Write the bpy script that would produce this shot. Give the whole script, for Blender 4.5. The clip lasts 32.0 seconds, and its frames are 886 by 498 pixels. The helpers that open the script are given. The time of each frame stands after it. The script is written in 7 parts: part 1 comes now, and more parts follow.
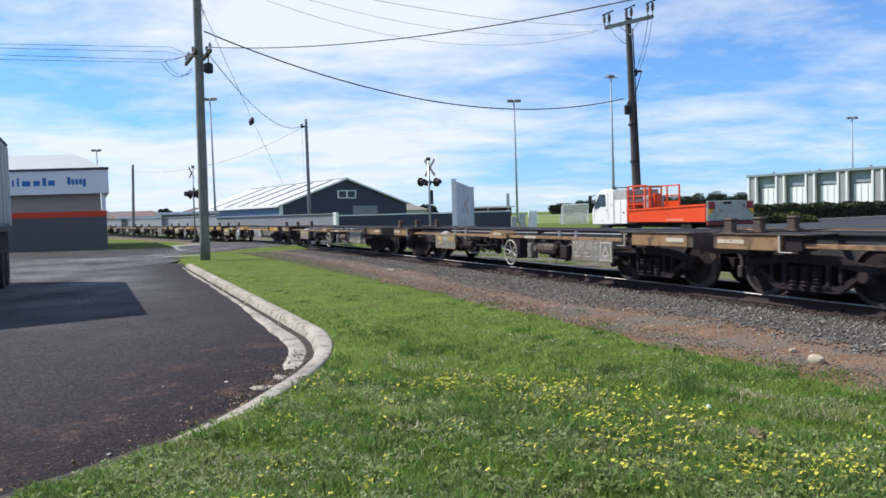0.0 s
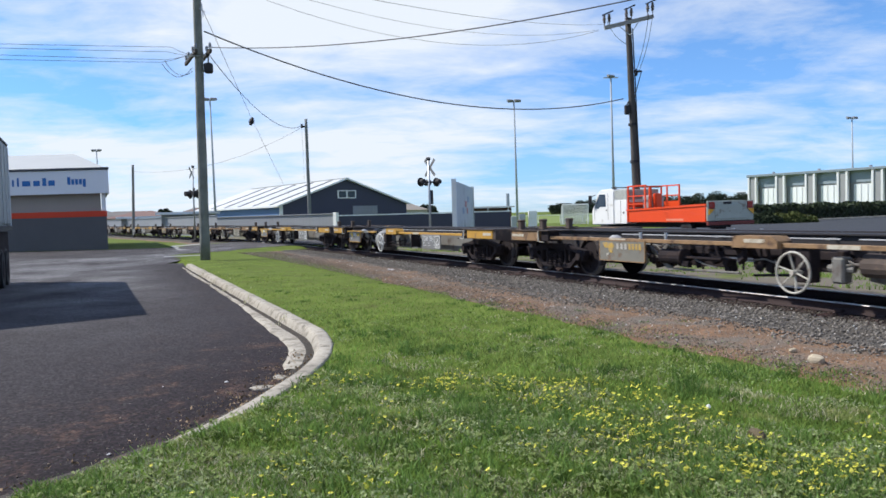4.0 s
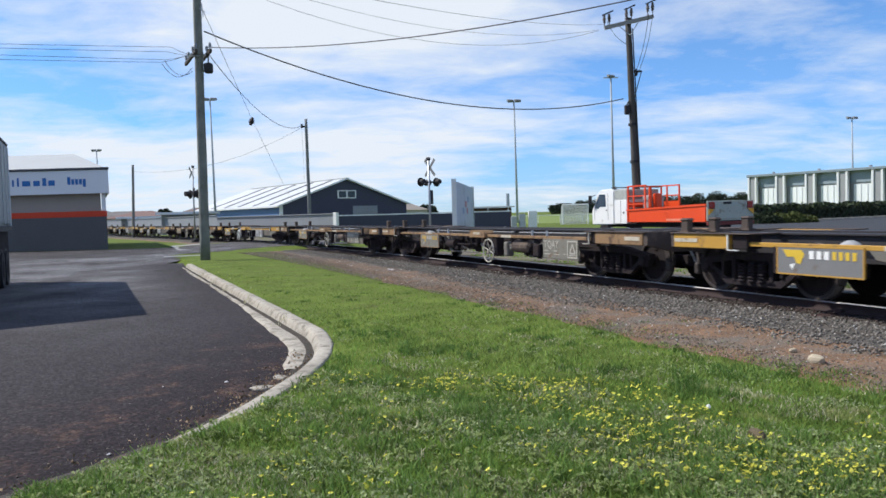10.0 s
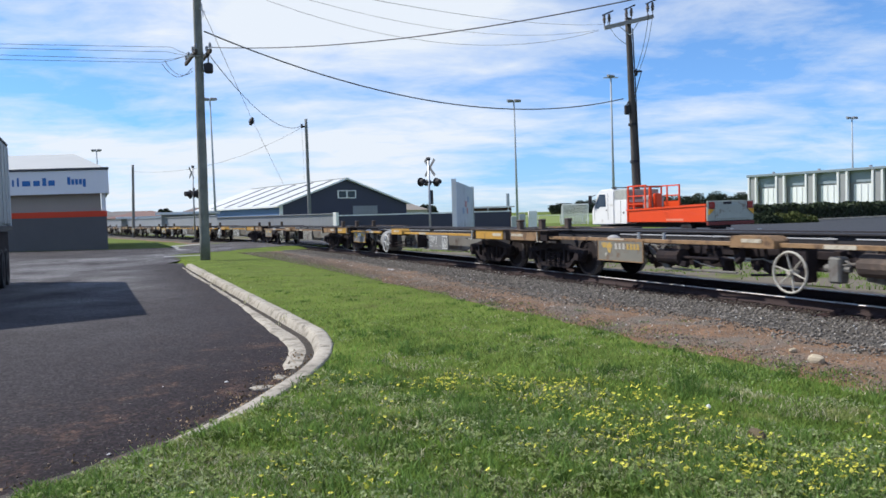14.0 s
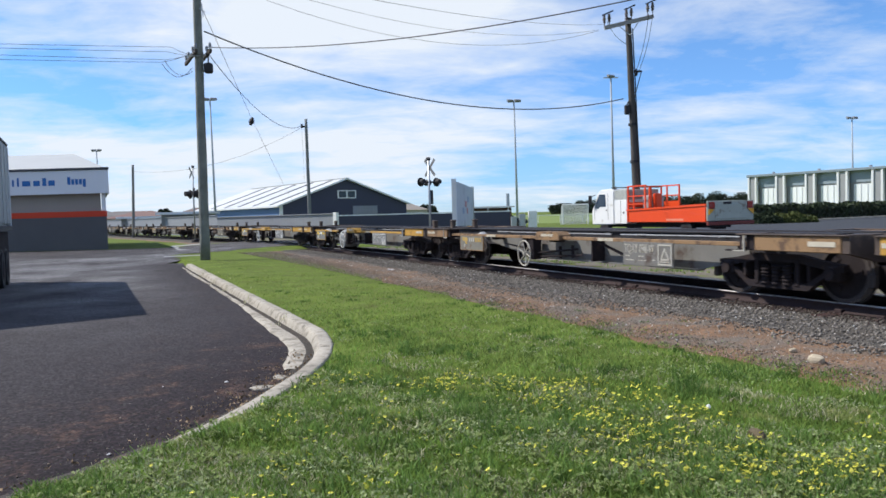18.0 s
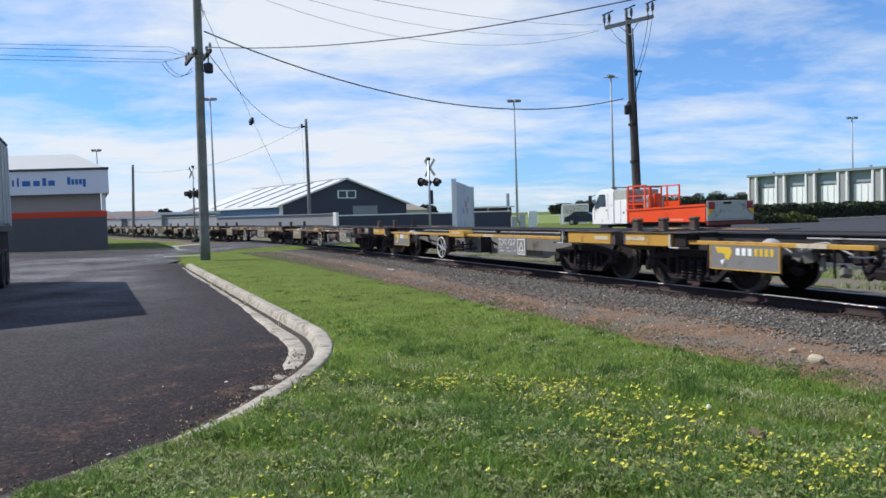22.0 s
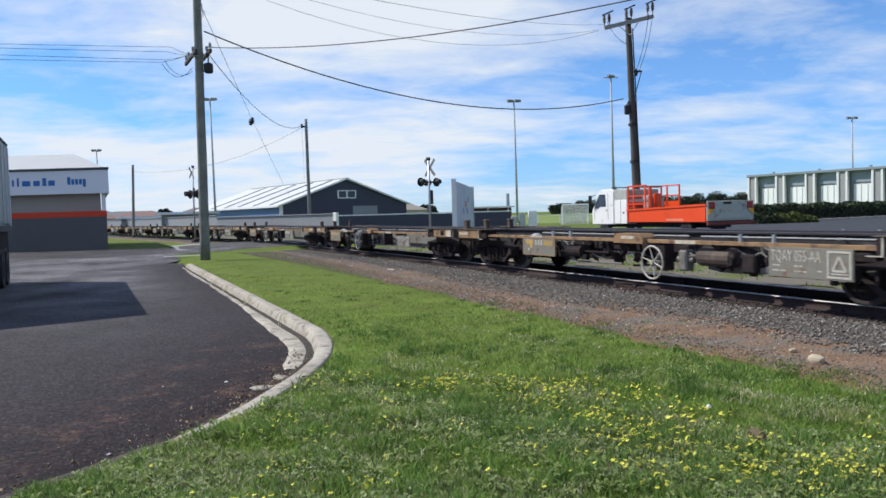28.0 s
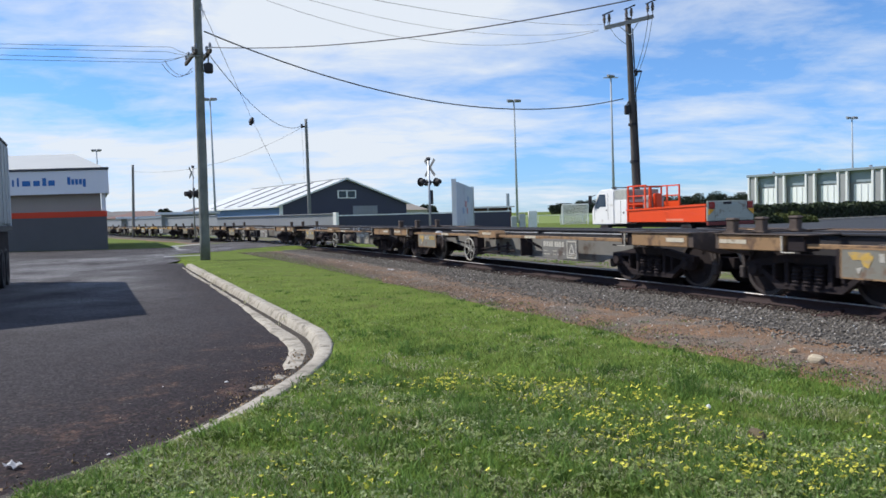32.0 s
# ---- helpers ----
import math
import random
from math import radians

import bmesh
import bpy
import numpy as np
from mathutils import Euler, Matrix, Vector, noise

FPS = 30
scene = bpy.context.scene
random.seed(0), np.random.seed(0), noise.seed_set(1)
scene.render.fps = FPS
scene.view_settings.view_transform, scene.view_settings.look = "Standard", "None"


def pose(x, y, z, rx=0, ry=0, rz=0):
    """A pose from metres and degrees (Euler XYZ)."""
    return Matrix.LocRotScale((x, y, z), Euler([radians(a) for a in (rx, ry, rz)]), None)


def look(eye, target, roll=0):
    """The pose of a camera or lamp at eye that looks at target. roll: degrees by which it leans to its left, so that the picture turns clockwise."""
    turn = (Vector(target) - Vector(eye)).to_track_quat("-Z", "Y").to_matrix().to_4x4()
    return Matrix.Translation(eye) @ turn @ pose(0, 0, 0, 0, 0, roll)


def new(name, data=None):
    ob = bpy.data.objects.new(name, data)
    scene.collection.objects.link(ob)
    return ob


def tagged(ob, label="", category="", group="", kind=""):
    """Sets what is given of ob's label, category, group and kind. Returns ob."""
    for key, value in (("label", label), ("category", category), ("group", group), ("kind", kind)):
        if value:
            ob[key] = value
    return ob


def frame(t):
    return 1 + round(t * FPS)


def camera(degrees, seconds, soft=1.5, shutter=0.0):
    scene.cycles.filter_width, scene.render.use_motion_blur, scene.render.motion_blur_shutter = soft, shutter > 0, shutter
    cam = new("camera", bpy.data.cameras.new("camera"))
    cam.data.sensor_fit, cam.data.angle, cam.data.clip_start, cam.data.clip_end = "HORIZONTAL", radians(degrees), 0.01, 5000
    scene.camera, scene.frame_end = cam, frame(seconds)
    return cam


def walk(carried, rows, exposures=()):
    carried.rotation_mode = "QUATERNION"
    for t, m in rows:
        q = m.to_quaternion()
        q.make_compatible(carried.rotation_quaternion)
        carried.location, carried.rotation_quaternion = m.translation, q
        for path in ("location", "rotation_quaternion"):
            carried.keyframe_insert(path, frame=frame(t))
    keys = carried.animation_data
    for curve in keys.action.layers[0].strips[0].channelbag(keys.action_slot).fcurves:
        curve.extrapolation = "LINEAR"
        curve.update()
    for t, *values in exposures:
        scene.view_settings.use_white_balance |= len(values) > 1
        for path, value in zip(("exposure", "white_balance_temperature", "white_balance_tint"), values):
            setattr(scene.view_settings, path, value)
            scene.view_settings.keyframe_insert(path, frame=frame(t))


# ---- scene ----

# ---------------------------------------------------------------- camera
EYE = (0.0, 0.0, 1.6)
PITCH, LEAN = -2.597, 1.568
cam = camera(60.0, 32.0, soft=1.6, shutter=0.2)
CAM_POSE = pose(*EYE, 90 + PITCH, 0, 0) @ pose(0, 0, 0, 0, 0, -LEAN)
walk(cam, [(0.0, CAM_POSE), (32.0, CAM_POSE)], exposures=[(0.0, 0.15), (3.0, 0.14), (7.0, 0.10), (9.0, 0.07), (12.0, 0.05), (14.0, 0.09), (17.0, 0.11), (19.0, 0.08), (21.0, 0.04), (25.0, 0.02), (32.0, 0.02)])

# ---------------------------------------------------------------- sky and sun
SUN_DIR = Vector((-0.95, 0.28, 1.03)).normalized()
SUN_ELEV = math.asin(SUN_DIR.z)
SUN_ROT = math.atan2(SUN_DIR.x, SUN_DIR.y)
world = bpy.data.worlds.new("sky")
scene.world = world
world.use_nodes = True


def build_sky():
    nt = world.node_tree
    nt.nodes.clear()
    n, l = nt.nodes, nt.links

    def math_node(op, a, b=None, c=None, clamp=False):
        m = n.new("ShaderNodeMath"); m.operation = op; m.use_clamp = clamp
        for i, v in enumerate((a, b, c)):
            if v is None:
                continue
            if isinstance(v, (int, float)):
                m.inputs[i].default_value = v
            else:
                l.new(v, m.inputs[i])
        return m.outputs[0]

    def step(v, lo, hi, top=1.0):
        m = n.new("ShaderNodeMapRange"); m.interpolation_type = "SMOOTHSTEP"
        m.inputs["From Min"].default_value, m.inputs["From Max"].default_value, m.inputs["To Max"].default_value = lo, hi, top
        l.new(v, m.inputs["Value"])
        return m.outputs[0]

    def bump_at(x, z, cx, cz, rx, rz):
        ex = math_node("DIVIDE", math_node("SUBTRACT", x, cx), rx)
        ez = math_node("DIVIDE", math_node("SUBTRACT", z, cz), rz)
        r2 = math_node("ADD", math_node("MULTIPLY", ex, ex), math_node("MULTIPLY", ez, ez))
        return math_node("POWER", 2.718, math_node("MULTIPLY", r2, -1.0))

    out = n.new("ShaderNodeOutputWorld")
    bg = n.new("ShaderNodeBackground")
    bg.inputs["Strength"].default_value = 0.125
    sky = n.new("ShaderNodeTexSky")
    sky.sky_type = "NISHITA"
    sky.sun_disc = False
    sky.sun_elevation, sky.sun_rotation = SUN_ELEV, SUN_ROT
    sky.air_density, sky.dust_density, sky.ozone_density = 1.0, 0.1, 2.0
    tc = n.new("ShaderNodeTexCoord")
    sep = n.new("ShaderNodeSeparateXYZ")
    l.new(tc.outputs["Generated"], sep.inputs[0])
    X, Y, Z = sep.outputs
    # the blue: clean sea air, deeper overhead
    tint = n.new("ShaderNodeMix"); tint.data_type = "RGBA"
    tint.inputs["A"].default_value = (0.42, 0.73, 1.34, 1)
    tint.inputs["B"].default_value = (0.46, 0.81, 1.24, 1)
    l.new(step(Z, 0.0, 0.22), tint.inputs["Factor"])
    deep = n.new("ShaderNodeMix"); deep.data_type = "RGBA"; deep.blend_type = "MULTIPLY"
    deep.inputs["Factor"].default_value = 1.0
    l.new(sky.outputs[0], deep.inputs["A"]); l.new(tint.outputs["Result"], deep.inputs["B"])
    # streaky cloud layer: the direction divided by its height
    h = math_node("ADD", math_node("MAXIMUM", Z, 0.0), 0.16)
    com = n.new("ShaderNodeCombineXYZ")
    l.new(math_node("DIVIDE", X, h), com.inputs[0]); l.new(math_node("DIVIDE", Y, h), com.inputs[1])
    mp = n.new("ShaderNodeMapping")
    mp.inputs["Location"].default_value = (3.1, 1.3, 0.0)
    mp.inputs["Rotation"].default_value = (0, 0, radians(-32))
    mp.inputs["Scale"].default_value = (0.8, 1.2, 1.0)
    l.new(com.outputs[0], mp.inputs[0])
    big = n.new("ShaderNodeTexNoise")
    big.inputs["Scale"].default_value = 1.0
    big.inputs["Detail"].default_value = 8.0
    big.inputs["Roughness"].default_value = 0.58
    big.inputs["Distortion"].default_value = 0.5
    l.new(mp.outputs[0], big.inputs["Vector"])
    bank = bump_at(X, Z, -0.16, 0.27, 0.26, 0.115)
    left = math_node("MULTIPLY", step(Z, 0.135, 0.075), step(X, 0.12, -0.12))
    arm = bump_at(X, Z, -0.02, 0.125, 0.16, 0.022)
    puffs = n.new("ShaderNodeTexNoise")
    puffs.inputs["Scale"].default_value = 3.4
    puffs.inputs["Detail"].default_value = 9.0
    puffs.inputs["Roughness"].default_value = 0.62
    puffs.inputs["Distortion"].default_value = 0.35
    l.new(mp.outputs[0], puffs.inputs["Vector"])
    t = math_node("MULTIPLY_ADD", puffs.outputs["Fac"], 0.42, math_node("MULTIPLY_ADD", big.outputs["Fac"], 0.75, -0.062))
    t = math_node("MULTIPLY_ADD", bank, 0.30, t)
    t = math_node("MULTIPLY_ADD", left, 0.17, t)
    t = math_node("MULTIPLY_ADD", arm, 0.12, t)
    # clear gaps in the cloud
    for cx, cz, rx, rz, k in ((-0.42, 0.165, 0.11, 0.04, -0.11), (-0.50, 0.245, 0.13, 0.06, -0.12), (0.36, 0.25, 0.10, 0.05, 0.08), (0.42, 0.13, 0.18, 0.03, 0.06)):
        t = math_node("MULTIPLY_ADD", bump_at(X, Z, cx, cz, rx, rz), k, t)
    m = n.new("ShaderNodeMapRange")
    m.inputs["From Min"].default_value, m.inputs["From Max"].default_value = 0.45, 0.74
    m.inputs["To Min"].default_value, m.inputs["To Max"].default_value = 0.06, 0.97
    l.new(t, m.inputs["Value"])
    mix = n.new("ShaderNodeMix"); mix.data_type = "RGBA"
    l.new(m.outputs[0], mix.inputs["Factor"])
    l.new(deep.outputs["Result"], mix.inputs["A"])
    mix.inputs["B"].default_value = (6.3, 6.78, 7.4, 1)
    l.new(mix.outputs["Result"], bg.inputs["Color"])
    l.new(bg.outputs[0], out.inputs[0])


build_sky()
sun = new("sun", bpy.data.lights.new("sun", "SUN"))
sun.data.energy, sun.data.angle, sun.data.color = 5.0, radians(0.6), (1.0, 0.96, 0.88)
sun.matrix_world = look((0, 0, 30), Vector((0, 0, 30)) - SUN_DIR)

# ---------------------------------------------------------------- materials
MATS = {}


def mat(name, color, rough=0.7, metal=0.0, vary=0.12, scale=6.0, fine=60.0, bump=0.15, stain=None, stain_amount=0.0,
        stain_scale=2.5, per_object=0.0, island=0.0, spec=0.4, through_light=0.0, contrast=1.0):
    """A procedural surface: base colour, two scales of variation, stains of a second colour, fine relief."""
    if name in MATS:
        return MATS[name]
    m = bpy.data.materials.new(name)
    m.use_nodes = True
    nt = m.node_tree
    n, l = nt.nodes, nt.links
    b = n["Principled BSDF"]
    b.inputs["Roughness"].default_value = rough
    b.inputs["Metallic"].default_value = metal
    b.inputs["Specular IOR Level"].default_value = spec
    tc = n.new("ShaderNodeTexCoord")
    na = n.new("ShaderNodeTexNoise"); na.inputs["Scale"].default_value = scale; na.inputs["Detail"].default_value = 5
    nb = n.new("ShaderNodeTexNoise"); nb.inputs["Scale"].default_value = fine; nb.inputs["Detail"].default_value = 3
    l.new(tc.outputs["Object"], na.inputs["Vector"]); l.new(tc.outputs["Object"], nb.inputs["Vector"])
    lo = tuple(c * (1 - 1.7 * vary) for c in color)
    hi = tuple(min(1, c * (1 + 1.7 * vary)) for c in color)
    mx = n.new("ShaderNodeMix"); mx.data_type = "RGBA"
    mx.inputs["A"].default_value = (*lo, 1); mx.inputs["B"].default_value = (*hi, 1)
    avg = n.new("ShaderNodeMath"); avg.operation = "MULTIPLY_ADD"; avg.inputs[1].default_value = 0.6
    hb = n.new("ShaderNodeMath"); hb.operation = "MULTIPLY"; hb.inputs[1].default_value = 0.4
    l.new(nb.outputs["Fac"], hb.inputs[0]); l.new(na.outputs["Fac"], avg.inputs[0]); l.new(hb.outputs[0], avg.inputs[2])
    fac = avg.outputs[0]
    if contrast != 1.0:
        cr = n.new("ShaderNodeMapRange")
        cr.inputs["From Min"].default_value, cr.inputs["From Max"].default_value = 0.5 - 0.5 / contrast, 0.5 + 0.5 / contrast
        l.new(fac, cr.inputs["Value"])
        fac = cr.outputs[0]
    if per_object or island:
        extra = n.new("ShaderNodeObjectInfo").outputs["Random"] if per_object else n.new("ShaderNodeNewGeometry").outputs["Random Per Island"]
        ad = n.new("ShaderNodeMath"); ad.operation = "MULTIPLY_ADD"
        ad.inputs[1].default_value = per_object or island
        l.new(extra, ad.inputs[0])
        sb = n.new("ShaderNodeMath"); sb.operation = "SUBTRACT"; sb.inputs[1].default_value = (per_object or island) / 2
        l.new(fac, sb.inputs[0]); l.new(sb.outputs[0], ad.inputs[2])
        fac = ad.outputs[0]
    l.new(fac, mx.inputs["Factor"])
    col = mx.outputs["Result"]
    if stain:
        ns = n.new("ShaderNodeTexNoise"); ns.inputs["Scale"].default_value = stain_scale; ns.inputs["Detail"].default_value = 8
        ns.inputs["Roughness"].default_value = 0.65
        l.new(tc.outputs["Object"], ns.inputs["Vector"])
        r = n.new("ShaderNodeMapRange")
        r.inputs["From Min"].default_value = 0.62 - 0.3 * stain_amount
        r.inputs["From Max"].default_value = 0.74 - 0.3 * stain_amount
        l.new(ns.outputs["Fac"], r.inputs["Value"])
        m2 = n.new("ShaderNodeMix"); m2.data_type = "RGBA"
        m2.inputs["B"].default_value = (*stain, 1)
        l.new(r.outputs[0], m2.inputs["Factor"]); l.new(col, m2.inputs["A"])
        col = m2.outputs["Result"]
    l.new(col, b.inputs["Base Color"])
    if bump:
        bp = n.new("ShaderNodeBump"); bp.inputs["Strength"].default_value = bump; bp.inputs["Distance"].default_value = 0.02
        l.new(nb.outputs["Fac"], bp.inputs["Height"]); l.new(bp.outputs[0], b.inputs["Normal"])
    if through_light:
        tr = n.new("ShaderNodeBsdfTranslucent")
        l.new(col, tr.inputs["Color"])
        ms = n.new("ShaderNodeMixShader"); ms.inputs[0].default_value = through_light
        l.new(b.outputs[0], ms.inputs[1]); l.new(tr.outputs[0], ms.inputs[2])
        l.new(ms.outputs[0], n["Material Output"].inputs["Surface"])
    MATS[name] = m
    return m




def asphalt():
    """Worn asphalt: coarse chips, paler with distance, a darker patch by the shop, red-brown grit along the kerb."""
    m = bpy.data.materials.new("asphalt")
    m.use_nodes = True
    n, l = m.node_tree.nodes, m.node_tree.links
    b = n["Principled BSDF"]
    b.inputs["Roughness"].default_value = 0.88
    b.inputs["Specular IOR Level"].default_value = 0.2
    tc = n.new("ShaderNodeTexCoord")

    def noise_at(scale, detail=5.0, rough=0.6):
        q = n.new("ShaderNodeTexNoise")
        q.inputs["Scale"].default_value, q.inputs["Detail"].default_value, q.inputs["Roughness"].default_value = scale, detail, rough
        l.new(tc.outputs["Object"], q.inputs["Vector"])
        return q.outputs["Fac"]

    def ramp(v, lo, hi, a=0.0, c=1.0):
        q = n.new("ShaderNodeMapRange")
        for k, x in (("From Min", lo), ("From Max", hi), ("To Min", a), ("To Max", c)):
            q.inputs[k].default_value = x
        l.new(v, q.inputs["Value"])
        return q.outputs[0]

    def blend(f, a, c, mode="MIX"):
        q = n.new("ShaderNodeMix"); q.data_type = "RGBA"; q.blend_type = mode
        for k, x in (("Factor", f), ("A", a), ("B", c)):
            if isinstance(x, (tuple, float)):
                q.inputs[k].default_value = x
            else:
                l.new(x, q.inputs[k])
        return q.outputs["Result"]

    def times(a, c):
        q = n.new("ShaderNodeMath"); q.operation = "MULTIPLY"; q.use_clamp = True
        l.new(a, q.inputs[0])
        if isinstance(c, float):
            q.inputs[1].default_value = c
        else:
            l.new(c, q.inputs[1])
        return q.outputs[0]

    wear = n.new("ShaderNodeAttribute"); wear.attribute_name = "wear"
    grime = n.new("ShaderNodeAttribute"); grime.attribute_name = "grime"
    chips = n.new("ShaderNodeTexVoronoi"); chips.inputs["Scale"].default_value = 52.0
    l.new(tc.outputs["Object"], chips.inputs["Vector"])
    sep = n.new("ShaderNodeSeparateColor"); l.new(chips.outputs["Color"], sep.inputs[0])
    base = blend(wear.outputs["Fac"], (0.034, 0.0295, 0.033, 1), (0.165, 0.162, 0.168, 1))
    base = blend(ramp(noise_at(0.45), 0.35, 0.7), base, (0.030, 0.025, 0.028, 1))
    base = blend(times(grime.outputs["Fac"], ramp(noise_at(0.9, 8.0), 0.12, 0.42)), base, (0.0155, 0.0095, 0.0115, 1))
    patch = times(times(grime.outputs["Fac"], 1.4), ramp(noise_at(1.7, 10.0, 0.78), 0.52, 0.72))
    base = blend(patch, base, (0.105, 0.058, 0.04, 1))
    speck = ramp(sep.outputs[0], 0.0, 1.0, 0.2, 1.8)
    grain = ramp(noise_at(17.0, 6.0, 0.7), 0.3, 0.7, 0.55, 1.45)
    base = blend(1.0, base, speck, "MULTIPLY")
    base = blend(1.0, base, grain, "MULTIPLY")
    base = blend(ramp(sep.outputs[2], 0.94, 0.96, 0.0, 0.4), base, (0.12, 0.11, 0.105, 1))
    l.new(base, b.inputs["Base Color"])
    bp = n.new("ShaderNodeBump"); bp.inputs["Strength"].default_value = 0.7; bp.inputs["Distance"].default_value = 0.012
    l.new(sep.outputs[1], bp.inputs["Height"]); l.new(bp.outputs[0], b.inputs["Normal"])
    MATS["asphalt"] = m
    return m


M_ASPHALT = asphalt()
M_TARMAC_FAR = mat("worn_asphalt", (0.034, 0.036, 0.041), 0.9, vary=0.12, scale=0.3, fine=30, bump=0.2)
M_SOIL = mat("grass_ground", (0.108, 0.146, 0.027), 0.95, vary=0.38, scale=1.1, fine=14, bump=0.6, spec=0.1, contrast=1.5, stain=(0.10, 0.085, 0.035), stain_amount=0.15, stain_scale=0.9)
M_DIRT = mat("gravelly_dirt", (0.195, 0.111, 0.061), 0.95, vary=0.35, scale=2.6, fine=45, bump=0.8, contrast=2.5, stain=(0.15, 0.125, 0.10), stain_amount=0.5, stain_scale=1.2)
M_BALLAST = mat("ballast_bed", (0.085, 0.075, 0.065), 0.95, vary=0.3, scale=2.0, fine=30, bump=0.9)
M_STONE = mat("ballast_stone", (0.165, 0.148, 0.13), 0.9, vary=0.3, scale=8, fine=60, bump=0.3, island=1.3)
M_DARKSTONE = mat("rust_stained_stone", (0.05, 0.034, 0.030), 0.9, vary=0.35, scale=8, fine=60, bump=0.3, island=1.2)
M_PEBBLE = mat("brown_pebble", (0.20, 0.162, 0.132), 0.9, vary=0.35, scale=8, fine=60, bump=0.3, island=1.3)
M_CONCRETE = mat("kerb_concrete", (0.365, 0.33, 0.275), 0.9, vary=0.24, scale=0.9, fine=18, bump=0.7, contrast=1.7, stain=(0.2, 0.175, 0.14), stain_amount=0.4, stain_scale=5.0)
M_CONCRETE2 = mat("old_concrete", (0.30, 0.30, 0.29), 0.9, vary=0.1, scale=1.5, fine=40, bump=0.3)
M_RUST = mat("rusty_rail_steel", (0.034, 0.0195, 0.019), 0.85, vary=0.3, scale=5, fine=50, bump=0.4)
M_RAILTOP = mat("worn_rail_head", (0.55, 0.52, 0.5), 0.42, metal=0.4, vary=0.12, scale=3, fine=60, bump=0.05)
M_SLEEPER = mat("timber_sleeper", (0.062, 0.026, 0.024), 0.95, vary=0.35, scale=4, fine=40, bump=0.6, per_object=0.6)
M_WOODPOLE = mat("weathered_pole", (0.17, 0.155, 0.125), 0.9, vary=0.25, scale=3, fine=40, bump=0.5)
M_WOODPOLE2 = mat("dark_weathered_pole", (0.082, 0.073, 0.064), 0.9, vary=0.3, scale=3, fine=40, bump=0.5)
M_WOODPOLE3 = mat("treated_green_pole", (0.195, 0.20, 0.175), 0.9, vary=0.3, scale=2.2, fine=30, bump=0.6, contrast=1.8)
M_WIRE = mat("black_cable", (0.05, 0.05, 0.057), 0.7, vary=0.05, bump=0)
M_GALV = mat("galvanised_steel", (0.42, 0.44, 0.46), 0.45, metal=0.6, vary=0.12, scale=3, fine=30, bump=0.05)
M_BLACK = mat("black_painted_steel", (0.026, 0.0235, 0.027), 0.7, vary=0.3, scale=4, fine=40, bump=0.15)
M_CHASSIS = mat("grimy_dark_steel", (0.027, 0.0215, 0.0235), 0.9, vary=0.25, scale=4, fine=40, bump=0.35, spec=0.15, stain=(0.05, 0.034, 0.029), stain_amount=0.25, stain_scale=3.5)
M_WEB = mat("grimy_grey_steel", (0.165, 0.158, 0.145), 0.7, vary=0.2, scale=2.5, fine=35, bump=0.15, stain=(0.085, 0.06, 0.048), stain_amount=0.25, stain_scale=2.0)
M_YELLOW = mat("faded_yellow_paint", (0.47, 0.26, 0.045), 0.55, vary=0.12, scale=3, fine=40, bump=0.1, stain=(0.22, 0.12, 0.045), stain_amount=0.2, stain_scale=4)
M_TAN = mat("grimy_tan_paint", (0.265, 0.16, 0.08), 0.7, vary=0.2, scale=3, fine=40, bump=0.2, stain=(0.11, 0.065, 0.04), stain_amount=0.4, stain_scale=4)
M_WHITE = mat("white_paint", (0.78, 0.78, 0.76), 0.5, vary=0.04, scale=3, fine=30, bump=0.03, stain=(0.55, 0.53, 0.48), stain_amount=0.1)
M_OFFWHITE = mat("dirty_white_paint", (0.45, 0.425, 0.37), 0.6, vary=0.1, scale=6, fine=40, bump=0.05, stain=(0.34, 0.28, 0.22), stain_amount=0.25, stain_scale=6)
M_WHEEL = mat("dark_wheel_steel", (0.027, 0.0215, 0.0225), 0.9, metal=0.0, spec=0.12, vary=0.3, scale=6, fine=30, bump=0.15)
M_TREAD = mat("bright_wheel_tread", (0.34, 0.31, 0.29), 0.45, metal=0.6, vary=0.1, bump=0.03)
M_RIM = mat("worn_wheel_rim", (0.045, 0.035, 0.033), 0.7, metal=0.0, vary=0.25, scale=6, fine=30, bump=0.1)
M_TANK = mat("grey_air_tank", (0.36, 0.36, 0.36), 0.55, vary=0.12, scale=4, fine=30, bump=0.08, stain=(0.2, 0.16, 0.13), stain_amount=0.2)
M_SIGNGREY = mat("grey_sign_panel", (0.175, 0.175, 0.175), 0.6, vary=0.1, scale=4, fine=40, bump=0.04, stain=(0.15, 0.12, 0.1), stain_amount=0.15, stain_scale=5)
M_SIGNTAN = mat("grimy_sign_panel", (0.18, 0.172, 0.145), 0.75, vary=0.15, scale=4, fine=40, bump=0.06, stain=(0.15, 0.1, 0.07), stain_amount=0.3, stain_scale=5)

# ---------------------------------------------------------------- mesh helpers


def mesh_of(name, bm, material, smooth=False):
    me = bpy.data.meshes.new(name)
    bm.to_mesh(me)
    bm.free()
    if smooth:
        me.polygons.foreach_set("use_smooth", [True] * len(me.polygons))
    for m in (material if isinstance(material, (list, tuple)) else [material]):
        me.materials.append(m)
    return me


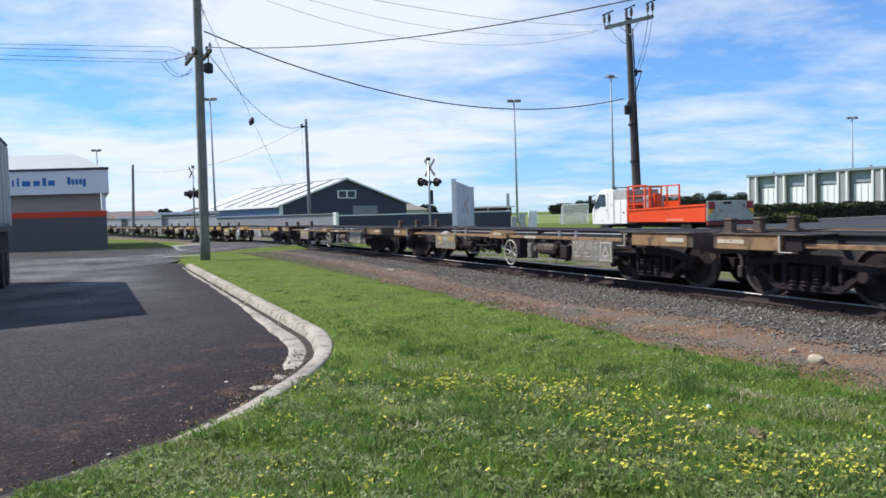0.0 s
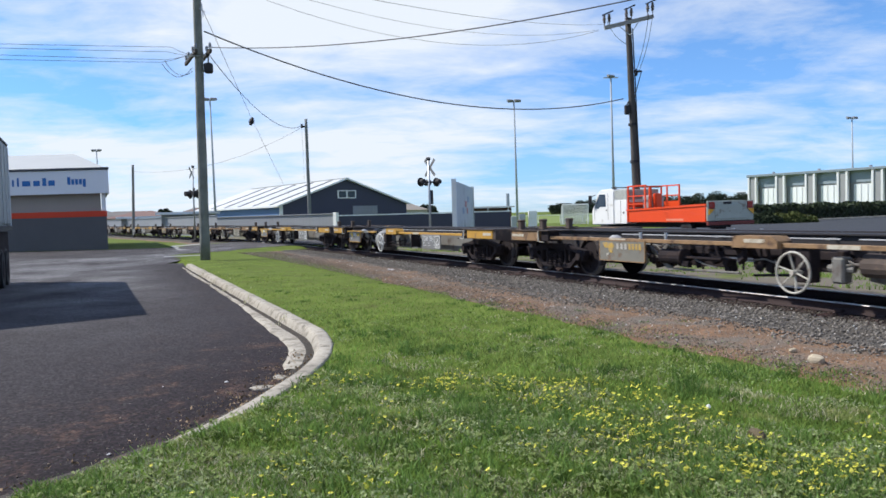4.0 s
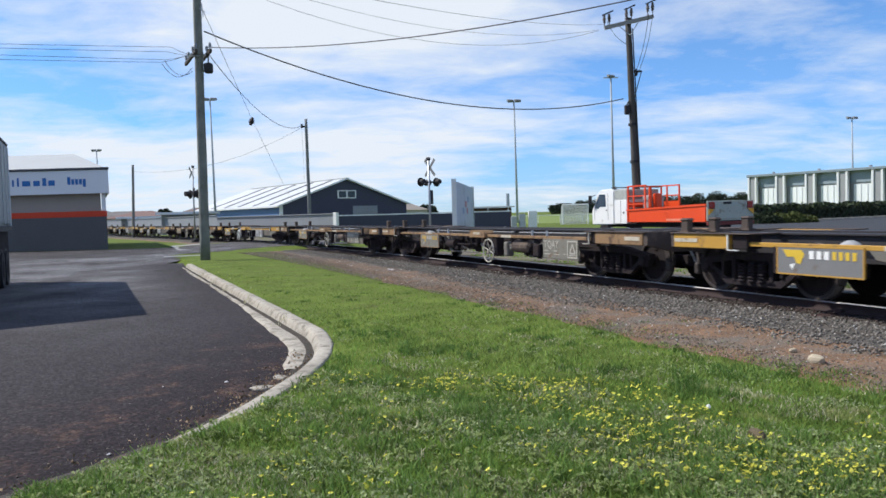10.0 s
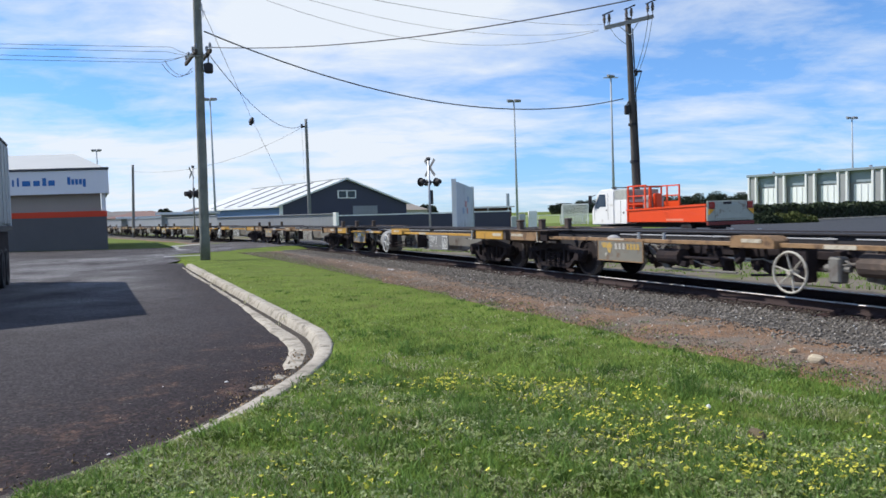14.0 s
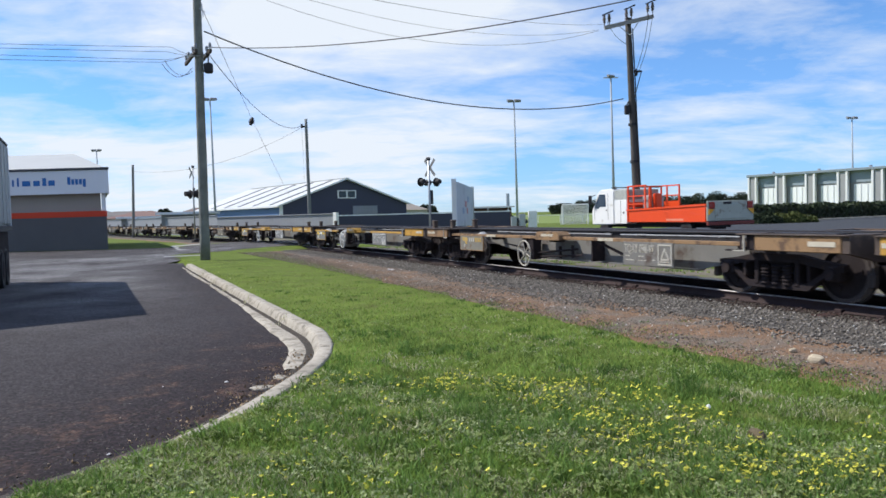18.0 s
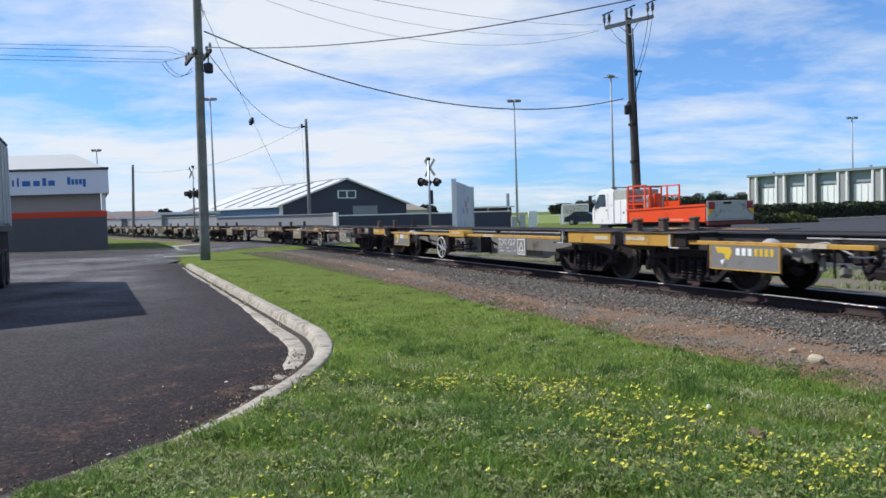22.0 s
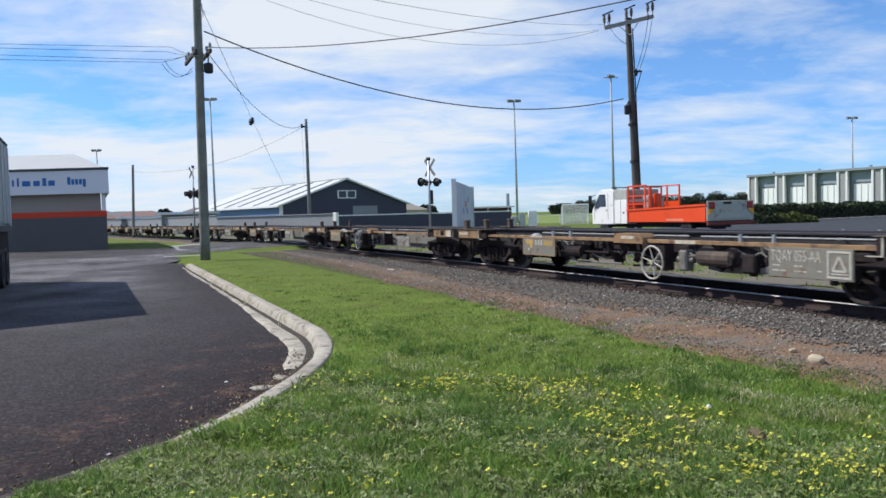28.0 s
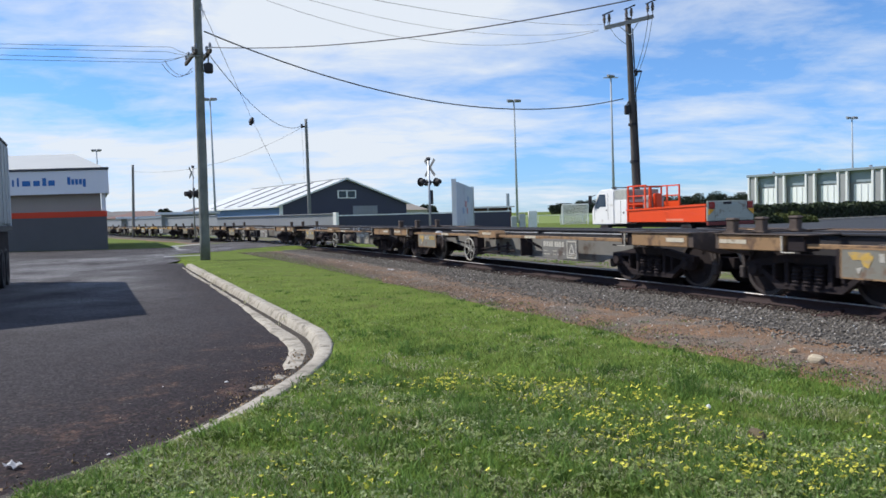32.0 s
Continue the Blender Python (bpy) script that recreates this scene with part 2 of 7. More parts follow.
def part(name, bm, material, parent=None, label="", smooth=False, at=None):
    """Links a bmesh (or a mesh that is shared) as one object under a thing."""
    me = bm if isinstance(bm, bpy.types.Mesh) else mesh_of(name, bm, material, smooth)
    ob = new(name, me)
    if parent:
        ob.parent = parent
    if at is not None:
        ob.matrix_basis = at
    if label:
        ob["label"] = label
    return ob


def thing(name, m, label, category, group="", kind=""):
    ob = new(name)
    ob.matrix_basis = m
    return tagged(ob, label, category, group, kind)


def box(x0, x1, y0, y1, z0, z1, bevel=0.0, bm=None, m=None):
    bm = bm or bmesh.new()
    vs = bmesh.ops.create_cube(bm, size=1.0)["verts"]
    for v in vs:
        v.co = Vector((x0 + (v.co.x + 0.5) * (x1 - x0), y0 + (v.co.y + 0.5) * (y1 - y0), z0 + (v.co.z + 0.5) * (z1 - z0)))
    if bevel:
        es = list({e for v in vs for e in v.link_edges})
        r = bmesh.ops.bevel(bm, geom=es, offset=bevel, segments=1, affect="EDGES")
        vs = list({v for f in r["faces"] for v in f.verts} | {v for v in vs if v.is_valid})
    if m is not None:
        bmesh.ops.transform(bm, matrix=m, verts=vs)
    return bm


def rod(a, b, r0, r1=None, sides=10, bm=None):
    """A tapered round bar from a to b."""
    bm = bm or bmesh.new()
    a, b = Vector(a), Vector(b)
    d = b - a
    m = Matrix.Translation((a + b) / 2) @ d.to_track_quat("Z", "Y").to_matrix().to_4x4()
    bmesh.ops.create_cone(bm, cap_ends=True, segments=sides, radius1=r0, radius2=r0 if r1 is None else r1, depth=d.length, matrix=m)
    return bm


def prism(outline, lo, hi, axis="y", bm=None):
    """An outline in two coordinates pushed out along the third axis, from lo to hi."""
    bm = bm or bmesh.new()
    def at3(p, h):
        return {"y": (p[0], h, p[1]), "x": (h, p[0], p[1]), "z": (p[0], p[1], h)}[axis]
    a = [bm.verts.new(at3(p, lo)) for p in outline]
    b = [bm.verts.new(at3(p, hi)) for p in outline]
    bm.faces.new(a); bm.faces.new(b[::-1])
    for i in range(len(a)):
        j = (i + 1) % len(a)
        bm.faces.new((a[j], a[i], b[i], b[j]))
    bmesh.ops.recalc_face_normals(bm, faces=bm.faces[:])
    return bm


def ring(R, r, m=None, seg=28, sides=8, bm=None):
    """A torus in the x-z plane."""
    bm = bm or bmesh.new()
    g = []
    for i in range(seg):
        a = 2 * math.pi * i / seg
        g.append([bm.verts.new(((R + r * math.cos(2 * math.pi * k / sides)) * math.cos(a), r * math.sin(2 * math.pi * k / sides),
                                (R + r * math.cos(2 * math.pi * k / sides)) * math.sin(a))) for k in range(sides)])
    for i in range(seg):
        for k in range(sides):
            bm.faces.new((g[i][k], g[(i + 1) % seg][k], g[(i + 1) % seg][(k + 1) % sides], g[i][(k + 1) % sides]))
    bmesh.ops.recalc_face_normals(bm, faces=bm.faces[:])
    if m is not None:
        bm.transform(m)
    return bm


def merge(*bms):
    """Joins bmeshes into the first."""
    out = bms[0]
    for b in bms[1:]:
        me = bpy.data.meshes.new("tmp")
        b.to_mesh(me); b.free()
        out.from_mesh(me)
        bpy.data.meshes.remove(me)
    return out


def raw(name, verts, faces, material, smooth=False):
    """A mesh straight from arrays."""
    me = bpy.data.meshes.new(name)
    verts, faces = np.asarray(verts, dtype=np.float32), np.asarray(faces, dtype=np.int32)
    k = faces.shape[1]
    me.vertices.add(len(verts)); me.vertices.foreach_set("co", verts.ravel())
    me.loops.add(faces.size); me.loops.foreach_set("vertex_index", faces.ravel())
    me.polygons.add(len(faces))
    me.polygons.foreach_set("loop_start", np.arange(0, faces.size, k, dtype=np.int32))
    me.update(calc_edges=True)
    me.materials.append(material)
    if smooth:
        me.polygons.foreach_set("use_smooth", np.ones(len(faces), dtype=bool))
    return me


def tube(points, radius, material, name="cable", sides=6):
    cu = bpy.data.curves.new(name, "CURVE")
    cu.dimensions, cu.bevel_depth, cu.bevel_resolution = "3D", radius, max(0, sides // 4 - 1)
    sp = cu.splines.new("POLY")
    sp.points.add(len(points) - 1)
    for q, p in zip(sp.points, points):
        q.co = (*p, 1)
    cu.materials.append(material)
    return cu


def sagging(a, b, sag, n=28):
    a, b = Vector(a), Vector(b)
    return [a.lerp(b, i / n) - Vector((0, 0, sag * 4 * (i / n) * (1 - i / n))) for i in range(n + 1)]


def smooth_step(x, a, b):
    t = np.clip((np.asarray(x, dtype=float) - a) / (b - a), 0, 1)
    return t * t * (3 - 2 * t)


# ---------------------------------------------------------------- the railway line
RAIL_Z = 0.20
# heading of travel (degrees to the right of "towards the camera") along the line
HEAD_S = (-260, -170, -140, -120, -100, -80, -60, -40, -30, -20, -10, 0, 80)
HEAD_D = (15.0, 20.5, 25.9, 28.8, 31.1, 32.6, 32.8, 30.1, 27.8, 25.4, 23.7, 23.05, 23.05)
LINE_S = np.arange(-260.0, 80.01, 0.5)


def lay_line():
    h = np.radians(np.interp(LINE_S, HEAD_S, HEAD_D))
    x = np.concatenate([[0], np.cumsum(np.sin((h[1:] + h[:-1]) / 2) * 0.5)])
    y = np.concatenate([[0], np.cumsum(-np.cos((h[1:] + h[:-1]) / 2) * 0.5)])
    i = int(np.argmin(abs(LINE_S)))
    return x - x[i] + 3.876, y - y[i] + 16.32, h


LINE_X, LINE_Y, LINE_H = lay_line()


def on_line(s, side=0.0):
    """The place at s along the line, side metres towards the camera's side."""
    x, y, h = (np.interp(s, LINE_S, a) for a in (LINE_X, LINE_Y, LINE_H))
    return x - np.cos(h) * side, y - np.sin(h) * side


def line_offset(x, y):
    """How far a place lies from the line, positive towards the camera (near part of the line, by columns)."""
    d = np.full(np.shape(x), 1e9)
    sgn = np.ones(np.shape(x))
    for i in range(0, len(LINE_S), 4):
        ex, ey = x - LINE_X[i], y - LINE_Y[i]
        q = np.hypot(ex, ey)
        s = np.where(-ex * np.cos(LINE_H[i]) - ey * np.sin(LINE_H[i]) > 0, 1.0, -1.0)
        sgn = np.where(q < d, s, sgn)
        d = np.minimum(q, d)
    return d * sgn


# ---------------------------------------------------------------- the kerb line: straight, arc, straight
KA, KB = Vector((-9.09, 27.81)), Vector((-2.37, 12.26))
K_DIR = (KB - KA).normalized()
K_OUT = Vector((-0.454, -0.891)).normalized()


def kerb_line(shift=0.0, step=0.25):
    """Plan points of the kerb's grass edge, from the far pole round the bend, moved shift metres to the road side."""
    corner = Vector((-0.64, 8.25))
    half = K_DIR.angle(K_OUT) / 2
    R = 7.05
    t = R * math.tan(half)
    a, b = corner - K_DIR * t, corner + K_OUT * t
    left = Vector((-K_DIR.y, K_DIR.x))
    left = left if left.dot(K_OUT) > 0 else -left
    c = a + left * R
    pts = []
    far = 20.4
    n = int(far / 0.6)
    for i in range(n):
        pts.append(a - K_DIR * (far * (1 - i / n)))
    steps = 18
    v = a - c
    turn = 2 * half * (1 if K_DIR.cross(K_OUT) > 0 else -1)
    for i in range(steps + 1):
        w = v.copy(); w.rotate(Matrix.Rotation(turn * i / steps, 2))
        pts.append(c + w)
    for i in range(1, 20):
        pts.append(b + K_OUT * 0.6 * i)
    out = []
    for i, p in enumerate(pts):
        d = (pts[min(i + 1, len(pts) - 1)] - pts[max(i - 1, 0)]).normalized()
        nrm = Vector((-d.y, d.x))
        nrm = nrm if nrm.dot(left) > 0 else -nrm
        out.append(p + nrm * shift)
    return out


KERB = kerb_line()


def road_side(x, y):
    """Signed distance to the kerb line, positive on the road."""
    x, y = np.asarray(x, dtype=float), np.asarray(y, dtype=float)
    best = np.full(x.shape, 1e9)
    sign = np.zeros(x.shape)
    for p, q in zip(KERB[:-1], KERB[1:]):
        ex, ey = q.x - p.x, q.y - p.y
        L2 = ex * ex + ey * ey
        t = np.clip(((x - p.x) * ex + (y - p.y) * ey) / L2, 0, 1)
        dx, dy = x - p.x - t * ex, y - p.y - t * ey
        d = np.hypot(dx, dy)
        s = np.where(ex * dy - ey * dx < 0, 1.0, -1.0)
        sign = np.where(d < best - 1e-9, s, sign)
        best = np.minimum(d, best)
    return best * sign


# ---------------------------------------------------------------- ground, road, kerb, verge, track
CROSS_C, CROSS_D, CROSS_N = Vector((-14.0, 42.5)), Vector((0.88, 0.475)), Vector((-0.475, 0.88))


def on_crossing(x, y):
    """Distance inside the strip of the side road that crosses the line (positive inside)."""
    return 5.2 - abs((x - CROSS_C.x) * CROSS_N.x + (y - CROSS_C.y) * CROSS_N.y)


def ground_z(x, y):
    r = road_side(x, y)
    sunk = smooth_step(r, 0.0, 0.25) * (1 - smooth_step(y, 29.0, 35.0))
    z = -0.30 * sunk
    hump = (1 - smooth_step(abs(line_offset(x, y)), 1.6, 6.0)) * (y > 30)
    z = z + (0.165 * hump + 0.004) * smooth_step(on_crossing(x, y), -3.0, -0.4) * smooth_step(y, 31.0, 36.0)
    z = z + 0.028 * (1 - sunk) * np.sin(x * 1.7 + 0.6 * y) * np.sin(y * 1.1) * (y < 40) * (r < -0.3) * smooth_step(line_offset(x, y), 4.6, 6.0)
    return z


def build_ground():
    xs = np.concatenate([[-3000, -1200, -500, -250, -140, -90, -60, -45, -35, -28, -24, -21, -19, -17.5, -16, -15, -14], np.arange(-13, 13.01, 0.2),
                         [15, 18, 22, 28, 36, 46, 60, 80, 110, 160, 250, 500, 1200, 3000]])
    ys = np.concatenate([[-3000, -1000, -300, -100, -40, -15, -6, -2, 0, 1, 2, 3], np.arange(3.4, 33.01, 0.2), np.arange(33.6, 50.1, 0.6),
                         [52, 56, 64, 74, 90, 110, 140, 180, 260, 450, 900, 2000, 3500]])
    X, Y = np.meshgrid(xs, ys, indexing="ij")
    Z = ground_z(X, Y)
    nx, ny = X.shape
    i = np.arange(nx * ny).reshape(nx, ny)
    f = np.stack([i[:-1, :-1], i[1:, :-1], i[1:, 1:], i[:-1, 1:]], -1).reshape(-1, 4)
    ob = new("ground", raw("ground", np.stack([X, Y, Z], -1).reshape(-1, 3), f, M_SOIL, True))
    tagged(ob, "short green grass growing on flat level ground", "ground", kind="structure")


build_ground()


def build_road():
    def height(x, y):
        z = -0.12 + 0.135 * smooth_step(y, 29.0, 36.0)
        d = abs(line_offset(x, y))
        return z + 0.165 * (1 - smooth_step(d, 1.6, 6.0)) * (y > 30)
    xs = np.concatenate([np.arange(-60, -14, 2.0), np.arange(-14, 1.01, 0.4)])
    ys = np.concatenate([np.arange(-8, 4, 1.0), np.arange(4, 34, 0.5), np.arange(34, 66, 0.6)])
    X, Y = np.meshgrid(xs, ys, indexing="ij")
    cx, cy = (X[:-1, :-1] + X[1:, 1:]) / 2, (Y[:-1, :-1] + Y[1:, 1:]) / 2
    main = (road_side(cx, cy) > 0.02) & (cy < 46.5)
    main &= ~((cy > 31) & (cx > -11.2))
    strip = (on_crossing(cx, cy) > 0) & (cx > -18) & (cx < 0.5)
    keep = main | strip
    Z = height(X, Y)
    nx, ny = X.shape
    i = np.arange(nx * ny).reshape(nx, ny)
    f = np.stack([i[:-1, :-1], i[1:, :-1], i[1:, 1:], i[:-1, 1:]], -1)[keep]
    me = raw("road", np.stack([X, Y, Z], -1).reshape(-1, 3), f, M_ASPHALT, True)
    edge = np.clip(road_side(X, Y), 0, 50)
    # Paler with distance; darker past Y 36 where X is below -15.
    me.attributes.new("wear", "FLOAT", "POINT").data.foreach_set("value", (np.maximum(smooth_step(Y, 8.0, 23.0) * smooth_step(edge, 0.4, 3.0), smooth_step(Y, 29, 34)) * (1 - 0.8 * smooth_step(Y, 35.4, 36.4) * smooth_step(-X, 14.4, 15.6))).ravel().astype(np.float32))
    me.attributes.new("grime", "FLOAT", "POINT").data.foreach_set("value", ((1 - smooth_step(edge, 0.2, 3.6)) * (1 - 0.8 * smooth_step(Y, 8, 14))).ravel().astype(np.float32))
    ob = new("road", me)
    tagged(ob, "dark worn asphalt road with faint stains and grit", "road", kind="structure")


build_road()


def strip_mesh(name, lines, material, smooth=False):
    """A sheet between rows of 3D points of equal length."""
    v = np.array([[tuple(p) for p in ln] for ln in lines])
    a, b = v.shape[:2]
    i = np.arange(a * b).reshape(a, b)
    f = np.stack([i[:-1, :-1], i[:-1, 1:], i[1:, 1:], i[1:, :-1]], -1).reshape(-1, 4)
    return raw(name, v.reshape(-1, 3), f, material, smooth)


def stone(name, x, y, z, size, material, label, seed, squash=0.65):
    bm = bmesh.new()
    bmesh.ops.create_icosphere(bm, subdivisions=2, radius=1.0)
    noise.seed_set(seed)
    for v in bm.verts:
        k = 1 + 0.28 * noise.noise(v.co * 1.6 + Vector((seed, 0, 0)))
        v.co = Vector((v.co.x * size[0] * k, v.co.y * size[1] * k, v.co.z * size[2] * k))
    ob = new(name, mesh_of(name, bm, material))
    ob.matrix_basis = pose(x, y, z, 0, 0, seed * 40)
    return tagged(ob, label, name.replace("_", " "))


def build_kerb():
    rng = random.Random(4)
    full = len(KERB)
    cut = next(i for i, p in enumerate(KERB) if p.y < 5.6)       # the kerb sinks into the verge past the bend
    prof = [(-0.065, -0.3), (-0.04, 0.012), (-0.01, 0.022), (0.115, 0.024), (0.148, 0.008), (0.168, -0.03), (0.205, -0.105), (0.22, -0.3)]
    wob = [rng.uniform(-1, 1) for _ in range(full)]
    rows = []
    for s, z in prof:
        ln = kerb_line(s)[3:cut]
        sink = [max(0, i - cut + 6) * 0.012 for i in range(3, cut)]
        rows.append([(p.x + rng.uniform(-.004, .004) + 0.008 * w, p.y + rng.uniform(-.004, .004), z - d + rng.uniform(-.003, .002) - 0.004 * abs(w)) for p, d, w in zip(ln, sink, wob)])
    kerb = new("kerb", strip_mesh("kerb", rows, M_CONCRETE))
    tagged(kerb, "pale cracked concrete kerb curving along the road edge", "kerb", kind="structure")
    # dark joints between the cast lengths of kerb
    M_JOINT = mat("kerb_joint", (0.075, 0.065, 0.05), 0.95, vary=0.3)
    for k in (13, 21, 28, 34, 40):
        p, q = kerb_line(0.0)[k], kerb_line(0.21)[k]
        d = (KERB[k + 1] - KERB[k]).normalized() * 0.009
        bm = bmesh.new()
        o = [(-0.01, 0.026), (0.117, 0.029), (0.151, 0.012), (0.171, -0.026), (0.208, -0.10)]
        u = (q - p).normalized()
        a = [[bm.verts.new((p.x + u.x * x + g * d.x, p.y + u.y * x + g * d.y, z)) for x, z in o] for g in (-1, 1)]
        for i in range(len(o) - 1):
            bm.faces.new((a[0][i], a[0][i + 1], a[1][i + 1], a[1][i]))
        part("joint", bm, M_JOINT, kerb)
    # gutter: narrow and half buried far off, broad by the bend, broken off at its end
    gc = next(i for i, p in enumerate(KERB) if p.y < 8.55)
    rows = []
    for k, z in ((0.0, -0.2), (0.02, -0.108), (0.12, -0.10), (0.75, -0.10), (0.95, -0.112), (1.0, -0.2)):
        row = []
        for i in range(3, gc):
            y = KERB[i].y
            lo = 0.275 + 0.012 * wob[(i * 7) % full] + 0.03 * (i > gc - 2)
            hi = 0.375 + 0.165 * float(smooth_step(y, 16.5, 11.0)) + 0.02 * wob[(i * 3 + 5) % full] - 0.07 * (i > gc - 2)
            if y > 16:
                hi -= 0.05 * max(0.0, wob[(i * 5 + 2) % full])
            p = kerb_line(lo + (hi - lo) * k)[i]
            row.append((p.x, p.y, z))
        rows.append(row)
    gutter = new("gutter", strip_mesh("gutter", rows, M_CONCRETE))
    tagged(gutter, "broken pale concrete gutter beside the kerb", "gutter", kind="structure")
    for x, y, w in ((-1.80, 8.24, 0.12), (-1.66, 8.1, 0.07), (-1.88, 7.74, 0.14)):
        stone("concrete_chunk", x, y, -0.115, (w, w * 0.7, 0.02), M_CONCRETE, "flat broken piece of pale gutter concrete", int(100 * w))
    rows = []
    for s, z in [(0.19, -0.098), (0.36, -0.104)]:
        ln = kerb_line(s)[3:cut - 2]
        rows.append([(p.x + rng.uniform(-.012, .012), p.y + rng.uniform(-.012, .012), z) for p in ln])
    silt = new("gutter_silt", strip_mesh("gutter_silt", rows, mat("gutter_silt", (0.042, 0.034, 0.027), 0.95, vary=0.35, scale=6, fine=60, bump=0.6, stain=(0.12, 0.09, 0.065), stain_amount=0.15, stain_scale=7)))
    tagged(silt, "dark silt and dead weeds lying in the gutter", "silt", kind="stuff")
    # crumbled verge where the kerb is buried
    rows = []
    for s, z in [(-0.12, 0.0), (0.02, -0.03), (0.14, -0.09), (0.35, -0.112), (0.5, -0.15)]:
        ln = kerb_line(s)[cut - 5:full]
        rows.append([(p.x + rng.uniform(-.06, .06), p.y + rng.uniform(-.06, .06), z) for p in ln])
    ob = new("verge", strip_mesh("verge", rows, mat("dark_road_edge_soil", (0.05, 0.04, 0.034), 0.95, vary=0.35, scale=3, fine=50, bump=0.6, stain=(0.15, 0.10, 0.06), stain_amount=0.35, stain_scale=2.5), True))
    tagged(ob, "crumbled brown dirt edge between grass and asphalt", "verge", kind="structure")


build_kerb()


def build_trackbed():
    rng = np.random.default_rng(5)
    S = np.arange(-150, 48, 0.4)
    def row(d, z, jit=0.0):
        dd = d + jit * (0.6 * np.sin(S * 1.9) + 0.5 * np.sin(S * 4.3 + 1) + 0.7 * np.sin(S * .7 + 2)) + rng.normal(0, jit * .3, len(S))
        x, y = on_line(S, dd)
        return np.stack([x, y, np.full(len(S), z)], -1)
    bed = [row(3.3, -0.05, 0.16), row(2.3, 0.035, 0.1), row(1.55, 0.05), row(1.1, 0.045), row(0.0, 0.04), row(-1.05, 0.045), row(-2.2, 0.03), row(-2.65, -0.05, 0.06)]
    ob = new("track_bed", strip_mesh("track_bed", bed, M_BALLAST, True))
    tagged(ob, "low bed of grey crushed stone ballast", "track bed", kind="structure")
    wid = np.interp(S, (-24, -14, -6, -1, 4, 10), (2.9, 3.3, 4.0, 3.8, 4.2, 4.35))
    def row2(k, z, jit):
        dd = 2.2 + (wid - 2.2) * k + jit * (0.6 * np.sin(S * 1.3) + 0.5 * np.sin(S * 3.1 + 1) + 0.9 * np.sin(S * .45 + 2))
        x, y = on_line(S, dd)
        return np.stack([x, y, np.full(len(S), z)], -1)
    ob = new("dirt_verge", strip_mesh("dirt_verge", [row2(1.0, 0.004, 0.16), row2(0.6, 0.03, 0.05), row2(-0.1, 0.032, 0)], M_DIRT, True))
    tagged(ob, "strip of reddish brown dirt and fine gravel", "verge", kind="structure")


build_trackbed()


def build_far_verge():
    """Weedy gravel on the far side of the line."""
    rng = np.random.default_rng(6)
    S = np.arange(-60, 48, 0.5)
    rows = []
    for d, z, j in ((-2.25, 0.02, 0.15), (-3.2, 0.028, 0.0), (-4.6, 0.026, 0.0), (-6.4, 0.02, 0.2)):
        x, y = on_line(S, d + rng.normal(0, 1, len(S)) * j)
        rows.append(np.stack([x, y, np.full(len(S), z)], -1))
    tagged(new("far_verge", strip_mesh("far_verge", rows, mat("weedy_gravel", (0.105, 0.132, 0.028), 0.95, vary=0.45, scale=1.6, fine=22, bump=0.7, contrast=2.2, spec=0.15, stain=(0.155, 0.135, 0.105), stain_amount=0.8, stain_scale=0.5), True)),
           "weedy grass and grey gravel beyond the rails", "verge", kind="structure")


build_far_verge()


def build_rails():
    S = np.arange(-150, 48.01, 1.0)
    prof = [(-0.065, -0.14), (-0.065, -0.128), (-0.012, -0.11), (-0.012, -0.035), (-0.036, -0.025), (-0.036, -0.010), (-0.028, 0.0),
            (0.028, 0.0), (0.036, -0.010), (0.036, -0.025), (0.012, -0.035), (0.012, -0.11), (0.065, -0.128), (0.065, -0.14)]
    for side in (0.577, -0.577):
        rows = []
        for a, z in prof:
            x, y = on_line(S, side + a)
            rows.append(np.stack([x, y, np.full(len(S), RAIL_Z + z)], -1))
        me = strip_mesh("rail", rows, M_RUST)
        me.materials.append(M_RAILTOP)
        k = len(S) - 1
        idx = np.zeros(len(me.polygons), dtype=np.int32)
        idx[5 * k:8 * k] = 1
        me.polygons.foreach_set("material_index", idx)
        tagged(new("rail", me), "rusty brown steel rail with a worn bright head", "rail", "rails of the track", "structure")


build_rails()


def blob_cloud(n, size, rng, flat=0.7):
    """n irregular eight-sided stones at the origin: vertices (n,6,3) and faces."""
    base = np.array([(1, 0, 0), (-1, 0, 0), (0, 1, 0), (0, -1, 0), (0, 0, 1), (0, 0, -1)], dtype=float)
    v = base[None] * rng.uniform(0.6, 1.25, (n, 6, 1)) + rng.normal(0, 0.28, (n, 6, 3))
    v[:, :, 2] *= flat
    a = rng.uniform(0, 6.28, n)
    c, s = np.cos(a)[:, None], np.sin(a)[:, None]
    v = np.stack([v[:, :, 0] * c - v[:, :, 1] * s, v[:, :, 0] * s + v[:, :, 1] * c, v[:, :, 2]], -1)
    v *= (size * rng.uniform(0.55, 1.35, n))[:, None, None]
    tri = np.array([(0, 2, 4), (2, 1, 4), (1, 3, 4), (3, 0, 4), (2, 0, 5), (1, 2, 5), (3, 1, 5), (0, 3, 5)])
    f = (tri[None] + 6 * np.arange(n)[:, None, None]).reshape(-1, 3)
    return v, f


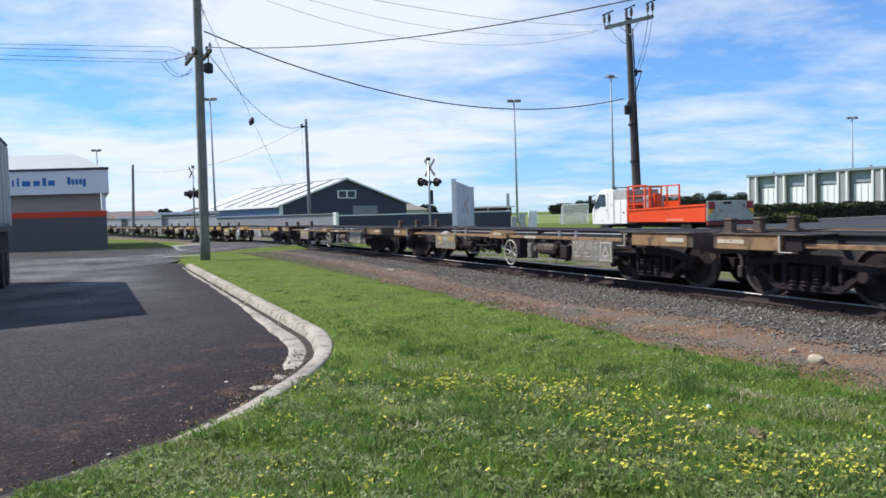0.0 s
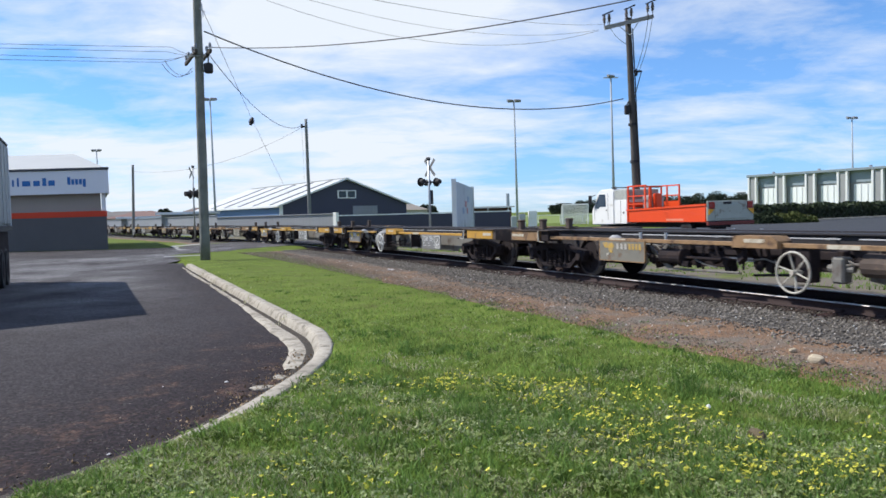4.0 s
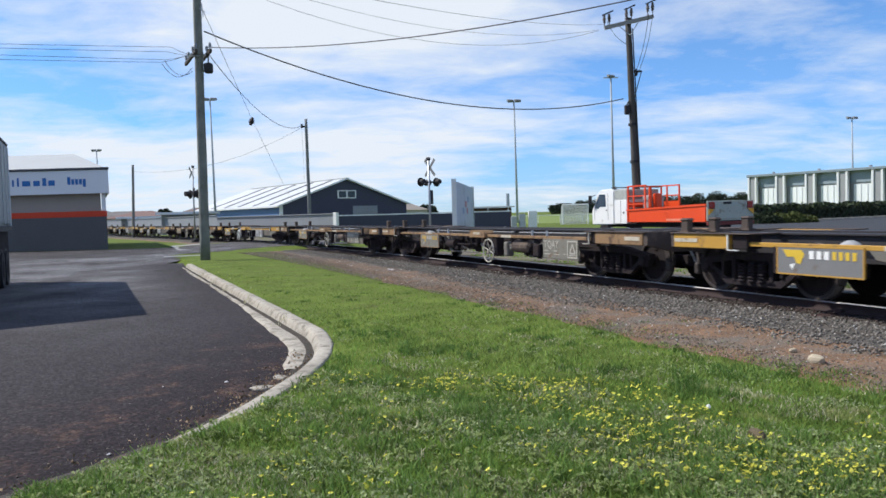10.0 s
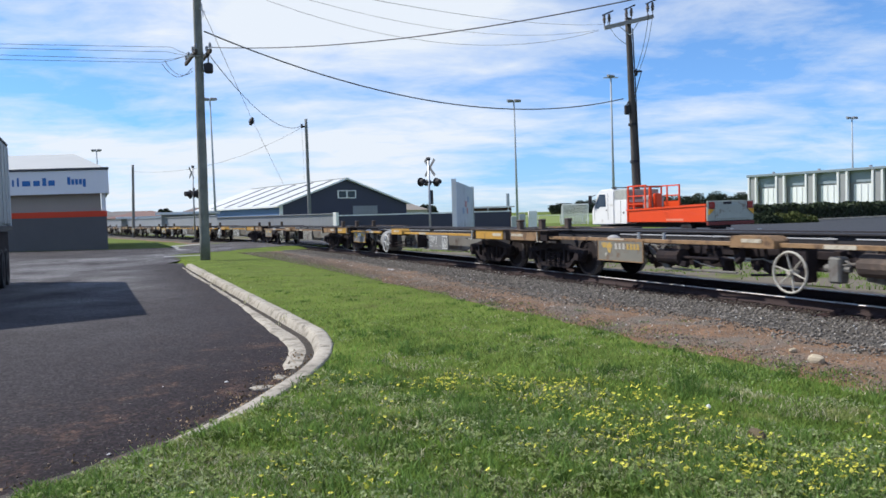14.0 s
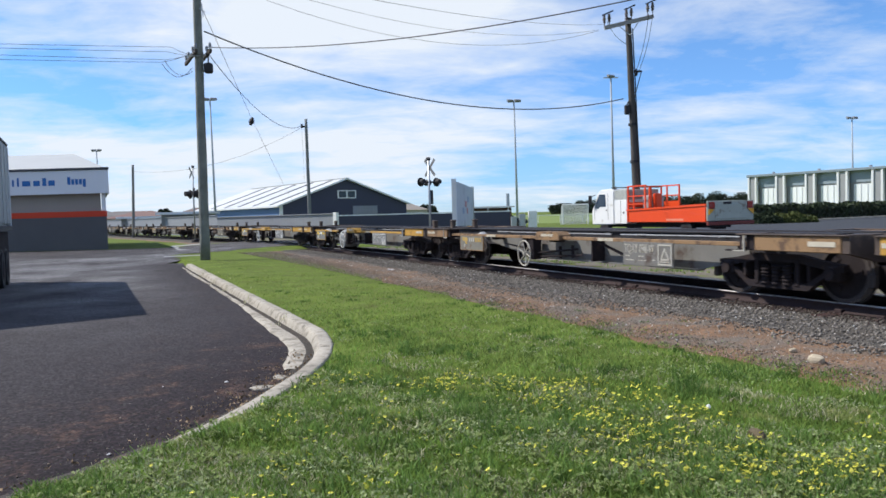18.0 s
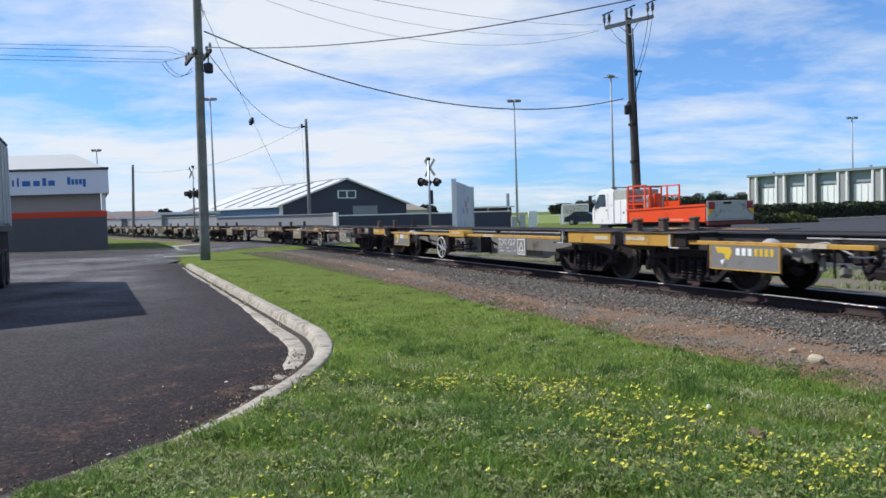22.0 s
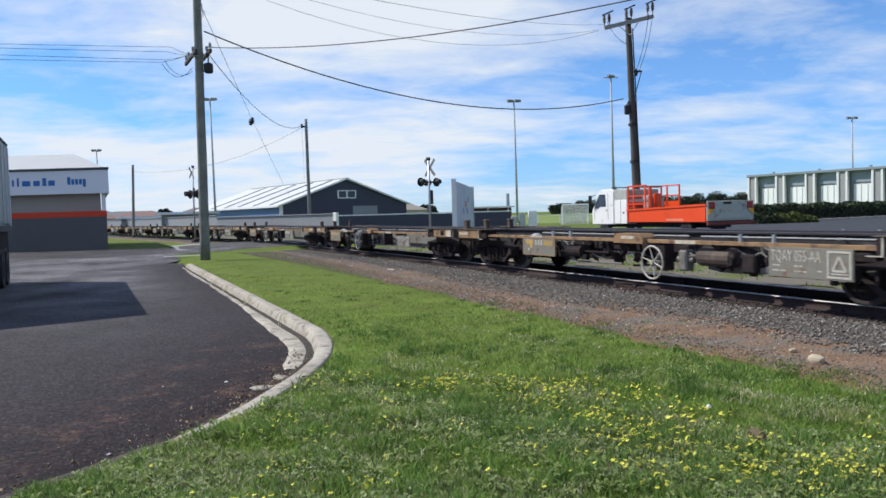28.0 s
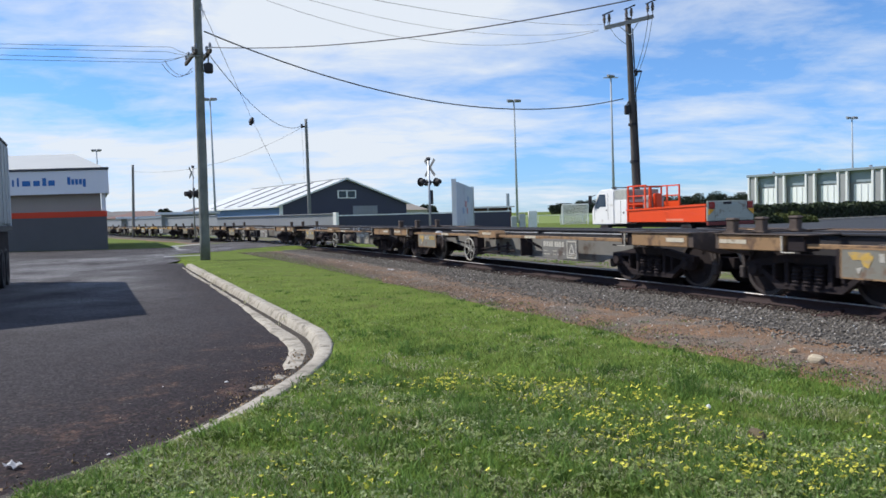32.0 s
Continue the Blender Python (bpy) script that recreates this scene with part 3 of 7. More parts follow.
def build_stones():
    rng = np.random.default_rng(8)
    n = 66000
    s = 16 - 50 * rng.power(1.7, n)[::-1] * rng.uniform(0, 1, n) ** 0.6
    s = np.clip(s, -45, 16)
    d = np.where(rng.uniform(0, 1, n) < 0.9, rng.uniform(-2.2, 2.9, n), rng.uniform(2.7, 3.5, n))
    d = np.where(d > np.interp(s, (-20, -6, -2, 2, 5, 9), (1.9, 2.3, 3.0, 3.1, 2.55, 2.85)) + rng.normal(0, 0.16, n), rng.uniform(-2.2, 2.0, n), d)
    z = np.interp(d, (-1.7, -1.35, -1.05, 1.1, 1.55, 2.3, 3.3), (-.05, .02, .045, .045, .05, .04, 0.03))
    x, y = on_line(s, d)
    v, f = blob_cloud(n, 0.0195, rng)
    v = v + np.stack([x, y, z + 0.006], -1)[:, None]
    # Rust-stained by the rails; far ones carry the train's shade as dark colour.
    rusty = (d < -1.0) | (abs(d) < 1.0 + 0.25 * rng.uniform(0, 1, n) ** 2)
    for name, pick, m, lab in (("ballast_stones", ~rusty, M_STONE, "loose grey crushed ballast stones heaped beside the rails"), ("rusty_ballast_stones", rusty, M_DARKSTONE, "dark ballast stones, rust-stained by the rails, train shade coloured into the far ones")):
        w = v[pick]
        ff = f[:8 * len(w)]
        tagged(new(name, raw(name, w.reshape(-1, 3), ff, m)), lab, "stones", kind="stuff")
    n = 700
    s, d = rng.uniform(-20, 15, n), rng.uniform(0.8, 4.0, n)
    x, y = on_line(s, d)
    v, f = blob_cloud(n, 0.015, rng)
    v = v + np.stack([x, y, np.interp(d, (1.1, 1.55, 2.3, 3.3), (.07, .075, .055, .03))], -1)[:, None]
    tagged(new("pale_chips", raw("pale_chips", v.reshape(-1, 3), f, mat("pale_chip", (0.55, 0.53, 0.49), 0.9, vary=0.2, island=0.8))), "pale stone chips scattered over the ballast", "stones", kind="stuff")
    n = 46000
    s = rng.uniform(-25, 16, n)
    d = 2.3 + 1.85 * rng.uniform(0, 1, n) ** 1.2
    x, y = on_line(s, d)
    v, f = blob_cloud(n, 0.0112, rng)
    v = v + np.stack([x, y, np.full(n, 0.03)], -1)[:, None]
    ob = new("verge_pebbles", raw("verge_pebbles", v.reshape(-1, 3), f, M_PEBBLE))
    tagged(ob, "scattered brown and grey pebbles on bare dirt", "pebbles", kind="stuff")
    # grit washed along the road edge
    n = 900
    pts = kerb_line(0.0)
    i = rng.integers(36, len(pts) - 2, n)
    t = rng.uniform(0, 1, n)
    a = np.array([tuple(q) for q in pts])
    x = a[i, 0] * (1 - t) + a[i + 1, 0] * t - rng.gamma(1.4, 0.22, n) - 0.12
    y = a[i, 1] * (1 - t) + a[i + 1, 1] * t + rng.normal(0, 0.15, n)
    keep = (road_side(x, y) > 0.22) & (y < 12)
    x, y = x[keep], y[keep]
    v, f = blob_cloud(len(x), 0.009, rng)
    v = v + np.stack([x, y, np.full(len(x), -0.114)], -1)[:, None]
    ob = new("road_grit", raw("road_grit", v.reshape(-1, 3), f, M_PEBBLE))
    tagged(ob, "loose brown grit and chips along the road edge", "grit", kind="stuff")


build_stones()


def build_sleepers():
    rng = random.Random(9)
    me = mesh_of("sleeper", box(-0.115, 0.115, -1.05, 1.05, -0.12, 0.0, 0.012), M_SLEEPER)
    spike = mesh_of("rail_fastening", box(-0.06, 0.06, -0.095, 0.095, 0.0, 0.06, 0.008), M_RUST)
    first = None
    for i in range(95):
        s = 17 - 0.66 * i
        x, y = on_line(s)
        h = float(np.interp(s, LINE_S, LINE_H))
        # local x runs along the line
        m = pose(float(x), float(y), RAIL_Z - 0.142 - (0.004 if i % 7 == 3 else rng.uniform(0.022, 0.04)), 0, 0, math.degrees(h) - 90 + rng.uniform(-1.5, 1.5))
        ob = new("sleeper", me)
        ob.matrix_basis = m
        tagged(ob, "old dark weathered timber sleeper with rusty fastenings", "sleeper", "sleepers of the track")
        for w in (-0.565, 0.565):
            part("rail_fastening", spike, None, ob, at=pose(0, w, 0))


build_sleepers()


# ---------------------------------------------------------------- container wagons
# Local axes: x along the line in the direction of travel, y to the left, z up from the rail head.
FRONT, REAR, BOGIES, AXLE = 8.42, -6.05, (6.93, -4.67), 0.975
SHARED = {}
M_REFL = mat("cream_reflective_film", (0.50, 0.45, 0.36), 0.6, vary=0.2, scale=8, fine=40, bump=0.03, stain=(0.26, 0.2, 0.14), stain_amount=0.3, stain_scale=7)
M_PLATE = mat("rusty_brown_plate", (0.075, 0.055, 0.046), 0.8, vary=0.35, scale=3, fine=40, bump=0.2, stain=(0.14, 0.10, 0.075), stain_amount=0.25, stain_scale=3)
M_INK = mat("chalky_white_paint", (0.62, 0.62, 0.60), 0.6, vary=0.08, scale=6, fine=40, bump=0.03, stain=(0.4, 0.38, 0.34), stain_amount=0.2, stain_scale=6)


def shared(key, make, material, smooth=False):
    if key not in SHARED:
        SHARED[key] = mesh_of(key, make(), material, smooth)
    return SHARED[key]


def wheel_bm():
    """A railway wheel about the y axis: tread, flange, dished web, hub."""
    prof = [(0.07, -0.09), (0.11, -0.09), (0.12, -0.03), (0.34, -0.015), (0.36, -0.065), (0.415, -0.065), (0.42, 0.045), (0.448, 0.05),
            (0.448, 0.075), (0.40, 0.08), (0.35, 0.06), (0.33, 0.02), (0.12, 0.02), (0.11, 0.08), (0.07, 0.08)]
    bm = bmesh.new()
    seg = 28
    g = [[bm.verts.new((r * math.cos(2 * math.pi * i / seg), w, r * math.sin(2 * math.pi * i / seg))) for r, w in prof] for i in range(seg)]
    for i in range(seg):
        a, b = g[i], g[(i + 1) % seg]
        for k in range(len(prof)):
            j = (k + 1) % len(prof)
            f = bm.faces.new((a[k], b[k], b[j], a[j]))
            f.material_index = 1 if k == 5 else 2 if k in (4, 6, 7) else 0
    # balance marks on the web
    for q in range(3):
        box(0.2, 0.27, -0.045, -0.02, -0.04, 0.04, bm=bm, m=Matrix.Rotation(q * 2.1, 4, "Y"))
    bmesh.ops.recalc_face_normals(bm, faces=bm.faces[:])
    return bm


def side_frame_bm():
    """Cast bogie side frame in the x-z plane with axle boxes, as one casting."""
    top = [(-1.16, 0.45), (-1.16, 0.55), (-0.75, 0.60), (-0.42, 0.67), (0.42, 0.67), (0.75, 0.60), (1.16, 0.55), (1.16, 0.45), (0.78, 0.49), (0.4, 0.55), (-0.4, 0.55), (-0.78, 0.49)]
    low = [(-1.1, 0.40), (-1.1, 0.47), (-0.86, 0.45), (-0.52, 0.25), (0.52, 0.25), (0.86, 0.45), (1.1, 0.47), (1.1, 0.40), (0.84, 0.36), (0.56, 0.15), (-0.56, 0.15), (-0.84, 0.36)]
    bm = merge(prism(top, -0.06, 0.06, "y"), prism(low, -0.055, 0.055, "y"))
    for x in (-0.42, 0.34):
        merge(bm, box(x, x + 0.08, -0.07, 0.07, 0.2, 0.6, 0.01))
    for sx in (-1, 1):
        merge(bm, box(sx * AXLE - 0.115, sx * AXLE + 0.115, -0.085, 0.085, 0.31, 0.54, 0.025), box(sx * 0.60 - 0.03, sx * 0.60 + 0.03, -0.09, 0.09, 0.3, 0.52, 0.01))
    return bm


def spring_bm():
    """One coil spring as a grooved column."""
    prof = [(0.05, 0.2), (0.05, 0.22)] + [(0.082 if k % 2 == 0 else 0.06, 0.225 + 0.026 * k) for k in range(11)] + [(0.05, 0.5)]
    bm = bmesh.new()
    g = [[bm.verts.new((r * math.cos(a), r * math.sin(a), z)) for a in (2 * math.pi * i / 10 for i in range(10))] for r, z in prof]
    for p, q in zip(g[:-1], g[1:]):
        for i in range(10):
            bm.faces.new((p[i], p[(i + 1) % 10], q[(i + 1) % 10], q[i]))
    bm.faces.new(g[0][::-1]); bm.faces.new(g[-1])
    return bm


def handwheel_bm():
    return ring(0.287, 0.017, None, 36, 8)


def end_beam_bm():
    o = [(-1.22, 0.74), (-1.22, 0.964), (-0.65, 0.985), (0.65, 0.985), (1.22, 0.964), (1.22, 0.74), (0.6, 0.60), (-0.6, 0.60)]
    return prism(o, -0.06, 0.06, "x")


def coupler_bm():
    bm = box(-0.05, 0.32, -0.075, 0.075, 0.58, 0.74, 0.02)
    merge(bm, box(0.26, 0.46, -0.14, 0.10, 0.54, 0.78, 0.04))
    merge(bm, rod((0.38, 0.05, 0.5), (0.38, 0.05, 0.82), 0.035, None, 8))
    return bm


def hose_mesh():
    if "brake_hose" not in SHARED:
        pts = [(0.0, 0.0, 0.66), (0.1, 0.02, 0.58), (0.17, 0.03, 0.46), (0.26, 0.02, 0.36), (0.36, 0.0, 0.32)]
        bm = bmesh.new()
        for a, b in zip(pts[:-1], pts[1:]):
            rod(a, b, 0.024, None, 7, bm)
        SHARED["brake_hose"] = mesh_of("brake_hose", bm, mat("dull_hose_rubber", (0.26, 0.24, 0.22), 0.8, vary=0.15), True)
    return SHARED["brake_hose"]


def letters(text, size, material, depth=0.004):
    """The built-in font as a mesh in the x-z plane, facing -y, starting at the origin."""
    cu = bpy.data.curves.new("lettering", "FONT")
    cu.body, cu.size, cu.extrude, cu.resolution_u = text, size, depth, 2
    ob = bpy.data.objects.new("lettering", cu)
    scene.collection.objects.link(ob)
    bpy.context.view_layer.update()
    me = bpy.data.meshes.new_from_object(ob)
    bpy.data.objects.remove(ob)
    me.transform(Matrix.Rotation(radians(90), 4, "X"))
    me.materials.clear()
    me.materials.append(material)
    return me


def triangle_frame_bm():
    """A square white border in the x-z plane."""
    bm = bmesh.new()
    w, t = 0.40, 0.031
    for b in ((0, w, 0, t), (0, w, w - t, w), (0, t, t, w - t), (w - t, w, t, w - t)):
        box(b[0], b[1], -0.006, 0, b[2], b[3], bm=bm)
    return bm


def triangle_bm():
    bm = bmesh.new()
    tri = [(0.09, 0.11), (0.31, 0.11), (0.20, 0.32)]
    for a, b in zip(tri, tri[1:] + tri[:1]):
        d = Vector((b[0] - a[0], 0, b[1] - a[1]))
        box(0, d.length, -0.006, 0, -0.016, 0.016, bm=bm, m=Matrix.Translation((a[0], 0, a[1])) @ Matrix.Rotation(-math.atan2(d.z, d.x), 4, "Y"))
    box(0.07, 0.33, -0.006, 0, 0.055, 0.076, bm=bm)
    return bm


def sign_panel(parent, x0, clean):
    """The operator's panel: yellow rim, a wing-like patch and two plain bars."""
    L, H = 1.38, 0.38
    body = M_SIGNGREY if clean else M_SIGNTAN
    rim = M_YELLOW if clean else M_TAN
    pane = part("sign_panel", shared("sign_panel" + str(clean), lambda: box(0, L, -0.012, 0.012, 0, H, 0.004), body), None, parent,
                "grey sign panel with a yellow patch and bars" if clean else "grime-covered sign panel with faded markings", at=pose(x0 + 0.2, -1.235, 0.43))
    def rim_bm():
        bm = box(-0.008, L + 0.008, -0.016, 0.014, -0.012, 0.008)
        box(-0.008, L + 0.008, -0.016, 0.014, H - 0.008, H + 0.012, bm=bm)
        box(-0.012, 0.008, -0.016, 0.014, 0.0, H, bm=bm)
        box(L - 0.008, L + 0.012, -0.016, 0.014, 0.0, H, bm=bm)
        return bm
    part("rim", shared("sign_rim" + str(clean), rim_bm, rim), None, pane)
    wing = [(0.10, 0.34), (0.42, 0.34), (0.47, 0.28), (0.40, 0.14), (0.33, 0.16), (0.30, 0.24), (0.17, 0.24)]
    bright = mat("bright_yellow_film", (0.64, 0.43, 0.045), 0.5, vary=0.08) if clean else mat("faded_yellow_film", (0.48, 0.31, 0.07), 0.7, vary=0.2, stain=(0.28, 0.23, 0.17), stain_amount=0.35, stain_scale=8)
    pale = M_WHITE if clean else mat("faded_white_film", (0.42, 0.40, 0.36), 0.7, vary=0.2, stain=(0.28, 0.23, 0.17), stain_amount=0.35, stain_scale=8)
    part("emblem", shared("sign_wing" + str(clean), lambda: prism(wing, -0.017, -0.011, "y"), bright), None, pane)
    part("emblem_tip", shared("sign_tip" + str(clean), lambda: prism([(0.22, 0.13), (0.31, 0.15), (0.26, 0.06)], -0.017, -0.011, "y"), pale), None, pane)
    for i in range(3):
        part("pale_bar", shared("sign_bar_a" + str(clean), lambda: box(0, 0.075, -0.017, -0.011, 0.22, 0.33), pale), None, pane, at=pose(0.55 + i * 0.12, 0, 0))
    for i in range(4):
        part("yellow_bar", shared("sign_bar_b" + str(clean), lambda: box(0, 0.06, -0.017, -0.011, 0.22, 0.33), bright), None, pane, at=pose(0.92 + i * 0.1, 0, 0))


def code_plate(parent, x0, code, material, ink, fit=1.0):
    plate = part("code_plate", shared("code_plate" + material.name, lambda: box(0, 1.52, -0.01, 0.012, 0, 0.46, 0.004), material), None, parent,
                 "grey lettered plate with a framed triangle mark", at=pose(x0, -1.215, 0.375) @ Matrix.Diagonal((fit, 1, fit, 1)))
    if code:
        me = letters(code, 0.245, ink)
        ob = part("lettering", me, None, plate, at=Matrix.LocRotScale((0.05, -0.012, 0.25), None, (min(1, 0.93 / max(v.co.x for v in me.vertices)), 1, 1)))
    def small():
        bm = bmesh.new()
        for a, b, c in ((0.08, 0.13, 0.17), (0.15, 0.22, 0.17), (0.5, 0.56, 0.17), (0.58, 0.64, 0.17), (0.08, 0.2, 0.09), (0.23, 0.34, 0.09), (0.5, 0.55, 0.09), (0.57, 0.62, 0.09), (0.66, 0.72, 0.09), (0.92, 0.99, 0.11)):
            box(a, b, -0.012, -0.009, c, c + 0.02, bm=bm)
        return bm
    tagged(part("small_print", shared("small_print" + ink.name, small, ink), None, plate), kind="stuff")
    if not code:
        def blurred():
            bm = bmesh.new()
            for a, b in ((0.06, 0.16), (0.19, 0.28), (0.31, 0.39), (0.41, 0.49), (0.56, 0.64), (0.66, 0.74), (0.76, 0.84), (0.88, 0.96)):
                box(a, b, -0.014, -0.009, 0.28, 0.40, bm=bm)
            return bm
        tagged(part("worn_code", shared("worn_code" + ink.name, blurred, ink), None, plate), kind="stuff")
    part("mark_border", shared("mark_border" + ink.name, triangle_frame_bm, ink), None, plate, at=pose(1.09, -0.012, 0.03))
    part("triangle_mark", shared("triangle_mark" + ink.name, triangle_bm, ink), None, plate, at=pose(1.09, -0.012, 0.03))


def pod_bm(x0, x1):
    return box(x0, x1, -1.24, -0.98, 0.735, 0.965, 0.012)


def rigging_bm(seed, x0, x1, dense=7.5):
    """Grimy castings, brackets and levers hung below the sill."""
    rng = random.Random(seed)
    bm = bmesh.new()
    n = int((x1 - x0) * dense)
    for i in range(n):
        x, y, z = rng.uniform(x0, x1), rng.uniform(-1.02, -0.6), rng.uniform(0.40, 0.74)
        a, b, c = rng.uniform(0.03, 0.11), rng.uniform(0.03, 0.08), rng.uniform(0.04, 0.12)
        box(-a, a, -b, b, -c, c, 0.012, bm, pose(x, y, z, rng.uniform(-15, 15), rng.uniform(-35, 35), rng.uniform(-20, 20)))
    for i in range(n // 3):
        x = rng.uniform(x0, x1)
        rod((x, -0.95, 0.78), (x + rng.uniform(-.1, .1), -0.9, rng.uniform(0.36, 0.5)), 0.02, None, 6, bm)
    return bm


def pipework_bm(seed, x0, x1):
    """Thin bent pipes and pull rods below the sill."""
    rng = random.Random(seed)
    bm = bmesh.new()
    for i in range(int((x1 - x0) * 2)):
        p = Vector((rng.uniform(x0, x1 - 0.4), rng.uniform(-1.08, -0.8), rng.uniform(0.48, 0.86)))
        for k in range(3):
            q = p + Vector((rng.uniform(0.1, 0.35), rng.uniform(-.04, .04), rng.uniform(-0.14, 0.10)))
            q.x, q.z = min(q.x, x1), max(0.4, q.z)
            rod(p, q, 0.014, None, 6, bm)
            p = q
    return bm


def build_wagon(kind, code, clean, tank, longer=0.0, shift=0.0):
    """kind 'belly': deep side webs; 'open': open frame with brake gear in view."""
    paint = M_YELLOW if clean else M_TAN
    ink = M_INK if clean else M_OFFWHITE
    square = code[-5:] in ("036-F", "095-V")
    w = thing("flat_wagon", Matrix.Identity(4),
              ("empty container wagon with yellow end blocks and grey webs" if clean else "grimy empty container wagon with tan blocks and grey webs")
              if kind == "belly" else
              ("empty container wagon with yellow blocks and exposed brake gear" if clean else "rusty empty container wagon with tan blocks and exposed gear"),
              "wagon", "wagons of the train")
    sub = lambda n, key, make, material, **k: part(n, shared(key, make, material, k.pop("smooth", False)), None, w, **k)
    sub("spine_beam", "spine_beam", lambda: merge(box(-5.6, 7.8, -0.58, 0.58, 0.56, 0.95, 0.01), box(-5.6, 7.8, -0.64, -0.3, 0.952, 0.975), box(-5.6, 7.8, 0.3, 0.64, 0.952, 0.975)), M_BLACK)
    for sgn in (1, -1):
        flip = Matrix.Identity(4) if sgn == 1 else Matrix.Diagonal((1, -1, 1, 1))
        for lo, hi in (((-4.6, -1.0), (0.4, 6.9)) if tank else ((-4.6, 6.9),)):
            sub("side_sill", "side_sill" + paint.name + str(lo) + str(hi), lambda: box(lo, hi, -1.155, -1.07, 0.785, 0.85, 0.006), paint, at=flip)
        sub("end_block", "front_block" + paint.name + str(square), lambda: pod_bm(7.12 if square else 6.88, 8.36), paint, at=flip)
        sub("end_block", "rear_block" + paint.name + str(longer), lambda: pod_bm(-6.03, -4.75 + longer), paint, at=flip)
        sub("block_plate", "front_plate", lambda: merge(box(6.55, 8.46, -1.27, -1.13, 0.966, 0.984, 0.004), box(6.55, 6.68, -1.13, -0.62, 0.966, 0.984, 0.004), box(8.30, 8.46, -1.13, -0.62, 0.966, 0.984, 0.004)), M_PLATE, at=flip)
        sub("block_plate", "rear_plate", lambda: merge(box(-6.1, -4.3, -1.27, -1.13, 0.966, 0.984, 0.004), box(-6.1, -5.94, -1.13, -0.62, 0.966, 0.984, 0.004), box(-4.43, -4.3, -1.13, -0.62, 0.966, 0.984, 0.004)), M_PLATE, at=flip)
        sub("corner_bracket", "front_bracket" + paint.name, lambda: merge(box(6.68, 6.98, -1.2, -0.9, 0.74, 0.96, 0.01), box(6.60, 6.66, -1.25, -1.2, 0.72, 0.965), box(6.3, 6.64, -1.25, -1.2, 0.715, 0.74)), M_CHASSIS, at=flip)
        sub("bracket_edge", "bracket_edge" + ink.name, lambda: merge(box(6.675, 6.70, -1.262, -1.24, 0.73, 0.962), box(6.46, 6.70, -1.262, -1.24, 0.718, 0.732)), ink, at=flip)
        sub("corner_bracket", "rear_bracket", lambda: box(-4.73, -4.42, -1.2, -0.9, 0.74, 0.96, 0.01), M_CHASSIS, at=flip)
        sub("bracket_edge", "bracket_edge_rear" + ink.name, lambda: merge(box(-4.78, -4.755, -1.262, -1.242, 0.73, 0.962), box(-4.78, -4.54, -1.262, -1.242, 0.718, 0.732)), ink, at=flip)
        if square:
            sub("reflector", "square_reflector", lambda: box(8.02, 8.34, -1.247, -1.241, 0.755, 0.945), M_REFL, at=flip)
            sub("lashing_bracket", "lashing_bracket", lambda: merge(box(7.66, 7.86, -1.262, -1.24, 0.80, 0.92, 0.006), box(7.70, 7.82, -1.285, -1.26, 0.84, 0.88)), M_CHASSIS, at=flip)
        else:
            sub("reflector", "front_reflector", lambda: box(7.84, 8.28, -1.247, -1.241, 0.82, 0.89), M_REFL, at=flip)
        sub("reflector", "rear_reflector", lambda: box(-6.0, -5.45, -1.247, -1.241, 0.83, 0.89), M_REFL, at=flip)
        mid = (0.45 + shift, 1.4 + shift) if kind == "belly" else (1.1, 1.95)
        o = [(mid[0], 0.77), (mid[0] + 0.04, 0.95), (mid[1] - 0.06, 0.95), (mid[1] + 0.03, 0.88), (mid[1] + 0.03, 0.77)]
        sub("middle_block", "middle_block" + kind + paint.name + str(shift), lambda: prism(o, -1.245, -0.95, "y"), paint, at=flip)
        sub("reflector", "middle_reflector" + kind + ink.name + str(shift), lambda: box(mid[0] + 0.25, mid[1] - 0.2, -1.251, -1.246, 0.85, 0.905), M_REFL, at=flip)
        if kind == "belly":
            web = [(0.25, 0.78), (0.25, 0.34), (5.25, 0.34), (6.35, 0.56), (6.35, 0.78)] if tank else [(-2.9, 0.78), (-2.9, 0.69), (-0.6, 0.34), (5.25, 0.34), (6.35, 0.56), (6.35, 0.78)]
            sub("side_web", "side_web" + str(tank), lambda: merge(prism(web, -0.80, -0.77, "y"), box(0.25 if tank else -0.6, 5.25, -0.87, -0.70, 0.32, 0.345)), M_WEB, at=flip)
            for k, x in enumerate((-0.35, 2.45)):
                sub("web_stiffener", "web_stiffener", lambda: box(-0.02, 0.02, -1.1, -0.80, 0.36, 0.78), M_CHASSIS, at=flip @ pose(x, 0, 0))
            sub("brace", "web_brace", lambda: rod((2.7, -1.1, 0.76), (3.6, -0.86, 0.40), 0.03, None, 6), M_CHASSIS, at=flip)
        else:
            sub("inner_rail", "inner_rail", lambda: box(-2.5, 6.2, -0.72, -0.62, 0.60, 0.72, 0.01), M_CHASSIS, at=flip)
            for k, x in enumerate((-1.3, -0.6, 4.2, 4.85)):
                sub("post", "stake_post", lambda: box(-0.02, 0.02, -1.13, -1.09, 0.85, 0.97), M_GALV, at=flip @ pose(x, 0, 0))
            sub("lower_plate", "lower_plate", lambda: prism([(3.0, 0.34), (3.3, 0.30), (6.0, 0.30), (6.2, 0.5), (6.2, 0.7), (3.0, 0.7)], -0.66, -0.63, "y"), M_WEB, at=flip)
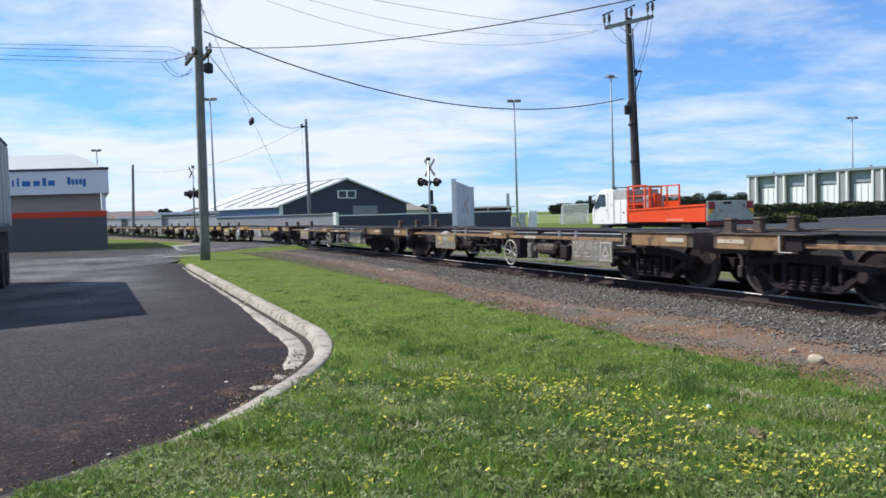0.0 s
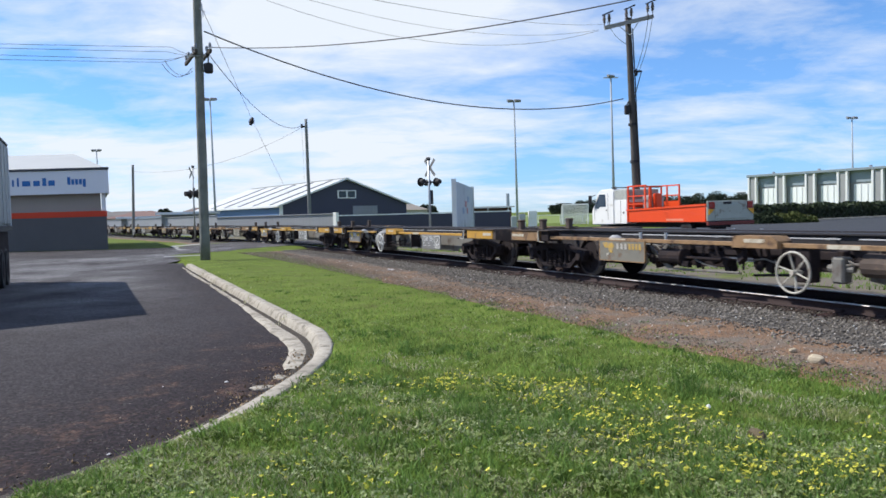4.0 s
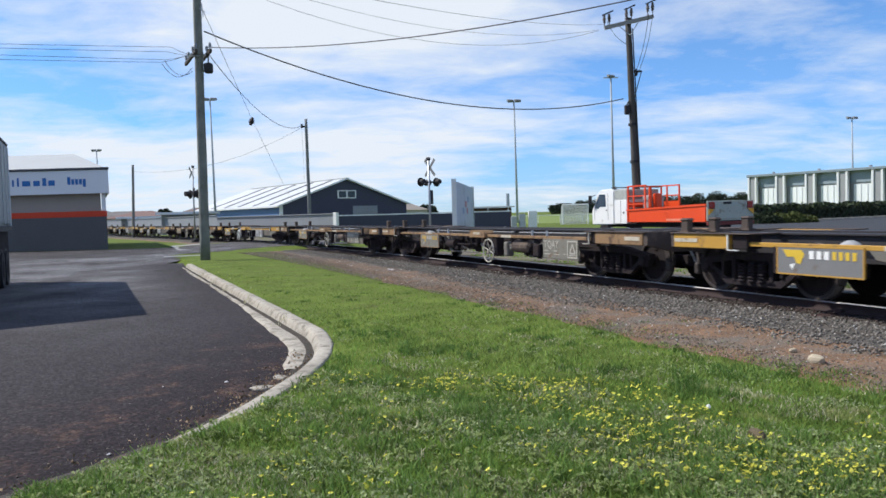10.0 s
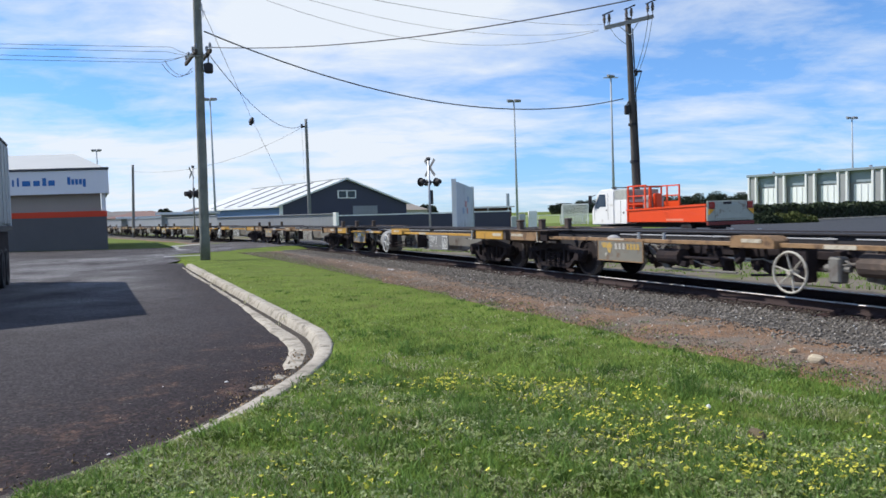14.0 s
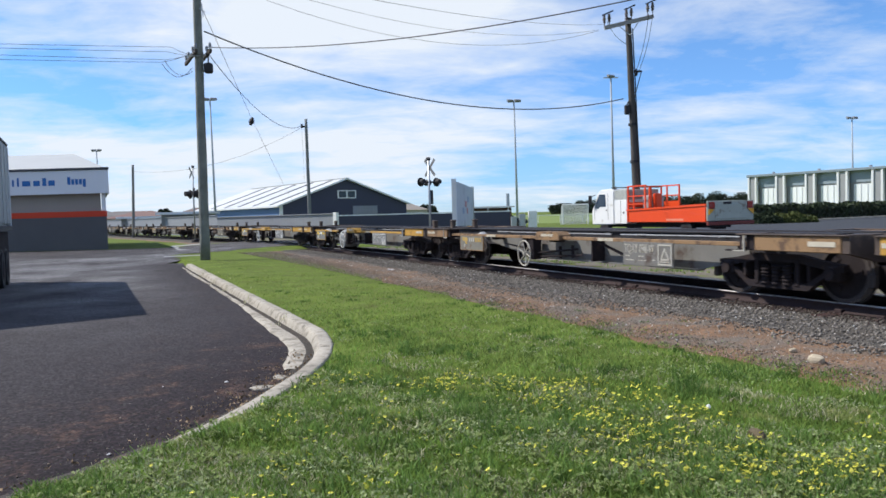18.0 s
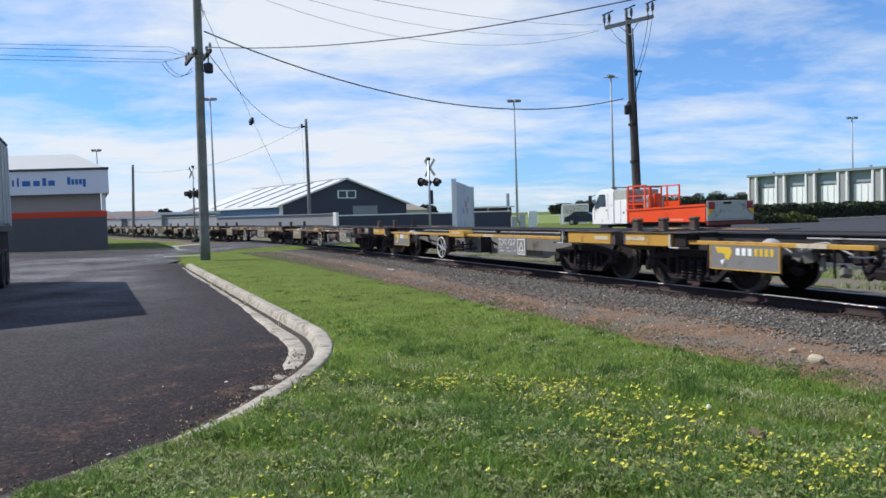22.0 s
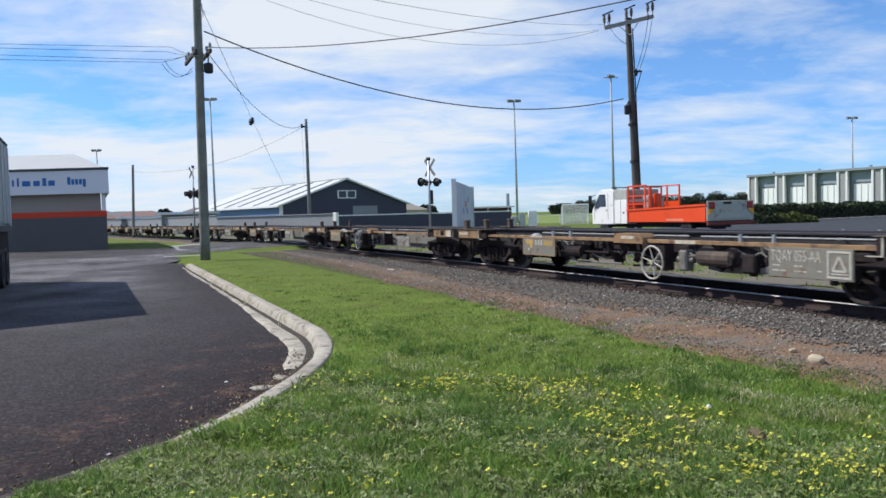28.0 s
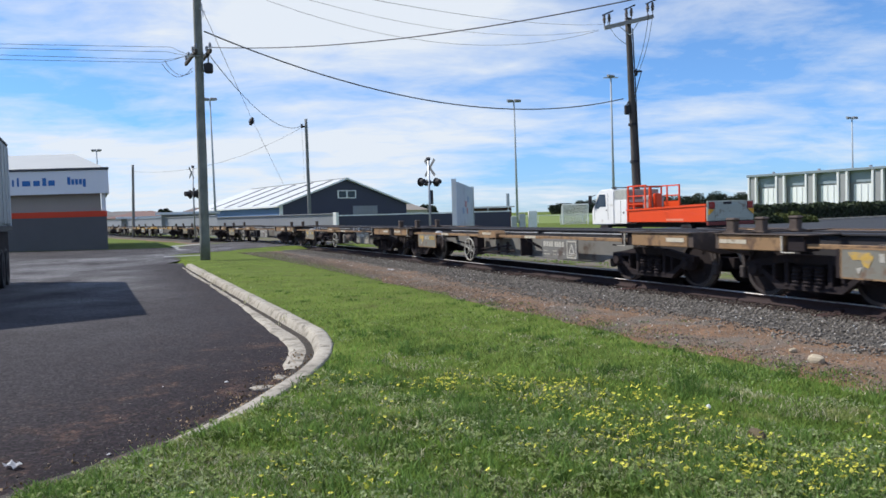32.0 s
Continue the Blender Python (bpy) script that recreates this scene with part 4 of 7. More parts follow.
    for x in (2.75, -2.2):
        sub("reflective_strip", "reflective_strip" + ink.name, lambda: box(0, 0.5, -1.161, -1.153, 0.79, 0.846), M_REFL, at=pose(x, 0, 0))
    sub("release_valve_dome", "release_valve_dome", lambda: merge(rod((0, 0, 0), (0, 0, 0.09), 0.16, 0.13, 14), rod((0, 0, 0.09), (0, 0, 0.14), 0.13, 0.05, 14)), M_TANK, smooth=False, at=pose(-2.85 if kind == "belly" else -2.3, -0.95, 0.76))
    for x in (-5.0, -1.9, 0.9, 3.7, 6.5):
        sub("cross_bearer", "cross_bearer", lambda: box(-0.09, 0.09, -1.11, 1.11, 0.72, 0.84, 0.008), M_CHASSIS, at=pose(x, 0, 0))
    for x, r in ((FRONT, 0), (REAR, 180)):
        sub("end_beam", "end_beam", end_beam_bm, M_PLATE, at=pose(x, 0, 0))
        sub("coupler", "coupler", coupler_bm, M_CHASSIS, at=pose(x, 0, 0, 0, 0, r))
        part("brake_hose", hose_mesh(), None, w, "pale hanging rubber brake hose", at=pose(x, 0.3 if r else -0.3, 0.02, 0, 0, r))
    for y in (-1.02, -0.42, 0.32):
        sub("stop_post", "stop_post", lambda: merge(box(-0.09, 0.09, -0.06, 0.06, 0.0, 0.21, 0.02), box(-0.10, 0.11, -0.075, 0.075, 0.19, 0.25, 0.025), prism([(-0.17, 0.0), (-0.07, 0.14), (-0.07, 0.0)], -0.02, 0.02, "y"), box(-0.14, 0.12, -0.08, 0.08, 0, 0.03)), M_PLATE, at=pose(REAR + 0.1, y, 0.97))
    for bx in BOGIES:
        bg = sub("bogie", "bolster", lambda: merge(box(-0.2, 0.2, -0.75, 0.75, 0.44, 0.62, 0.03), box(-0.62, 0.62, -0.70, 0.70, 0.22, 0.58, 0.02), box(-1.3, -0.62, -0.1, 0.1, 0.3, 0.5), box(0.62, 1.3, -0.1, 0.1, 0.3, 0.5)), M_CHASSIS, label="dark grimy two-axle bogie", at=pose(bx, 0, 0))
        for y in (-0.80, 0.80):
            part("side_frame", shared("side_frame", side_frame_bm, M_CHASSIS), None, bg, at=pose(0, y, 0))
            for sx in (-AXLE, AXLE):
                part("axle_cap", shared("axle_cap", lambda: rod((0, -0.05, 0), (0, 0.05, 0), 0.085, 0.095, 12), M_CHASSIS), None, bg, at=pose(sx, y * 1.1, 0.42))
            for kx in (-0.2, 0.0, 0.2):
                part("coil_spring", shared("coil_spring", spring_bm, M_CHASSIS), None, bg, at=pose(kx, y * 1.06, 0))
        for sx in (-1, 1):
            part("brake_hanger", shared("brake_hanger", lambda: merge(prism([(0.0, 0.62), (0.05, 0.62), (0.09, 0.34), (0.02, 0.30)], -0.66, -0.62, "y"), box(-0.02, 0.09, -0.70, -0.60, 0.24, 0.44, 0.02)), M_RIM), None, bg, at=pose(sx * 1.44 - 0.03, 0, 0))
        part("brake_block", shared("brake_block", lambda: merge(box(-0.52, -0.44, -0.62, 0.62, 0.36, 0.46), box(0.44, 0.52, -0.62, 0.62, 0.36, 0.46)), M_RUST), None, bg)
    axles = []
    for bx in BOGIES:
        for sx in (-AXLE, AXLE):
            ax = sub("wheelset", "axle", lambda: rod((0, -0.86, 0), (0, 0.86, 0), 0.065, None, 12), M_WHEEL, at=pose(bx + sx, 0, 0.42))
            if "wheel" not in SHARED:
                SHARED["wheel"] = mesh_of("wheel", wheel_bm(), [M_WHEEL, M_TREAD, M_RIM], False)
            part("wheel", SHARED["wheel"], None, ax, at=pose(0, -0.565, 0))
            part("wheel", SHARED["wheel"], None, ax, at=pose(0, 0.565, 0, 0, 0, 180))
            axles.append((ax, bx + sx))
    hx = shift if kind == "belly" else 2.3
    hw = sub("handbrake_wheel", "handbrake_wheel" + ink.name, handwheel_bm, ink, smooth=True, label="white spoked handbrake wheel", at=pose(hx, -1.29, 0.45))
    part("hub", shared("handwheel_hub" + ink.name, lambda: rod((0, -0.03, 0), (0, 0.16, 0), 0.035, 0.03, 10), ink), None, hw)
    for k in range(6):
        part("spoke", shared("spoke" + ink.name, lambda: rod((0.03, 0.035, 0), (0.28, 0, 0), 0.014, 0.011, 6), ink), None, hw, at=pose(0, 0, 0, 0, 60 * k + 17, 0))
    sub("handbrake_gear", "handbrake_gear", lambda: merge(box(-0.12, 0.14, -1.12, -0.9, 0.30, 0.80, 0.02), rod((0, -1.0, 0.4), (-1.3, -0.7, 0.3), 0.02, None, 6)), M_CHASSIS, at=pose(hx, 0, 0))
    sx = longer - 4.0 if kind == "belly" else -2.6
    sign_panel(w, sx, clean)
    sub("panel_bracket", "panel_bracket", lambda: merge(box(0.1, 0.16, -1.22, -1.14, 0.42, 0.80), box(1.2, 1.26, -1.22, -1.14, 0.42, 0.80)), M_CHASSIS, at=pose(sx, 0, 0))
    small = code.endswith("095-V")
    code_plate(w, 4.05 if small else 3.66 if kind == "belly" else 4.86, code, M_SIGNGREY if clean else M_WEB if kind == "belly" else M_SIGNTAN, ink, 0.72 if small else 0.92)
    # brake gear between the sills
    if kind == "open":
        sub("brake_cylinder", "brake_cylinder", lambda: merge(rod((-0.24, 0, 0), (0.28, 0, 0), 0.125, None, 14), rod((0.28, 0, 0), (0.34, 0, 0), 0.145, None, 14), rod((0.34, 0, 0), (1.2, 0, 0), 0.025, None, 6)), M_CHASSIS, at=pose(-0.6, -0.98, 0.55))
        sub("air_reservoir", "air_reservoir", lambda: merge(rod((-0.36, 0, 0), (0.36, 0, 0), 0.16, None, 14), rod((0.36, 0, 0), (0.42, 0, 0), 0.16, 0.09, 14), rod((-0.42, 0, 0), (-0.36, 0, 0), 0.09, 0.16, 14)), M_PLATE, at=pose(3.55, -0.95, 0.58))
        sub("valve_box", "valve_box", lambda: merge(box(-0.14, 0.14, -0.12, 0.12, -0.16, 0.14, 0.03), rod((0, 0, -0.2), (0, 0, 0.2), 0.06, None, 8)), M_CHASSIS, at=pose(4.35, -1.0, 0.52))
        sub("valve_box", "valve_box2", lambda: merge(box(-0.1, 0.1, -0.1, 0.1, -0.2, 0.16, 0.03), rod((-0.2, 0, 0), (0.2, 0, 0), 0.05, None, 8)), M_WEB, at=pose(2.85, -1.0, 0.52))
        sub("lower_sill", "lower_sill", lambda: merge(box(-1.7, 0.3, -0.62, -0.56, 0.38, 0.6, 0.01), box(0.9, 2.6, -0.62, -0.56, 0.42, 0.6, 0.01)), M_CHASSIS)
        sub("brake_rigging", "rigging_open", lambda: merge(rigging_bm(7, -1.6, 1.6), rigging_bm(9, 2.6, 4.7)), M_CHASSIS)["kind"] = "stuff"
        sub("brake_pipework", "pipework_open", lambda: merge(pipework_bm(8, -1.8, 1.7), pipework_bm(4, 2.6, 4.7)), M_WEB)["kind"] = "stuff"
        sub("lever", "lever", lambda: merge(prism([(0, 0.72), (0.1, 0.72), (0.75, 0.32), (0.6, 0.3)], -0.98, -0.94, "y"), rod((0.7, -0.96, 0.33), (2.2, -0.9, 0.34), 0.02, None, 6)), M_WEB, at=pose(-1.3, 0, 0))
    else:
        sub("brake_lever", "brake_lever", lambda: merge(rod((0.1, -1.0, 0.45), (1.7, -0.95, 0.58), 0.022, None, 6), rod((0.1, -1.0, 0.36), (1.9, -0.95, 0.46), 0.022, None, 6),
                                                        box(1.0, 1.05, -0.98, -0.93, 0.36, 0.62), box(1.5, 1.55, -0.98, -0.93, 0.38, 0.66)), M_CHASSIS)
        if tank:
            sub("air_tank", "air_tank" + str(clean), lambda: merge(rod((-0.5, 0, 0), (0.14, 0, 0), 0.36, None, 20), rod((0.14, 0, 0), (0.24, 0, 0), 0.36, 0.2, 20), rod((-0.6, 0, 0), (-0.5, 0, 0), 0.2, 0.36, 20)), mat("dull_grey_tank" if clean else "grimy_dark_tank", (0.21, 0.21, 0.21) if clean else (0.085, 0.08, 0.077), 0.65, vary=0.2, scale=3, fine=30, bump=0.1, stain=(0.11, 0.085, 0.07), stain_amount=0.3, stain_scale=3), smooth=True, label="large dull grey air tank" if clean else "large grimy dark grey air tank", at=pose(-0.42 + shift, -0.80, 0.52))
            sub("brake_rigging", "rigging_belly", lambda: rigging_bm(5, -2.75, -0.75), M_CHASSIS)["kind"] = "stuff"
            sub("brake_pipework", "pipework_belly", lambda: pipework_bm(6, -2.9, -0.6), M_TANK)["kind"] = "stuff"
            sub("brake_clutter", "clutter_belly", lambda: rigging_bm(23, -2.8, -0.9, 4.0), M_WEB)["kind"] = "stuff"
        else:
            sub("brake_lever", "rear_lever", lambda: merge(rod((-0.1, -1.0, 0.52), (-1.5, -0.95, 0.62), 0.02, None, 6), prism([(-0.3, 0.36), (-0.24, 0.36), (-0.2, 0.74), (-0.28, 0.74)], -1.02, -0.98, "y")), M_CHASSIS)
    sub("brake_pipe", "brake_pipe", lambda: merge(rod((-5.9, -0.55, 0.66), (8.2, -0.55, 0.66), 0.02, None, 6), rod((-4.4, -0.6, 0.80), (6.4, -0.6, 0.80), 0.016, None, 6)), M_CHASSIS)
    sub("conduit", "conduit" + kind, lambda: merge(rod((-2.4, -0.72, 0.905), (2.6, -0.72, 0.90), 0.012, None, 6), rod((2.9, -0.72, 0.90), (6.2, -0.72, 0.905), 0.012, None, 6), *[box(x, x + 0.03, -0.735, -0.58, 0.885, 0.92) for x in (-2.0, 0.2, 2.4, 3.4, 5.6)]), M_TANK, label="thin pale conduit along the deck edge")
    if kind == "open":
        sub("brake_clutter", "clutter_open", lambda: merge(rigging_bm(21, -2.4, -0.6, 4.0), rigging_bm(22, 2.6, 4.6, 4.0)), M_WEB)["kind"] = "stuff"
    return w, axles


# place of each wagon along the line at mid-clip, its kind, its code, whether its paint is fresh, and whether it has the big tank
TRAIN = [
    (107.4, "open", "", False, False), (92.32, "open", "TQAY 103-G", False, False), (76.42, "open", "TQAY 109-P", False, False),
    (60.96, "belly", "TQAY 159-J", True, True), (45.75, "belly", "TQAY 160-F", True, False), (30.5, "open", "TQAY", False, False),
    (15.48, "open", "", False, False), (0.62, "belly", "TQAY", True, True), (-14.33, "belly", "TQAY 098-W", False, False),
    (-29.18, "belly", "TQAY 151-G", True, True), (-44.06, "belly", "TQAY 152-P", True, False), (-59.12, "open", "TQAY 036-F", False, False),
    (-73.8, "open", "TQAY 055-AA", False, False), (-88.78, "belly", "TQAY 095-V", False, True), (-103.9, "belly", "", False, False),
    (-118.9, "open", "", False, False), (-133.9, "belly", "", False, False), (-148.9, "open", "", False, False),
    (-163.9, "belly", "", True, False), (-178.9, "open", "", False, False), (-193.9, "belly", "", False, False), (-208.9, "open", "", False, False)]
SPEED, PICKUP = 6.132, 0.00617
WAGONS = []
for spot, kind, code, clean, tank in TRAIN:
    WAGONS.append((spot, *build_wagon(kind, code, clean, tank, 0.18 if code.endswith("098-W") else 0.0, {"151-G": 0.22, "152-P": 0.28}.get(code[-5:], 0.0))))


def run_of(t):
    return SPEED * (t - 16) + PICKUP * (t - 16) ** 2 / 2


def wagon_pose(s):
    (ax, ay), (bx, by) = (on_line(s + b) for b in BOGIES)
    d = Vector((ax - bx, ay - by, 0)).normalized()
    o = Vector((bx, by, RAIL_Z)) - d * BOGIES[1]
    return Matrix.Translation(o) @ Matrix.Rotation(math.atan2(d.y, d.x), 4, "Z")


def motions():
    times = [i * 0.5 for i in range(65)]
    turns = [i * 0.1 for i in range(321)]
    for spot, w, axles in WAGONS:
        walk(w, [(t, wagon_pose(spot + run_of(t))) for t in times])
        for ax, x in axles:
            walk(ax, [(t, Matrix.Translation((x, 0, 0.42)) @ Matrix.Rotation(run_of(t) / 0.42, 4, "Y")) for t in turns])
    motions_small()


# ---------------------------------------------------------------- grass, flowers, stones and litter on the near lawn
M_BLADE = mat("grass_blade", (0.184, 0.28, 0.062), 0.7, vary=0.34, scale=1.5, fine=4, bump=0, contrast=2.2, island=0.7, spec=0.25, through_light=0.45, stain=(0.40, 0.40, 0.17), stain_amount=0.2, stain_scale=2.2)
M_DRY = mat("dry_grass_blade", (0.47, 0.45, 0.29), 0.8, vary=0.25, scale=1.0, fine=9, bump=0, island=1.2, spec=0.2, through_light=0.35)
M_WEED = mat("weed_leaf", (0.20, 0.255, 0.085), 0.65, vary=0.25, scale=2, fine=20, bump=0, island=1.2, spec=0.3, through_light=0.35)
M_PETAL = mat("yellow_petal", (0.74, 0.70, 0.105), 0.7, vary=0.16, scale=5, fine=30, bump=0, island=1.1, through_light=0.25)


def lawn_spots(n, rng, y0, y1, power):
    """Places on the lawn, denser towards the camera."""
    u = rng.uniform(0, 1, n)
    y = (y0 ** -power + u * (y1 ** -power - y0 ** -power)) ** (-1 / power)
    x = rng.uniform(-0.62, 0.64, n) * y
    off = line_offset(x, y)
    edge = np.interp(y, (6, 10, 14, 20, 26, 30), (4.2, 4.05, 3.65, 3.75, 3.1, 2.7)) + 0.25 * np.sin(y * 1.7) + 0.2 * np.sin(y * 4.1 + 1)
    ok = (road_side(x, y) < -0.06) & (off > edge + 0.3 - rng.exponential(0.42, n)) & (on_crossing(x, y) < 0)
    return x[ok], y[ok]


def blades(x, y, rng, height, width, lean=0.5):
    n = len(x)
    h = height * rng.uniform(0.5, 1.4, n) * np.clip(1.3 - y / 22, 0.45, 1.0)
    w = width * rng.uniform(0.6, 1.4, n) * (1 + 0.06 * y)
    a = rng.uniform(0, 6.28, n)
    dx, dy = np.cos(a) * w / 2, np.sin(a) * w / 2
    b = rng.uniform(0, 6.28, n)
    l = lean * h * rng.uniform(0.1, 1.2, n)
    z0 = ground_z(x, y) - 0.01
    mx, my = x + np.cos(b) * l * 0.35, y + np.sin(b) * l * 0.35
    v = np.stack([np.stack([x - dx, y - dy, z0], -1), np.stack([x + dx, y + dy, z0], -1),
                  np.stack([mx + dx * .8, my + dy * .8, z0 + h * 0.6], -1), np.stack([mx - dx * .8, my - dy * .8, z0 + h * 0.6], -1),
                  np.stack([x + np.cos(b) * l, y + np.sin(b) * l, z0 + h], -1)], 1)
    f = np.array([(0, 1, 2), (0, 2, 3), (3, 2, 4)])
    return v.reshape(-1, 3), (f[None] + 5 * np.arange(n)[:, None, None]).reshape(-1, 3)


def patchy(x, y, k, seed):
    return np.sin(x * k + seed) * np.sin(y * k * 1.3 + seed * 2) + 0.6 * np.sin(x * k * 2.3 + y * k * 1.9 + seed)


def rough_part(x, y):
    """One on the weedy near part of the lawn, nought on the smooth part by the track."""
    return smooth_step(7.7 - 0.95 * np.maximum(x - 0.1, 0) - y + 0.25 * np.sin(x * 2.3), -0.25, 0.35)


def leaf_cloud(n, rng, place, size):
    """n small four-cornered leaves at the places that place(n) gives, turned at random."""
    p = place(n)
    a = rng.normal(0, 1, (n, 3)); a /= np.linalg.norm(a, axis=1)[:, None]
    b = np.cross(a, rng.normal(0, 1, (n, 3))); b /= np.linalg.norm(b, axis=1)[:, None]
    s = size * rng.uniform(0.5, 1.4, n)[:, None]
    v = np.stack([p - a * s, p + b * s * 0.6, p + a * s, p - b * s * 0.6], 1).reshape(-1, 3)
    f = np.array([(0, 1, 2, 3)])[None] + 4 * np.arange(n)[:, None, None]
    return v, f.reshape(-1, 4)


def build_lawn():
    rng = np.random.default_rng(11)
    x, y = lawn_spots(185000, rng, 3.9, 36, 0.55)
    v, f = blades(x, y, rng, 0.05, 0.0075, 0.95)
    tagged(new("grass", raw("grass", v, f, M_BLADE)), "short lush green grass blades of an unmown lawn", "grass", kind="stuff")
    x, y = lawn_spots(90000, rng, 3.9, 20, 0.8)
    keep = (patchy(x, y, 2.1, 2) + 0.7 * patchy(x, y, 6.3, 1) + 0.9 * rough_part(x, y) > 0.72) & (y < 10.5 + 2 * np.sin(x))
    v, f = blades(x[keep], y[keep], rng, 0.045, 0.008, 1.3)
    tagged(new("dry_grass", raw("dry_grass", v, f, M_DRY)), "dry straw-coloured grass blades among the green", "grass", kind="stuff")
    # darker, longer tufts
    x, y = lawn_spots(1500, rng, 3.9, 26, 0.6)
    keep = patchy(x, y, 1.3, 4) + 0.5 * patchy(x, y, 0.5, 1) > 0.1
    x, y = np.repeat(x[keep], 38), np.repeat(y[keep], 38)
    x, y = x + rng.normal(0, 0.055, len(x)), y + rng.normal(0, 0.045, len(x))
    v, f = blades(x, y, rng, 0.075, 0.007, 0.8)
    tagged(new("grass_tufts", raw("grass_tufts", v, f, mat("deep_green_blade", (0.11, 0.195, 0.045), 0.7, vary=0.25, scale=1.0, fine=5, bump=0, island=0.8, spec=0.25, through_light=0.4))), "darker longer tufts of grass in the lawn", "grass", kind="stuff")
    x, y = lawn_spots(230, rng, 3.9, 9.5, 0.9)
    keep = rough_part(x, y) + 0.4 * patchy(x, y, 2.0, 6) > 0.3
    x, y = np.repeat(x[keep], 80), np.repeat(y[keep], 80)
    x, y = x + rng.normal(0, 0.085, len(x)), y + rng.normal(0, 0.07, len(x))
    ok = road_side(x, y) < -0.08
    v, f = blades(x[ok], y[ok], rng, 0.09, 0.0075, 0.85)
    tagged(new("tall_grass_clumps", raw("tall_grass_clumps", v, f, mat("rich_green_blade", (0.165, 0.26, 0.065), 0.7, vary=0.3, scale=1.0, fine=5, bump=0, island=0.9, spec=0.25, through_light=0.45))), "taller rich green grass clumps among the flowers", "grass", kind="stuff")
    # paler, lusher clumps over the middle of the lawn
    x, y = lawn_spots(2600, rng, 7.0, 30, 0.5)
    keep = patchy(x, y, 0.7, 2) + 0.6 * patchy(x, y, 2.1, 5) + 0.9 * np.exp(-((x + 0.42 * y - 3.6) / 1.3) ** 2) > 0.55
    x, y = np.repeat(x[keep], 30), np.repeat(y[keep], 30)
    x, y = x + rng.normal(0, 0.13, len(x)), y + rng.normal(0, 0.16, len(x))
    ok = (road_side(x, y) < -0.1) & (line_offset(x, y) > 3.6)
    v, f = blades(x[ok], y[ok], rng, 0.065, 0.008, 1.2)
    tagged(new("pale_grass_clumps", raw("pale_grass_clumps", v, f, mat("pale_green_blade", (0.25, 0.33, 0.085), 0.7, vary=0.3, scale=1.0, fine=5, bump=0, island=0.9, spec=0.25, through_light=0.45))), "paler yellow-green clumps of grass in the lawn", "grass", kind="stuff")
    # pale clover-like clumps
    x, y = lawn_spots(9500, rng, 3.9, 13, 0.9)
    keep = patchy(x, y, 1.7, 7) + 0.8 * patchy(x, y, 4.7, 3) + 0.8 * rough_part(x, y) > 0.9
    x, y = np.repeat(x[keep], 5) , np.repeat(y[keep], 5)
    x, y = x + rng.normal(0, 0.03, len(x)), y + rng.normal(0, 0.03, len(x))
    z = ground_z(x, y) + rng.uniform(0.02, 0.055, len(x))
    def at_spots(n):
        return np.stack([x, y, z], -1)
    v, f = leaf_cloud(len(x), rng, at_spots, 0.012)
    tagged(new("clover", raw("clover", v, f, mat("pale_clover_leaf", (0.36, 0.41, 0.21), 0.7, vary=0.25, scale=2, fine=9, bump=0, island=1.2, spec=0.2, through_light=0.4))), "pale grey-green clover clumps in the lawn", "clover", kind="stuff")
    # broad weed leaves lying in rosettes
    x, y = lawn_spots(1700, rng, 3.9, 12, 0.9)
    keep = patchy(x, y, 0.9, 5) + rough_part(x, y) > 0.4
    x, y = np.repeat(x[keep], 7), np.repeat(y[keep], 7)
    n = len(x)
    a = rng.uniform(0, 6.28, n)
    L, W = rng.uniform(0.025, 0.055, n), rng.uniform(0.006, 0.014, n)
    z = ground_z(x, y) + rng.uniform(0.02, 0.05, n)
    c, s = np.cos(a), np.sin(a)
    v = np.stack([np.stack([x, y, z], -1), np.stack([x + c * L * .6 - s * W, y + s * L * .6 + c * W, z + 0.02], -1),
                  np.stack([x + c * L, y + s * L, z + 0.012], -1), np.stack([x + c * L * .6 + s * W, y + s * L * .6 - c * W, z + 0.02], -1)], 1).reshape(-1, 3)
    f = np.array([(0, 1, 2, 3)])[None] + 4 * np.arange(n)[:, None, None]
    tagged(new("weeds", raw("weeds", v, f.reshape(-1, 4), M_WEED)), "flat dark green weed rosettes in the lawn", "weeds", kind="stuff")


def build_lawn_behind():
    """The same lawn round and behind the viewer."""
    rng = np.random.default_rng(13)
    n = 45000
    x, y = rng.uniform(-5.5, 8.5, n), rng.uniform(-6.0, 5.0, n)
    ok = (road_side(x, y) < -0.06) & (line_offset(x, y) > 3.9) & ((y < 3.9) | (abs(x) > 0.62 * y))
    v, f = blades(x[ok], y[ok], rng, 0.05, 0.011, 0.95)
    tagged(new("grass", raw("grass", v, f, M_BLADE)), "green lawn grass growing round the viewpoint", "grass", kind="stuff")


def build_far_weeds():
    """Tufts of grass growing in the gravel beyond the rails."""
    rng = np.random.default_rng(14)
    n = 16000
    q, d = rng.uniform(-30, 16, n), -2.35 - 3.6 * rng.uniform(0, 1, n)
    x, y = on_line(q, d)
    ok = patchy(x, y, 1.5, 3) + 0.7 * patchy(x, y, 4.1, 1) + 0.35 * (-d - 3.2) > 0.2
    x, y = x[ok], y[ok]
    v, f = blades(x, y, rng, 0.14, 0.012, 1.0)
    v[:, 2] += 0.03
    tagged(new("trackside_weeds", raw("trackside_weeds", v, f, M_BLADE)), "patchy green weeds growing beyond the rails", "weeds", kind="stuff")


